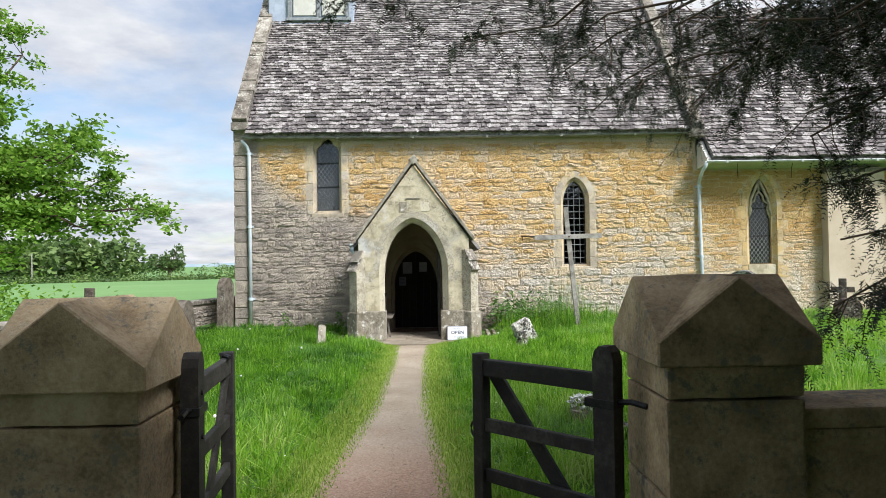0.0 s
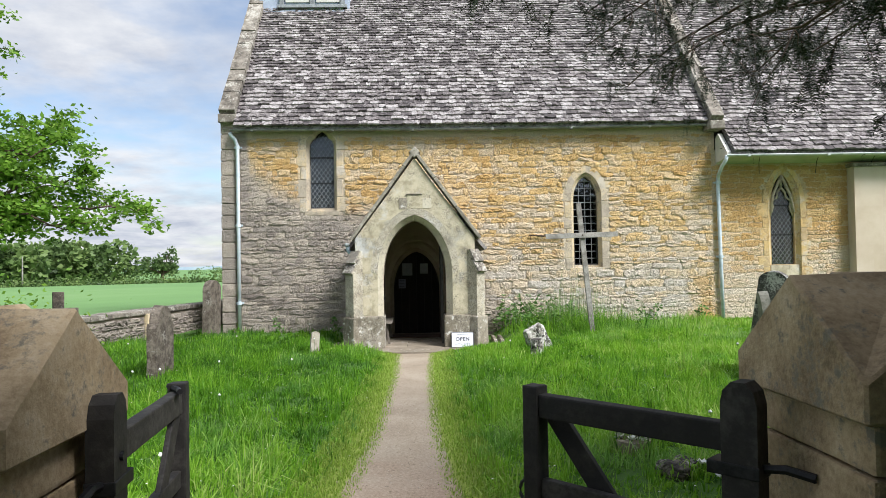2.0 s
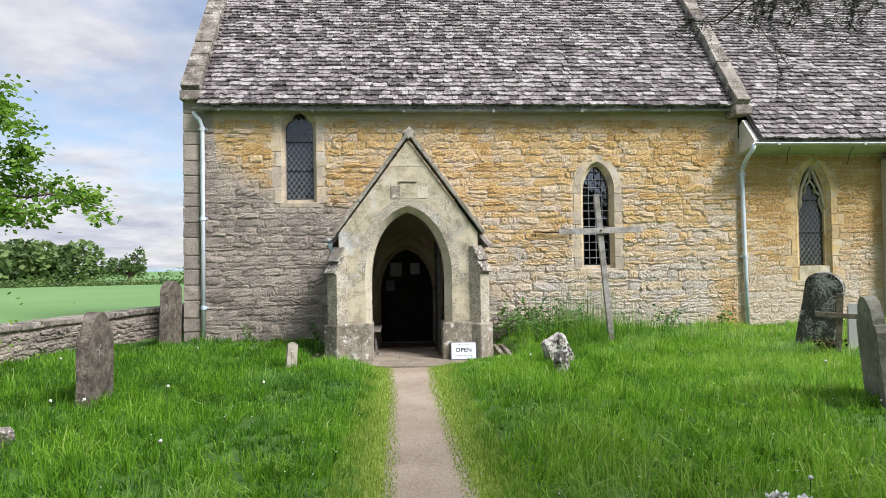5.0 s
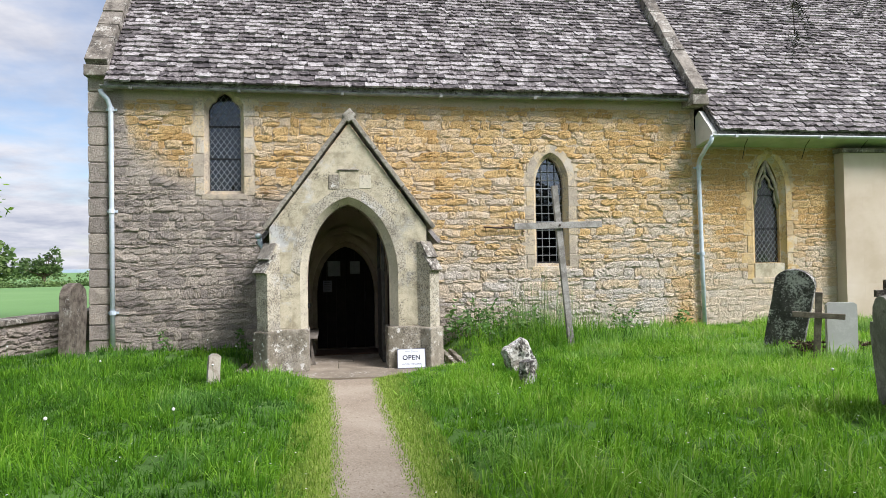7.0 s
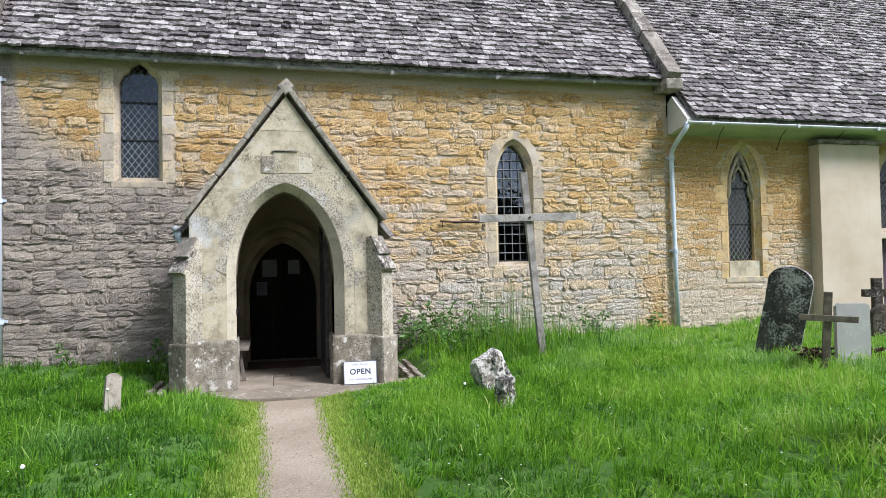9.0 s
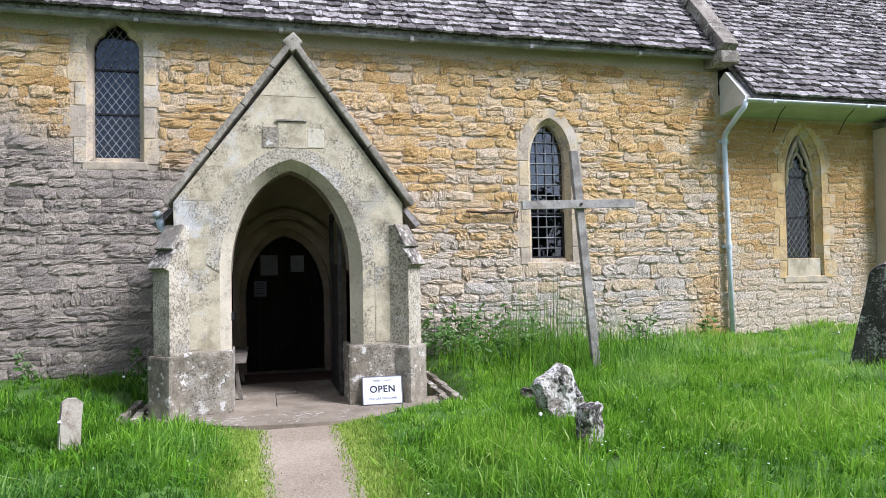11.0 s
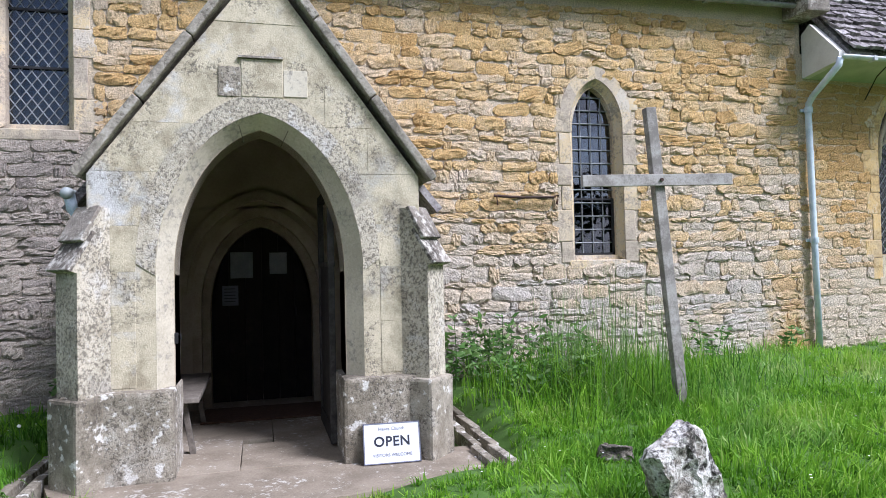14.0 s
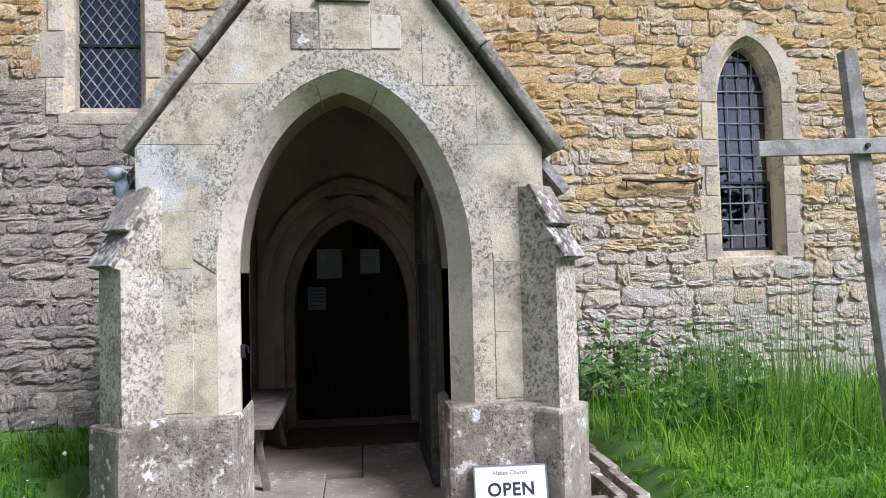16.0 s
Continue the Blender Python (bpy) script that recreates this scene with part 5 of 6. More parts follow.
def gate(at, turn, label, flip):
    g = thing("gate", label, "gate", at, "churchyard gates", turn=turn)
    L = 0.83

    def bar(name, x0, x1, y0, y1, z0, z1, m=None):
        return part(name, roughen(box(x0, x1, y0, y1, z0, z1, 0.007, m), 0.003, 12, 2, x0 + z0), GATEWOOD, g)
    hang = bmesh.new()
    add_prism(hang, [(-0.055, 0.12), (-0.055, 1.12), (-0.045, 1.16), (-0.02, 1.185), (0.02, 1.185), (0.045, 1.16), (0.055, 1.12), (0.055, 0.12)], [], -0.04, 0.04)
    hs = part("hanging_stile", hang, GATEWOOD, g)
    ms = bar("meeting_stile", L - 0.07, L, -0.035, 0.035, 0.12, 1.085)
    bar("rail", 0.055, L - 0.07, -0.025, 0.025, 0.965, 1.055)
    bar("rail", 0.055, L - 0.07, -0.018, 0.018, 0.665, 0.735)
    bar("rail", 0.055, L - 0.07, -0.018, 0.018, 0.395, 0.465)
    bar("rail", 0.055, L - 0.07, -0.018, 0.018, 0.16, 0.24)
    a, b = Vector((0.08, 0, 0.18)), Vector((L - 0.09, 0, 0.98))
    d = b - a
    part("brace", box(0, d.length, -0.035, -0.012, -0.042, 0.042, 0.005, Matrix.Translation(a) @ pose(0, -0.02 * flip, 0, 0, -math.degrees(math.atan2(d.z, d.x)), 0)), GATEWOOD, g)
    part("hinge", tube([(-0.05, 0, 0.93), (-0.12, 0.0, 0.94), (-0.2, 0.0, 0.93)], 0.014, 6), BLACKIRON, hs)
    part("hinge_strap", box(-0.06, 0.1, -0.045, 0.045, 0.9, 0.94, 0.004), BLACKIRON, hs)
    part("hinge", tube([(-0.05, 0, 0.33), (-0.2, 0.0, 0.33)], 0.014, 6), BLACKIRON, hs)
    for z in (1.0, 0.8):
        part("bolt", tube([(0.0, -0.05, z), (0.0, -0.036, z)], 0.014, 8), BLACKIRON, hs)
    part("latch_ring", tube([(L + 0.01 + 0.045 * math.sin(q), -0.01, 0.66 + 0.05 * math.cos(q)) for q in np.linspace(0, 6.0, 14)], 0.007, 6), BLACKIRON, ms)
    return g


gate((0.555, 4.78, 0.075), 180 - 47, "black weathered oak gate leaf standing half open", 1)
lg = gate((-1.355, 4.78, 0.08), 95, "black weathered oak gate leaf swung fully open", -1)
part("broken_strap", tube([(0.62, -0.05, 1.075), (0.72, -0.02, 1.065), (0.8, 0.04, 1.07)], 0.012, 6), BLACKIRON, lg)

# churchyard walls beside the piers
for x0, x1, y, name in ((1.235, 9.5, 4.67, "wall_roadside_east"), (-10.5, -2.01, 4.67, "wall_roadside_west")):
    w = thing(name, "low dark sandstone churchyard wall with flat copings", "wall", kind="structure")
    part("core", box(x0, x1, y - 0.15, y + 0.15, -0.1, 0.93), PIER, w)
    x = x0
    k = 0
    while x < x1:
        part("coping_stone", roughen(box(x + 0.004, min(x + 0.8, x1) - 0.004, y - 0.2, y + 0.2, 0.93, 1.02, 0.015), 0.006, 5, 1, x), PIER, w)
        for j, z in enumerate(np.arange(0.0, 0.9, 0.31)):
            part("block", roughen(box(x + 0.005 - 0.0, min(x + 0.8, x1) - 0.005, y - 0.175, y - 0.14, z + 0.004, z + 0.306, 0.012), 0.006, 5, 1, x + z), PIER, w)
        x += 0.8
        if x > x0 + 3.2:
            part("coping_stone", box(x + 0.004, x1, y - 0.2, y + 0.2, 0.93, 1.02, 0.015), PIER, w)
            break

# ---- gravestones ----


def headstone(name, w, h, t, top, mat, label, at, turn, lean=(0, 0), cat="headstone", rough=0.012):
    """A slab with its broad face along local x. top: round, shoulder, flat."""
    g = float(ground_z(at[0], at[1]))
    hw = w / 2
    if top == "round":
        pts = [(-hw, -0.2), (-hw, h - hw * 0.75)] + [(-hw * math.cos(a), h - hw * 0.75 + hw * 0.75 * math.sin(a)) for a in np.linspace(0.25, math.pi - 0.25, 9)] + [(hw, h - hw * 0.75), (hw, -0.2)]
    elif top == "shoulder":
        s = hw * 0.72
        pts = [(-hw, -0.2), (-hw, h - 0.3), (-hw * 0.9, h - 0.24), (-s, h - 0.24)] + [(-s * math.cos(a), h - 0.24 + 0.24 * math.sin(a)) for a in np.linspace(0.2, math.pi - 0.2, 8)] + [(s, h - 0.24), (hw * 0.9, h - 0.24), (hw, h - 0.3), (hw, -0.2)]
    else:
        pts = [(-hw, -0.2), (-hw, h - 0.03), (-hw + 0.04, h), (hw - 0.04, h), (hw, h - 0.03), (hw, -0.2)]
    bm = prism(pts, [], -t / 2, t / 2)
    bmesh.ops.bevel(bm, geom=[e for e in bm.edges if len(e.link_faces) == 2 and e.calc_face_angle(0) > 1.0], offset=0.012, segments=2, affect="EDGES")
    bmesh.ops.subdivide_edges(bm, edges=[e for e in bm.edges if e.calc_length() > 0.14], cuts=3)
    bmesh.ops.triangulate(bm, faces=bm.faces[:])
    roughen(bm, rough, 7.0, 0, at[0])
    ob = part(name, bm, mat)
    ob.matrix_basis = pose(at[0], at[1], g, lean[0], lean[1], turn)
    return tagged(ob, label, cat)


headstone("headstone", 0.62, 0.99, 0.13, "shoulder", LICHEN, "tall grey lichened headstone with stepped shoulders", (-3.98, 12.1), 90, (0, 1))
headstone("headstone", 0.62, 1.22, 0.16, "round", LICHEN, "tall dark streaked headstone leaning by the church corner", (-5.1, 18.0), 84, (0, 3))
headstone("headstone", 0.54, 1.42 - float(ground_z(5.95, 15.1)), 0.13, "round", DARKSTONE, "black headstone spotted with white lichen, leaning", (5.88, 15.12), -46, (6, 12))
headstone("headstone", 0.36, 0.72, 0.08, "flat", WHITESTONE, "small pale square headstone", (5.66, 13.65), -20, (0, 0), rough=0.003)
headstone("headstone", 0.6, 1.0, 0.1, "shoulder", GREYSTONE, "grey-green weathered headstone leaning over", (3.63, 10.55), 70, (0, -2), rough=0.006).matrix_basis = pose(3.63, 10.55, float(ground_z(3.63, 10.55)), 0, 0, 0) @ pose(0, 0, 0, 0, -6, 0) @ pose(0, 0, 0, 0, 0, 70)
headstone("headstone", 0.52, 0.5, 0.14, "round", LICHEN, "low rounded mossy grey headstone", (8.6, 15.9), -18, (0, 0))
headstone("footstone", 0.14, 0.38, 0.09, "flat", MARKER, "short stubby stone marker in the grass", (-2.3, 14.55), 20, (0, 4), "marker stone")


def broken(name, size, at, turn, label, seed):
    bm = bmesh.new()
    bmesh.ops.create_icosphere(bm, subdivisions=4, radius=0.5)
    for v in bm.verts:
        n = v.co.normalized()
        k = 1.0 / max(abs(n.x), abs(n.y), abs(n.z)) ** 0.75
        v.co = Vector((n.x * size[0] * k * 0.5, n.y * size[1] * k * 0.5, n.z * size[2] * k * 0.5))
    k = min(size) / 0.17
    roughen(bm, 0.055 * k, 5.0, 0, seed)
    roughen(bm, 0.02 * k, 13.0, 0, seed)
    roughen(bm, 0.012, 37.0, 0, seed)
    ob = part(name, bm, BROKEN)
    g = float(ground_z(at[0], at[1]))
    ob.matrix_basis = pose(at[0], at[1], g + size[2] * 0.36, 0, turn[0], turn[1])
    return tagged(ob, label, "broken stone", "broken grave stones")


broken("broken_stone", (0.34, 0.17, 0.5), (1.5, 14.1), (-30, 14), "weathered broken gravestone white with lichen", 2.0)
broken("broken_stone", (0.14, 0.14, 0.36), (1.32, 13.2), (4, 30), "small broken gravestone stump white with lichen", 5.0)
broken("broken_stone", (0.2, 0.14, 0.15), (1.66, 15.1), (12, -25), "fallen fragment of gravestone lying in grass", 8.0)
broken("broken_stone", (0.22, 0.16, 0.2), (-3.96, 10.3), (20, 30), "small pale leaning stone in the grass", 11.0)
broken("broken_stone", (0.36, 0.2, 0.1), (1.25, 7.2), (3, 40), "low flat kerb stone lying in the grass", 14.0)


def cross(name, parts_, mat, at, turn, label, lean=(0, 0), cat="cross", group=""):
    g = float(ground_z(at[0], at[1]))
    c = thing(name, label, cat, (at[0], at[1], g), group)
    c.matrix_basis = pose(at[0], at[1], g, lean[0], lean[1], turn)
    for pn, b, bev in parts_:
        part(pn, roughen(box(*b, bev), 0.003, 9, 2, b[0]), mat, c)
    return c


big = cross("wooden_cross", [("upright", (-0.048, 0.048, -0.04, 0.04, -0.15, 2.62), 0.006), ("crossbeam", (-0.73, 0.7, -0.075, -0.035, 1.93, 2.03), 0.005)], GREYWOOD, (2.945, 16.25), -2, "tall silvered wooden cross leaning beside the church wall", (0, -5.1))
for ch in big.children:
    if ch.name.startswith("crossbeam"):
        ch.matrix_basis = pose(0, 0, 1.98) @ pose(0, 0, 0, 0, 4.0, 0) @ pose(0, 0, -1.98)
part("bolt", tube([(0, -0.09, 1.98), (0, -0.07, 1.98)], 0.016, 8), IRON, big)
cross("grave_cross", [("upright", (-0.042, 0.042, -0.03, 0.03, -0.1, 0.86), 0.004), ("crossbeam", (-0.3, 0.3, -0.055, -0.026, 0.53, 0.6), 0.004)], BROWNWOOD, (5.33, 13.7), -34, "small brown wooden grave cross", (2, 3))
cross("grave_cross", [("upright", (-0.08, 0.08, -0.06, 0.06, 0.28, 1.18), 0.012), ("crossbeam", (-0.28, 0.28, -0.055, 0.055, 0.77, 0.92), 0.012), ("plinth", (-0.17, 0.17, -0.15, 0.15, 0.145, 0.29), 0.015), ("base", (-0.24, 0.24, -0.22, 0.22, -0.1, 0.15), 0.015)], LICHEN, (-6.2, 13.75), 34, "grey stone grave cross on a stepped base")
cross("grave_cross", [("upright", (-0.07, 0.07, -0.05, 0.05, -0.1, 0.9), 0.012), ("crossbeam", (-0.22, 0.22, -0.05, 0.05, 0.6, 0.72), 0.012)], LICHEN, (8.66, 16.15), -18, "grey stone grave cross behind a headstone")


def flowers(name, at, n, spread, mat, label, h=0.12, size=0.03, seed=1):
    f = thing(name, label, "flowers", (at[0], at[1], float(ground_z(*at))))
    r = np.random.default_rng(seed)
    bm, st = bmesh.new(), bmesh.new()
    for _ in range(n):
        x, y, z = r.normal(0, spread), r.normal(0, spread), h * r.uniform(0.6, 1.5)
        for k in range(6):
            m4 = pose(x, y, z, 0, 0, k * 60 + r.uniform(0, 30)) @ pose(0, 0, 0, r.uniform(15, 50), 0, 0)
            vs = [bm.verts.new(m4 @ Vector(q)) for q in ((0, 0, 0), (-size * 0.35, size * 0.6, 0), (0, size, 0.006), (size * 0.35, size * 0.6, 0))]
            bm.faces.new(vs)
        tube([(x, y, 0), (x, y, z)], 0.003, 4, bm=st)
    tagged(part("petals", bm, mat, f), kind="stuff")
    tagged(part("stems", st, WEED, f), kind="stuff")
    return f


flowers("grave_flowers", (1.12, 7.75), 34, 0.075, PETAL, "white flowers in a low pot on a grave", 0.14, 0.05, 3)
flowers("grave_flowers", (1.5, 6.95), 22, 0.1, PETAL, "white flowers lying in the grass by the gate", 0.08, 0.045, 4)
flowers("yellow_flower", (2.42, 8.6), 4, 0.03, YELLOW, "bright yellow flower in the grass", 0.22, 0.07, 5)
flowers("grave_flowers", (5.3, 13.86), 40, 0.1, SOIL, "withered flower posy beside a grave cross", 0.12, 0.06, 6)
flowers("grave_flowers", (5.98, 13.8), 40, 0.1, SOIL, "withered flower posy beside a pale headstone", 0.12, 0.06, 7)
pot = part("flower_pot", tube([(0, 0, -0.03), (0, 0, 0.1)], 0.1, 12, 0.13), SLAB)
pot.matrix_basis = Matrix.Translation((1.12, 7.75, float(ground_z(1.12, 7.75))))
tagged(pot, "low stone flower pot on a grave", "flower pot")

# west churchyard wall
ang = math.degrees(math.atan2(0.185, 1.0))
westwall = thing("wall_churchyard_west", "low rubble churchyard wall with a mossy coping", "wall", (0, 0, 0), kind="structure")
# local x runs north along the wall, local -y faces the churchyard (west wall seen from the east)
westwall.matrix_basis = pose(wall_line(4.9), 4.9, 0.0, 0, 0, 90 - ang)
part("core", box(0, 20, 0.0, 0.4, -0.3, 0.66), MORTAR, westwall)
x = 0.0
rw = np.random.default_rng(9)
while x < 20:
    ln = rw.uniform(0.45, 0.8)
    part("coping_stone", roughen(box(x, x + ln - 0.01, -0.05, 0.46, 0.645, 0.74, 0.02), 0.014, 4, 1, x), COPING, westwall)
    x += ln
part("pilaster", box(12.9, 13.1, -0.1, 0.0, 0.0, 0.66, 0.02), DRESSED, westwall)

# ---- trees ----


def leaf_mesh(name, centres, size, mat, parent, r, flat=0.5, tintbase=None, long=1.6):
    """Small folded leaves at the given points."""
    n = len(centres)
    d = r.normal(size=(n, 3))
    d[:, 2] *= flat
    d /= np.linalg.norm(d, axis=1)[:, None]
    e = np.cross(d, r.normal(size=(n, 3)))
    e /= np.linalg.norm(e, axis=1)[:, None]
    s = size * r.uniform(0.6, 1.3, n)[:, None]
    a = centres
    v = np.stack([a, a + d * s * 0.5 * long + e * s * 0.42, a + d * s * long, a + d * s * 0.5 * long - e * s * 0.42], 1).reshape(-1, 3)
    f = np.arange(4 * n).reshape(n, 4)
    t = r.random(n) if tintbase is None else np.clip(tintbase + r.normal(0, 0.15, n), 0, 1)
    return raw(name, v, f, mat, parent, attrs={"tint": np.repeat(t, 4)})


def branchy(r, start, end, n, wob):
    p = np.linspace(0, 1, n)[:, None]
    q = np.array(start) * (1 - p) + np.array(end) * p
    q[1:-1] += r.normal(0, wob, (n - 2, 3))
    return q


def broadleaf(name, base, tips, label, leaf_n, leaf_size, r, trunk_r=0.22, fork_h=2.2, clump=0.34, mat=OAKLEAF):
    t = thing(name, label, "tree", base)
    b = np.array(base)
    fork = np.array([0.1, 0.1, fork_h])
    bm = tube(branchy(r, (0, 0, -0.3), fork, 6, 0.04), trunk_r, 10, trunk_r * 0.6)
    centres = []
    for tip in tips:
        tip = np.array(tip) - b
        limb = branchy(r, fork * r.uniform(0.75, 1.15), tip, 9, 0.12)
        limb[:, 2] += np.sin(np.linspace(0, math.pi, 9)) * 0.35
        tube(limb, trunk_r * 0.3, 6, 0.012, bm=bm)
        for i in range(3, 9):
            for _ in range(4):
                end = limb[i] + r.normal(0, 0.4, 3) * (1.0, 1.0, 0.6)
                twig = branchy(r, limb[i], end, 4, 0.04)
                tube(twig, 0.012, 4, 0.004, bm=bm)
                for q in (twig[2], twig[3]):
                    k = max(2, int(leaf_n / (len(tips) * 48)))
                    centres.append(q + r.normal(0, clump * 0.42, (k, 3)) * (1, 1, 0.55))
        k = max(4, int(leaf_n / (len(tips) * 16)))
        centres.append(tip + r.normal(0, clump * 0.35, (k, 3)))
    part("trunk", bm, BARK, t, smooth=True)
    leaf_mesh("crown", np.vstack(centres), leaf_size, mat, t, r)
    return t


rt = np.random.default_rng(31)
tips = [(-6.45, 17.7, 2.9), (-7.5, 17.3, 3.7), (-8.1, 17.6, 4.5), (-8.6, 18.2, 4.9), (-7.6, 17.0, 2.6), (-8.6, 17.2, 3.6), (-9.2, 18.0, 4.3), (-9.9, 17.0, 5.4), (-9.0, 17.0, 2.6), (-10.2, 17.0, 6.4),
        (-10.0, 16.6, 4.0), (-10.2, 16.8, 2.8), (-10.2, 18.5, 7.4), (-10.8, 17.4, 8.2), (-12.0, 16.5, 6.0), (-12.5, 17.5, 4.0), (-11.2, 18.5, 9.0), (-9.6, 16.4, 1.9), (-10.3, 16.3, 1.4)]
broadleaf("field_tree", (-11.4, 17.2, 0.1), tips, "fresh green broadleaf tree with spreading leafy boughs", 30000, 0.085, rt, 0.24, 2.2)
bush = thing("hedge_bush", "leafy green bush behind the churchyard wall", "bush", (-9.0, 14.6, 0.2))
cb = rt.normal(0, 1, (5200, 3)) * (0.9, 0.8, 0.34) + (0, 0, 0.45)
leaf_mesh("foliage", cb, 0.06, OAKLEAF, bush, rt)
bm = bmesh.new()
for _ in range(14):
    e = rt.normal(0, 0.5, 3) * (1, 1, 0.4) + (0, 0, 0.7)
    tube([(0, 0, -0.2), tuple(e * 0.5), tuple(e)], 0.014, 5, 0.004, bm=bm)
part("stems", bm, BARK, bush)


# yew: trunk outside the gate, boughs reaching over the path
def yew_sprays(anchors, r, droop):
    """Needled sprays: each a hanging shoot with two rows of needles."""
    V, F, T = [], [], []
    base = 0
    for a, d, ln, tint in anchors:
        n = int(ln / 0.0125)
        s = np.linspace(0, 1, n)
        axis_d = d / np.linalg.norm(d)
        line = a + s[:, None] * ln * axis_d + np.stack([np.zeros(n), np.zeros(n), -droop * ln * s ** 2], -1)
        side = np.cross(axis_d, (0, 0, 1.0)) + r.normal(0, 0.3, 3)
        side /= np.linalg.norm(side) + 1e-6
        for sg in (-1, 1):
            nl = 0.028 * (1 - 0.5 * s)[:, None] * r.uniform(0.8, 1.25, (n, 1))
            dirn = side * sg * 0.9 + axis_d * 0.55 + r.normal(0, 0.22, (n, 3))
            p0 = line
            p2 = line + dirn * nl
            wv = axis_d * 0.0046
            v = np.stack([p0 - wv, p0 + wv, p2 + wv * 0.3, p2 - wv * 0.3], 1).reshape(-1, 3)
            V.append(v)
            F.append(np.arange(4 * n).reshape(n, 4) + base)
            T.append(np.full(4 * n, tint))
            base += 4 * n
    return np.vstack(V), np.vstack(F), np.concatenate(T)


yew = thing("yew_tree", "old dark yew tree with drooping needled boughs over the gate", "tree", (4.9, 1.2, 0.2))
ry = np.random.default_rng(17)
yb = np.array((4.9, 1.2, 0.2))
bm = tube(branchy(ry, (0, 0, -0.3), (0.1, 0, 3.2), 7, 0.06), 0.5, 12, 0.36)
boughs = [(2.25, 10.2, 3.75), (1.0, 8.3, 3.7), (0.2, 7.8, 3.7), (-0.9, 7.6, 3.95), (3.1, 9.8, 3.7), (4.1, 9.2, 3.5), (2.6, 7.2, 3.4), (1.5, 6.4, 3.3), (3.2, 6.4, 2.7), (-2.1, 5.4, 3.62),
          (2.0, 5.6, 2.9), (1.95, 5.5, 2.35), (2.05, 5.4, 1.75), (2.25, 5.8, 1.35), (1.75, 6.0, 3.2), (2.3, 5.2, 2.6), (2.35, 6.1, 2.1), (4.2, 7.8, 4.2), (1.9, 7.6, 3.9), (0.5, 6.6, 3.75), (5.0, 8.2, 3.2), (2.45, 6.3, 3.1), (2.2, 6.1, 3.45), (2.5, 6.5, 2.7),
          (1.7, 9.6, 3.4), (1.95, 8.5, 3.5), (2.35, 8.3, 3.15), (2.4, 7.5, 3.1), (1.27, 9.4, 3.78), (2.1, 6.7, 3.3), (2.05, 8.0, 3.35)]
anchors = []
for k, tip in enumerate(boughs):
    tip = np.array(tip) - yb
    limb = branchy(ry, (0.0, 0, 2.4 + ry.uniform(-0.8, 1.0)), tip, 10, 0.1)
    limb[:, 2] += np.sin(np.linspace(0, math.pi, 10)) * 0.4
    tube(limb, 0.035, 6, 0.006, bm=bm)
    for _ in range(20 if k > 23 else 32):
        w = 1 - 0.72 * ry.random() ** 1.25
        i0 = min(8, int(w * 9))
        root = limb[i0] + (limb[i0 + 1] - limb[i0]) * (w * 9 - i0)
        e = root + ry.normal(0, 0.24, 3) + (0, 0, -0.15)
        twig = branchy(ry, root, e, 4, 0.02)
        tube(twig, 0.005, 4, 0.0025, bm=bm)
        for q in (twig[1], (twig[1] + twig[2]) / 2, twig[2], twig[3], twig[3]):
            for _ in range(4):
                dd = ry.normal(0, 0.7, 3) + (e - root) * 1.2 + (0, 0, -0.4)
                anchors.append((q + ry.normal(0, 0.02, 3), dd, ry.uniform(0.07, 0.19), ry.random()))
part("trunk", bm, BARK, yew, smooth=True)
v, f, tt = yew_sprays(anchors, ry, 0.5)
raw("needles", v, f, YEW, yew, attrs={"tint": tt})
# dense unseen crown above and behind the gate, added to shade the piers
shade_crown = np.column_stack([ry.uniform(-9.5, 4.5, 44000), ry.uniform(-5.5, 1.9, 44000), ry.random(44000)])
shade_crown[:, 2] = 3.15 + 0.25 * np.sin(shade_crown[:, 0] * 2.1) + shade_crown[:, 2] * (0.9 + np.clip(1.6 - shade_crown[:, 1], 0, 5) * 0.45)
# more leaves out of view, placed to block sun and low sky
shade_skirt = np.column_stack([ry.uniform(-7.5, 4.5, 34000), ry.uniform(-1.6, -0.3, 34000), ry.uniform(0.1, 3.6, 34000)])
over = np.column_stack([ry.uniform(-2.8, 7.5, 24000), ry.uniform(-1.0, 3.1, 24000), ry.uniform(3.05, 4.2, 24000)])
shade_skirt_east = np.column_stack([ry.uniform(3.2, 4.6, 17000), ry.uniform(-1.5, 4.0, 17000), ry.uniform(0.1, 3.6, 17000)])
shade_skirt[:, 1] += 0.4 * np.sin(shade_skirt[:, 0] * 0.9) + 0.3 * np.sin(shade_skirt[:, 0] * 2.3 + shade_skirt[:, 2]) - 0.05 * (shade_skirt[:, 0] - 1.5) ** 2 + ry.normal(0, 0.25, 34000)
shade_skirt = shade_skirt[shade_skirt[:, 2] > 0.1 + 0.09 * np.abs(shade_skirt[:, 0] - 1.0) + 0.25 * np.sin(shade_skirt[:, 0] * 1.7) + 0.3 * ry.random(34000)]
shade_skirt_east[:, 0] += 0.45 * np.sin(shade_skirt_east[:, 1] * 1.3 + 0.5) + 0.2 * np.sin(shade_skirt_east[:, 1] * 3.1 + shade_skirt_east[:, 2]) + ry.normal(0, 0.25, 17000)
shade_over_gate = np.column_stack([ry.uniform(-1.6, 0.9, 6000), ry.uniform(2.5, 3.6, 6000), ry.uniform(3.15, 3.9, 6000)])
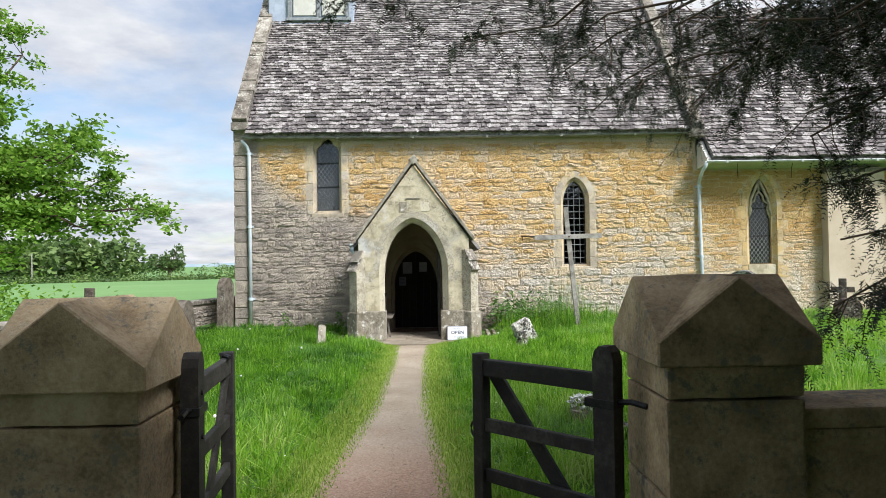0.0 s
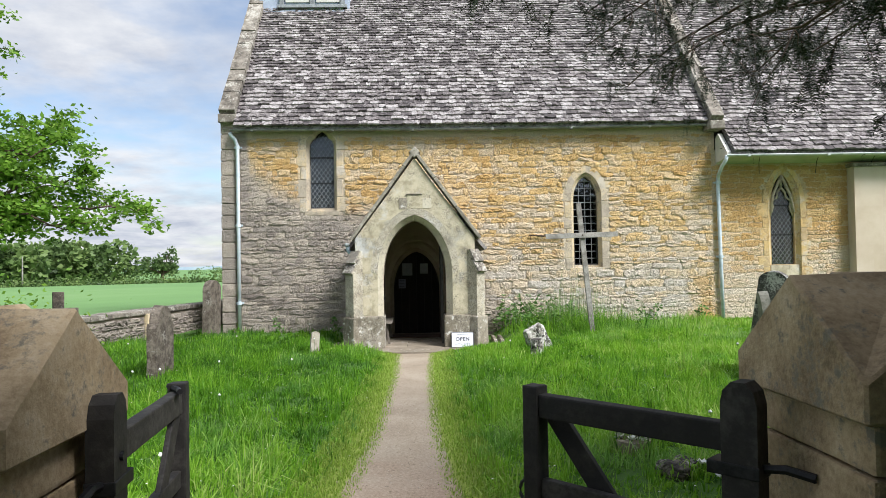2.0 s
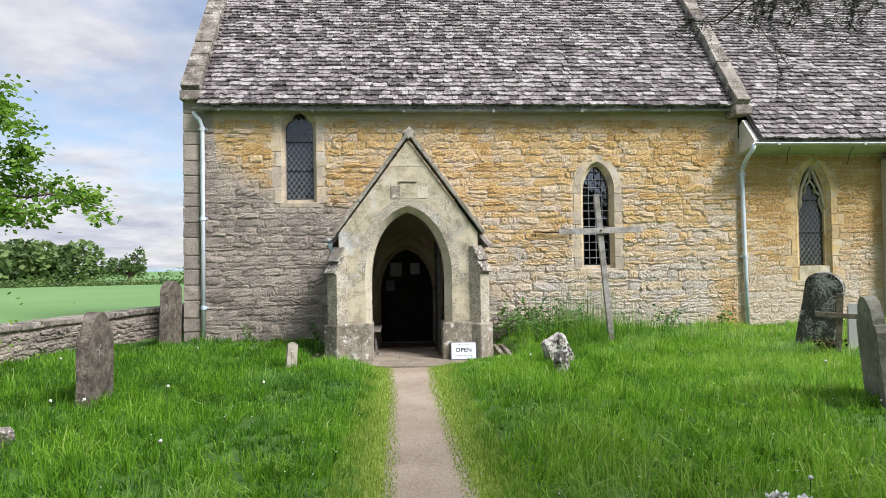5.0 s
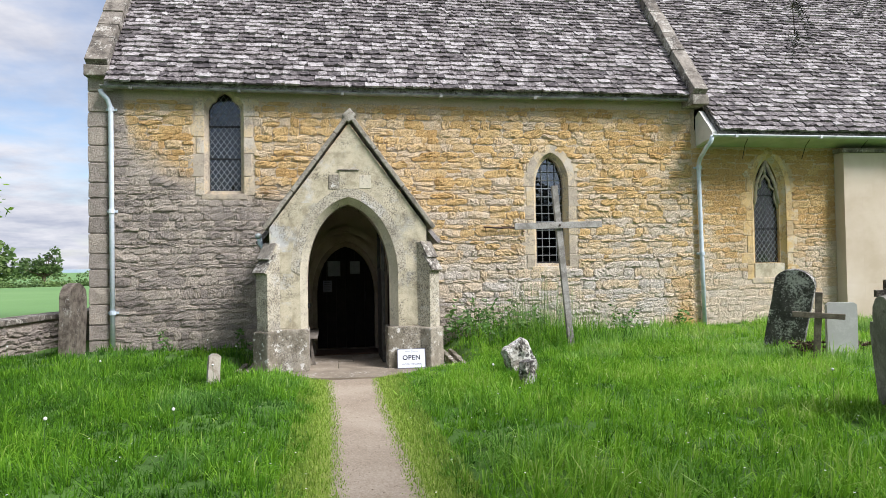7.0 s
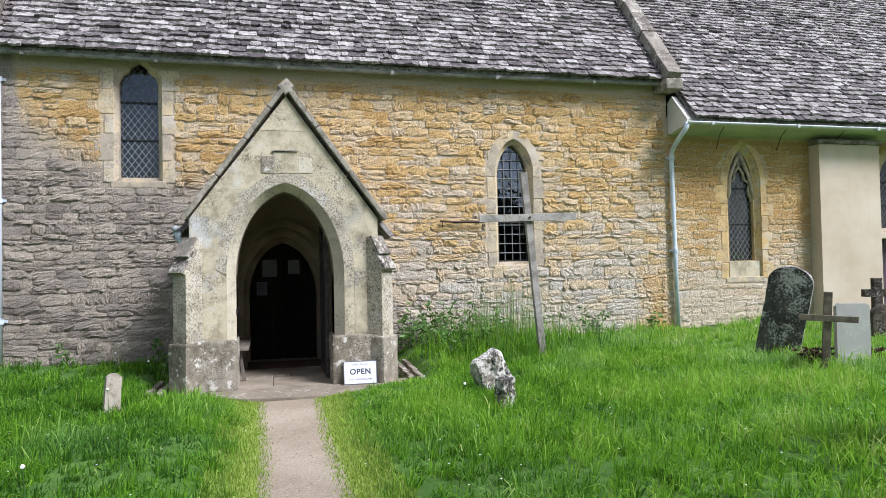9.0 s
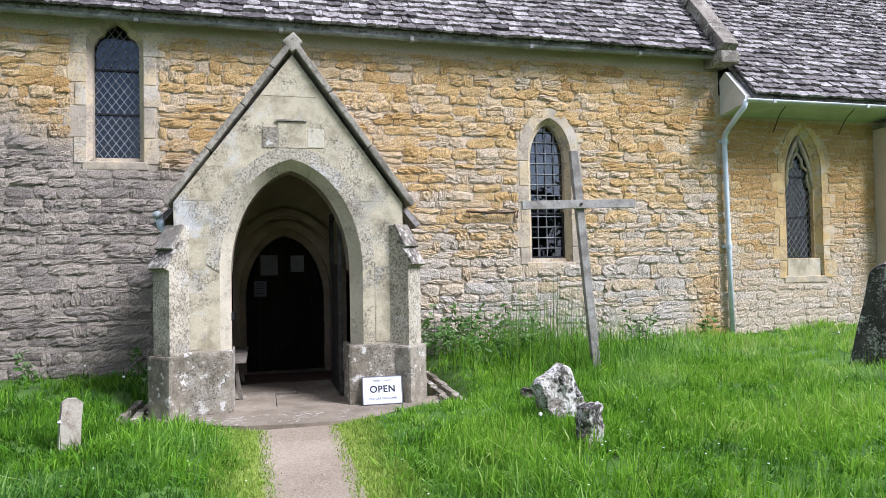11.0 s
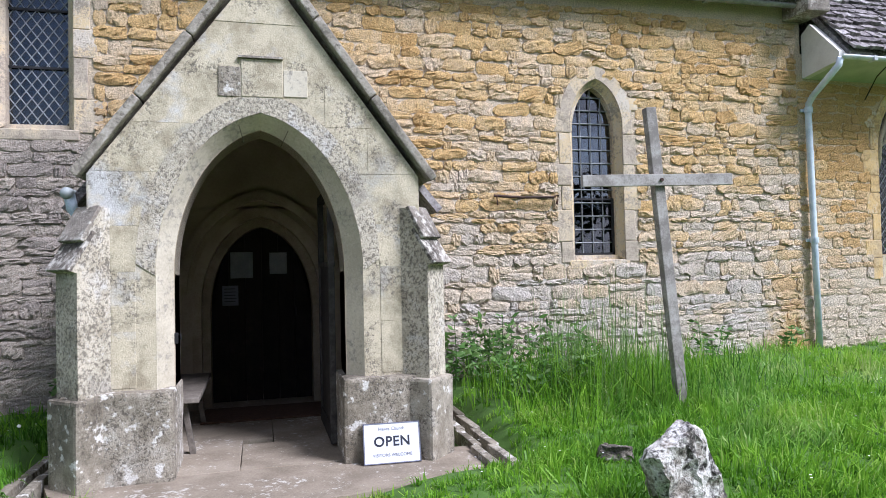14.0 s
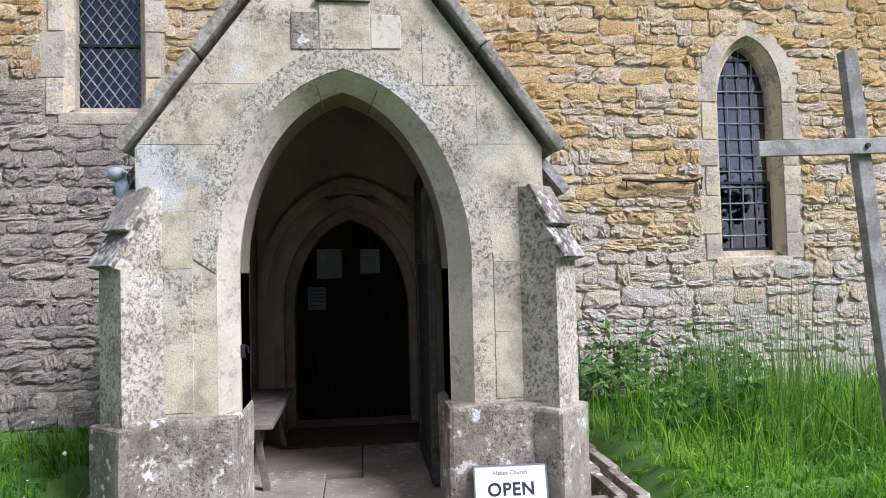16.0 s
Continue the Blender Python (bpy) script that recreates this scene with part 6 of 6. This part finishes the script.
crown = np.vstack([shade_crown, shade_skirt, shade_skirt_east, over, shade_over_gate])
leaf_mesh("crown", crown, 0.17, YEW, yew, ry, long=2.2)

# far hedges, wood and lone tree
rf = np.random.default_rng(44)


def foliage_mass(name, pts_fn, n, size, label, category):
    c = pts_fn(n)
    t = np.clip(0.35 + 0.3 * rf.normal(size=len(c)) * 0.5 + 0.25 * np.sin(c[:, 0] * 0.7 + c[:, 1] * 0.31), 0, 1)
    ob = leaf_mesh(name, c, size, WOODLEAF, None, rf, tintbase=t, long=1.2)
    return tagged(ob, label, category, kind="stuff")


def wood(n):
    u = rf.random(n)
    az = np.radians(-46 + 24.5 * u)      # from the view axis, to the west
    k = rf.integers(0, 60, n)
    cr = np.random.default_rng(3)
    caz, cd, ch = np.radians(-48 + 25.0 * cr.random(60)), 150 + cr.uniform(0, 30, 60), cr.uniform(6.4, 9.8, 60)
    d, az = cd[k], caz[k]
    rr = rf.normal(0, 1, (n, 3))
    rr /= np.linalg.norm(rr, axis=1)[:, None]
    rad = ch[k] * 0.42
    x, y = d * np.sin(az) + rr[:, 0] * rad * 1.25, d * np.cos(az) + rr[:, 1] * rad
    zg = ground_z(x, y)
    z = zg + ch[k] * 0.5 + rr[:, 2] * ch[k] * 0.5
    return np.stack([x, y, np.maximum(z, zg + 0.1)], -1)


foliage_mass("far_wood", wood, 30000, 1.0, "green woodland edge beyond the field", "woodland")


def hedge(n):
    az = np.radians(-48 + 34 * rf.random(n))
    d = 140 + rf.normal(0, 1.2, n)
    x, y = d * np.sin(az), d * np.cos(az)
    return np.stack([x, y, ground_z(x, y) + np.abs(rf.normal(0, 0.55, n))], -1)


foliage_mass("far_hedge", hedge, 7000, 0.4, "low green field hedge beyond the crop", "hedge")


def far_trees(n):
    cr = np.random.default_rng(8)
    az = np.radians(-50 + 75 * cr.random(70))
    cd = cr.uniform(420, 1300, 70)
    k = rf.integers(0, 70, n)
    hh = cr.uniform(4, 9, 70)[k]
    rr = rf.normal(0, 1, (n, 3))
    rr /= np.linalg.norm(rr, axis=1)[:, None]
    x, y = cd[k] * np.sin(az[k]) + rr[:, 0] * hh * 1.5, cd[k] * np.cos(az[k]) + rr[:, 1] * hh
    return np.stack([x, y, ground_z(x, y) + hh * 0.45 + rr[:, 2] * hh * 0.5], -1)


foliage_mass("far_trees", far_trees, 9000, 1.6, "scattered distant trees across the vale", "woodland")
lone = thing("lone_oak", "dark spreading oak at the end of the far wood", "tree", (-52.5, 141, float(ground_z(-52.5, 141))))
bm = tube([(0, 0, -0.5), (0.1, 0, 1.4), (0.2, 0, 2.6)], 0.4, 8, 0.25)
cl = []
for k in range(30):
    e = rf.normal(0, 1, 3) * (2.1, 1.4, 0.85) + (0.2, 0, 3.6)
    tube([(0.1, 0, 1.8), tuple(e * (0.6, 0.6, 0.85)), tuple(e)], 0.1, 5, 0.03, bm=bm)
    cl.append(e + rf.normal(0, 0.36, (60, 3)))
part("trunk", bm, BARK, lone)
leaf_mesh("crown", np.vstack(cl), 0.5, WOODLEAF, lone, rf, tintbase=np.full(1800, 0.12), long=1.2)
pole = part("utility_pole", tube([(0, 0, -1), (0, 0, 5.2)], 0.13, 8, 0.1), GREYWOOD)
pole.matrix_basis = Matrix.Translation((-69, 122, float(ground_z(-69, 122))))
tagged(pole, "slim grey utility pole standing in the field", "pole")

# distant hills, the haze put into their blue colour
hx = np.radians(np.linspace(-75, 75, 160))
hv, D = [], 4200.0
for a in hx:
    z = 6 + 9 * noise.noise(Vector((a * 6, 0.3, 0))) + 5 * noise.noise(Vector((a * 19, 4.3, 0)))
    hv += [(D * math.sin(a), D * math.cos(a), -60), (D * math.sin(a), D * math.cos(a), z), (D * 1.2 * math.sin(a), D * 1.2 * math.cos(a), -60)]
n = len(hx)
hf = [(3 * i + j, 3 * i + 3 + j, 3 * i + 4 + j, 3 * i + 1 + j) for i in range(n - 1) for j in (0, 1)]
HAZE_HILL = plain("distant hills with haze in colour", [(0.2, (0.2, 0.27, 0.33)), (0.5, (0.26, 0.33, 0.37)), (0.8, (0.3, 0.37, 0.36))], 0.004, 1.0, 0.0)
tagged(raw("backdrop_hills", hv, hf, HAZE_HILL, smooth=True), "low distant hills with haze in colour on the horizon", "hills", kind="structure")

# ---- grass ----


def blades(name, xy, height, width, mat, r, tint, lean=0.55, heading=None):
    n = len(xy)
    z = ground_z(xy[:, 0], xy[:, 1]) - 0.01
    base = np.column_stack([xy, z])
    a = r.uniform(0, 2 * math.pi, n)
    wd = np.column_stack([np.cos(a), np.sin(a), np.zeros(n)]) * (width * r.uniform(0.6, 1.3, n))[:, None]
    b = r.uniform(0, 2 * math.pi, n) if heading is None else heading + r.normal(0, 0.45, n)
    ln = height * r.uniform(0.55, 1.25, n)
    k = np.abs(r.normal(0, lean, n))
    out = np.column_stack([np.cos(b), np.sin(b), np.zeros(n)])
    mid = base + out * (ln * k * 0.22)[:, None] + np.column_stack([np.zeros(n), np.zeros(n), ln * 0.55])
    tip = base + out * (ln * np.clip(k, 0, 1.6) * 0.7)[:, None] + np.column_stack([np.zeros(n), np.zeros(n), ln * np.clip(1 - 0.4 * k * k, 0.3, 1)])
    v = np.stack([base - wd, base + wd, mid + wd * 0.75, mid - wd * 0.75, tip + wd * 0.08, tip - wd * 0.08], 1).reshape(-1, 3)
    i = np.arange(n)[:, None] * 6
    f = np.concatenate([i + (0, 1, 2, 3), i + (3, 2, 4, 5)], 1).reshape(-1, 4)
    return raw(name, v, f, mat, attrs={"tint": np.repeat(np.clip(tint, 0, 1), 6)})


rg = np.random.default_rng(77)


def lawn_points(n, x0, x1, y0, y1):
    p = np.column_stack([rg.uniform(x0, x1, n), rg.uniform(y0, y1, n)])
    off = np.abs(p[:, 0] - PATH_X) - path_half(p[:, 1])
    ok = (p[:, 1] < WY - 0.05) & (p[:, 0] > wall_line(p[:, 1]) + 0.0)
    ok &= ~((p[:, 0] > -2.2) & (p[:, 0] < 1.25) & (p[:, 1] > 15.62)) & ~((p[:, 0] > -1.35) & (p[:, 0] < 0.55) & (p[:, 1] > 15.2))
    ok &= ~((np.abs(p[:, 1] - 4.67) < 0.32) & ((p[:, 0] > 0.55) | (p[:, 0] < -1.45)))
    ok &= ~((p[:, 0] > 9.6) & (p[:, 0] < 11.15) & (p[:, 1] > 18.25))
    return p, off, ok


def wave(p, s, ph):
    return np.array([noise.noise(Vector((x * s, y * s, ph))) for x, y in p])


for nm, cnt, per, box_ in (("grass_near", 16500, 13, (-6.5, 5.5, 5.0, 16.5)), ("grass_far", 5600, 12, (-8.0, 12.5, 12.0, 18.6)), ("grass_gate", 1500, 10, (-6.0, 5.0, 3.0, 6.5)), ("grass_side", 1500, 11, (4.2, 12.0, 4.0, 13.5))):
    c, off, ok = lawn_points(cnt, *box_)
    ok &= off > 0.21 + rg.uniform(0, 0.16, cnt)
    inset = np.minimum(np.minimum(c[:, 0] - box_[0], box_[1] - c[:, 0]), c[:, 1] - box_[2])
    ok &= inset > 1.3 * rg.random(cnt)
    c, off = c[ok], off[ok]
    w1, w2 = wave(c, 0.8, 3.0), wave(c, 2.3, 9.0)
    h = np.clip(0.145 + 0.12 * w1 + 0.09 * w2, 0.065, 0.34) * np.clip(0.4 + off * 0.9, 0.4, 1.0) * rg.uniform(0.65, 1.35, len(c))
    h *= 1.0 - 0.45 * ((c[:, 0] > 0.9) & (c[:, 0] < 2.3) & (c[:, 1] > 15.6))
    h *= 1.0 - 0.55 * ((np.abs(c[:, 0] - 0.4) < 0.7) & (c[:, 1] > 14.2))
    # tint lifted towards the gate to make up for light lost under the yew
    tint = 0.4 + 0.042 * np.clip(c[:, 0], -5, 6) + 0.24 * np.clip((9.5 - c[:, 1]) / 3.0, 0, 1) + 0.3 * w2 + 0.4 * w1 + rg.normal(0, 0.13, len(c))
    wind = wave(c, 0.9, 31.0) * 7.0
    p, h, tint, wind = (np.repeat(q, per, 0) for q in (c, h, tint, wind))
    da, dr = rg.uniform(0, 2 * math.pi, len(p)), np.abs(rg.normal(0, 0.032, len(p)))
    p = p + np.column_stack([np.cos(da), np.sin(da)]) * dr[:, None] * (1.0 if nm == "grass_near" else 1.5)
    keep = p[:, 1] < WY - 0.04
    heading = np.arctan2(np.sin(da) + 0.8 * np.sin(wind), np.cos(da) + 0.8 * np.cos(wind))
    tint = tint + rg.normal(0, 0.14, len(p))
    tint = np.where(rg.random(len(p)) < 0.012, 0.95, tint)
    tagged(blades(nm, p[keep], h[keep], 0.0052 if nm == "grass_near" else 0.0068, GRASS, rg, tint[keep], 1.25, heading[keep]), "long lush green churchyard grass in tussocks", "grass", kind="stuff")
p, off, ok = lawn_points(130000, -1.7, 0.6, 3.0, 15.6)
ok &= (off > -0.03 + rg.normal(0, 0.025, len(p))) & (off < 0.4)
p, off = p[ok], off[ok]
tagged(blades("verge_grass", p, np.clip(0.03 + off * 0.13, 0.02, 0.09), 0.0042, VERGE, rg, 0.45 + rg.normal(0, 0.22, len(p)), 0.8), "short trodden yellow-green grass beside the path", "grass", kind="stuff")
# tall grass and weeds against the wall
p = np.column_stack([rg.normal(2.85, 0.7, 2600), rg.normal(17.1, 0.6, 2600)])
p = p[(p[:, 1] < WY - 0.06) & (p[:, 0] > 1.35) & (p[:, 1] > 15.9)]
tagged(blades("tall_grass", p, 0.28 + 0.3 * rg.random(len(p)), 0.0055, GRASS, rg, 0.35 + rg.normal(0, 0.25, len(p)), 0.8), "tall seeding grass round the foot of the wooden cross", "grass", kind="stuff")
p = np.column_stack([rg.uniform(2.2, 3.6, 260), rg.uniform(16.6, 18.3, 260)])
tagged(blades("grass_stalks", p, 0.85 + 0.3 * rg.random(len(p)), 0.0035, WEED, rg, 0.8 + rg.normal(0, 0.1, len(p)), 0.16), "tall brown grass stalks by the wall", "grass", kind="stuff")
def nettle(x, y, h, leaves):
    w = thing("nettle", "tall leafy weed growing against the church wall", "weed", (x, y, float(ground_z(x, y))), "weeds by the wall")
    top = np.array((rg.normal(0, 0.08), rg.normal(0, 0.06), h))
    part("stem", tube([(0, 0, -0.02), tuple(top * 0.5 + (0.02, 0, 0)), tuple(top)], 0.006, 5, 0.003), WEED, w)
    q = rg.random(leaves)[:, None]
    spread = 0.025 + 0.06 * (1 - q)
    leaf_mesh("leaves", top * (0.12 + 0.88 * q) + rg.normal(0, 1, (leaves, 3)) * spread * (1, 1, 0.4), 0.05, WEED, w, rg, long=2.2)


for k in range(44):
    y = 16.7 + 1.75 * math.sqrt(rg.random())
    nettle(1.2 + rg.uniform(0, 1.9) + 0.2 * (18.4 - y), y, rg.uniform(0.22, 0.5) + 0.35 * (y > 17.7) * rg.random(), 36)
for x, y, h in ((4.6, 18.3, 0.5), (4.9, 18.4, 0.4), (6.0, 18.42, 0.35), (-2.4, 18.2, 0.35), (-3.6, 18.3, 0.4), (-2.15, 17.4, 0.4)):
    nettle(x, y, h, 40)

# dandelion clocks and daisies in the lawn
dand = []
for k in range(30):
    side = -1 if k % 4 else 1
    x, y = (rg.uniform(-6.6, -1.6), rg.uniform(6.5, 17.5)) if side < 0 else (rg.uniform(0.7, 7.5), rg.uniform(7.5, 17.5))
    if x < wall_line(y) + 0.3:
        continue
    dand.append((x, y))
first = None
for x, y in dand:
    z = float(ground_z(x, y))
    h = rg.uniform(0.22, 0.34)
    if first is None:
        first = thing("dandelion", "white dandelion clock on a thin stalk", "dandelion", (x, y, z), "dandelion clocks")
        bm = bmesh.new()
        bmesh.ops.create_icosphere(bm, subdivisions=2, radius=0.013, matrix=Matrix.Translation((0, 0, 0.28)))
        roughen(bm, 0.005, 90)
        part("head", bm, FLUFF, first)
        part("stalk", tube([(0, 0, -0.02), (0.01, 0, 0.14), (0, 0, 0.27)], 0.003, 4), WEED, first)
    else:
        copy_thing(first, pose(x, y, z + h - 0.28, 0, 0, rg.uniform(0, 360)))
p, off, ok = lawn_points(500, -6, 6, 6, 17.5)
p = p[ok & (off > 0.05)]
bm = bmesh.new()
for x, y in p:
    z = float(ground_z(x, y)) + rg.uniform(0.08, 0.2)
    c = Vector((x, y, z))
    vs = [bm.verts.new(c + Vector((0.007 * math.cos(q), 0.007 * math.sin(q), 0.004 * math.sin(3 * q)))) for q in np.linspace(0, 2 * math.pi, 7)[:-1]]
    bm.faces.new(vs)
tagged(part("daisies", bm, PETAL), "tiny white daisies scattered through the lawn", "flowers", kind="stuff")

# loose grit on the path
pn = 2600
py_ = rg.uniform(3.0, 15.2, pn)
px_ = PATH_X + rg.normal(0, 0.5, pn) * path_half(py_) * 1.35
pz_ = ground_z(px_, py_)
oct_v = np.array([(1, 0, 0), (0, 1, 0), (-1, 0, 0), (0, -1, 0), (0, 0, 0.8), (0, 0, -0.4)])
oct_f = np.array([(0, 1, 4), (1, 2, 4), (2, 3, 4), (3, 0, 4), (1, 0, 5), (2, 1, 5), (3, 2, 5), (0, 3, 5)])
ps = np.abs(rg.normal(0.003, 0.002, pn)) + 0.0015
pv = oct_v[None] * ps[:, None, None] * rg.uniform(0.6, 1.3, (pn, 1, 3)) + np.stack([px_, py_, pz_ + 0.001], -1)[:, None]
pf = oct_f[None] + np.arange(pn)[:, None, None] * 6
GRIT = plain("path grit", [(0.2, (0.27, 0.21, 0.15)), (0.5, (0.37, 0.305, 0.23)), (0.85, (0.48, 0.41, 0.33))], 8.0, 0.9, 0.0, source="island", vary=0.8)
tagged(raw("path_grit", pv.reshape(-1, 3), pf.reshape(-1, 3), GRIT), "loose grit and small stones on the path", "gravel", kind="stuff")

# ---- rubble facing, slates: the pieces of walls and roofs ----


def blocked_nave(za, zb):
    zm = (za + zb) / 2
    out = []
    for loop, d, zlo in ((win1, 0.25, 2.78), (win2, 0.25, 1.36), (win3, 0.24, 1.03), (win4, 0.25, 1.98)):
        xs, zs = [q[0] for q in loop], [q[1] for q in loop]
        top = max(zs) + (0.16 if loop is not win1 else 0.2)
        if zlo < zm < top:
            head = max(0.0, (zm - (top - 0.5)) / 0.5) if loop is not win1 else 0.0
            k = math.sqrt(max(0.0, 1 - head ** 1.6))
            xm, hw = (min(xs) + max(xs)) / 2, (max(xs) - min(xs)) / 2 + d
            hw = max(hw * k, 0.02) if head > 0 else hw
            out.append((xm - hw, xm + hw))
    if zm < 2.0:
        out.append((11.38, 12.32))
    if zm < 2.1:
        out.append((-1.76, 0.67))
    elif zm < 3.6:
        t = (zm - 2.1) / 1.6
        out.append((-1.76 + 1.1 * t, 0.67 - 1.1 * t))
    return out


stones = rubble(W0 + 0.38, 6.42, -0.1, 4.62, blocked_nave, WY, 0.021, seed=3)
make_pieces("stone", "stones", STONES, stones, lambda t: 0.75 < t.x < 4.6 and 0.2 < t.z < 3.0, STONE_OBJ, STONE_ISL, church, 300)
for x0, x1, seed in ((6.42, 9.66, 12), (11.1, 13.6, 13)):
    stones = rubble(x0, x1, -0.1, 3.84, blocked_nave, WY, 0.014, (0.075, 0.15), (0.16, 0.42), seed=seed)
    make_pieces("stone", "stones", STONES, stones, lambda t: False, STONE_OBJ, STONE_ISL, church)
stones = rubble(0.05, 19.9, -0.05, 0.64, lambda a, b: [(12.88, 13.12)], 0.0, 0.035, (0.07, 0.13), (0.16, 0.42), seed=15)
make_pieces("stone", "stones", STONES, stones, lambda t: 6.0 < t.x < 14.0, STONE_OBJ, STONE_ISL, westwall, 200)


def slate_shape(seed):
    r = np.random.default_rng(seed)
    n = 4
    x = np.linspace(-0.5, 0.5, n)
    low = np.stack([x, r.normal(0, 0.035, n), np.full(n, 0.0)], -1)
    low[0, 1] += 0.06 * r.random()
    low[-1, 1] += 0.06 * r.random()
    up = np.stack([x, np.ones(n), np.zeros(n)], -1)
    top_l, top_u = low + (0, 0, 1), up + (0, 0, 0.25)
    top_l[:, 2] += r.normal(0, 0.18, n)
    v = np.vstack([low, up, top_l, top_u])
    f = []
    for i in range(n - 1):
        f += [(2 * n + i, 2 * n + i + 1, 3 * n + i + 1, 3 * n + i), (i, 2 * n + i, 2 * n + i + 1, i + 1)[::-1]]
    f += [(0, 2 * n, 3 * n, n), (n - 1, 2 * n - 1, 4 * n - 1, 3 * n - 1)]
    return v, np.array(f)


SLATES = [slate_shape(200 + i) for i in range(12)]


def slates(x0, x1, ey, ez, ry_, rz_, seed, flare=0.0):
    r = np.random.default_rng(seed)
    d = Vector((0, ry_ - ey, rz_ - ez))
    tilt = math.degrees(math.atan2(d.z, d.y))
    out, s, row = [], -0.05, 0
    while s < d.length:
        g = 0.152 - 0.06 * s / d.length
        x = x0 + r.uniform(-0.15, 0)
        while x < x1:
            w = r.uniform(0.11, 0.3)
            a, b = max(x, x0), min(x + w, x1)
            if b - a > 0.03:
                m4 = pose(0, ey, ez, tilt, 0, 0) @ pose((a + b) / 2, s + r.normal(0, 0.006), 0.012 + 0.004 * math.sin(x * 1.3 + row), -5.0 + r.normal(0, 0.7), r.normal(0, 0.6), r.normal(0, 0.6))
                out.append((m4 @ Matrix.Diagonal((b - a - 0.006, g * 1.75, r.uniform(0.026, 0.05), 1)), int(r.integers(12))))
            x += w
        s += g
        row += 1
    return out


nave_slates = slates(W0 + 0.35, W1 - 0.25, EAVE_Y, EAVE_Z, RIDGE_Y, RIDGE_Z, 41)
make_pieces("slate", "slates", SLATES, nave_slates, lambda t: t.z < 5.6 and -1.0 < t.x < 6.3, SLATE_OBJ, SLATE_ISL, NAVE_ROOF, 300, smooth=False)
ch_slates = slates(W1 + 0.14, CE, CH_EAVE_Y, CH_EAVE_Z + 0.05, RIDGE_Y, CH_RIDGE_Z, 43)
make_pieces("slate", "slates", SLATES, ch_slates, lambda t: t.z < 5.0 and t.x < 10.5, SLATE_OBJ, SLATE_ISL, CHANCEL_ROOF, 200, smooth=False)
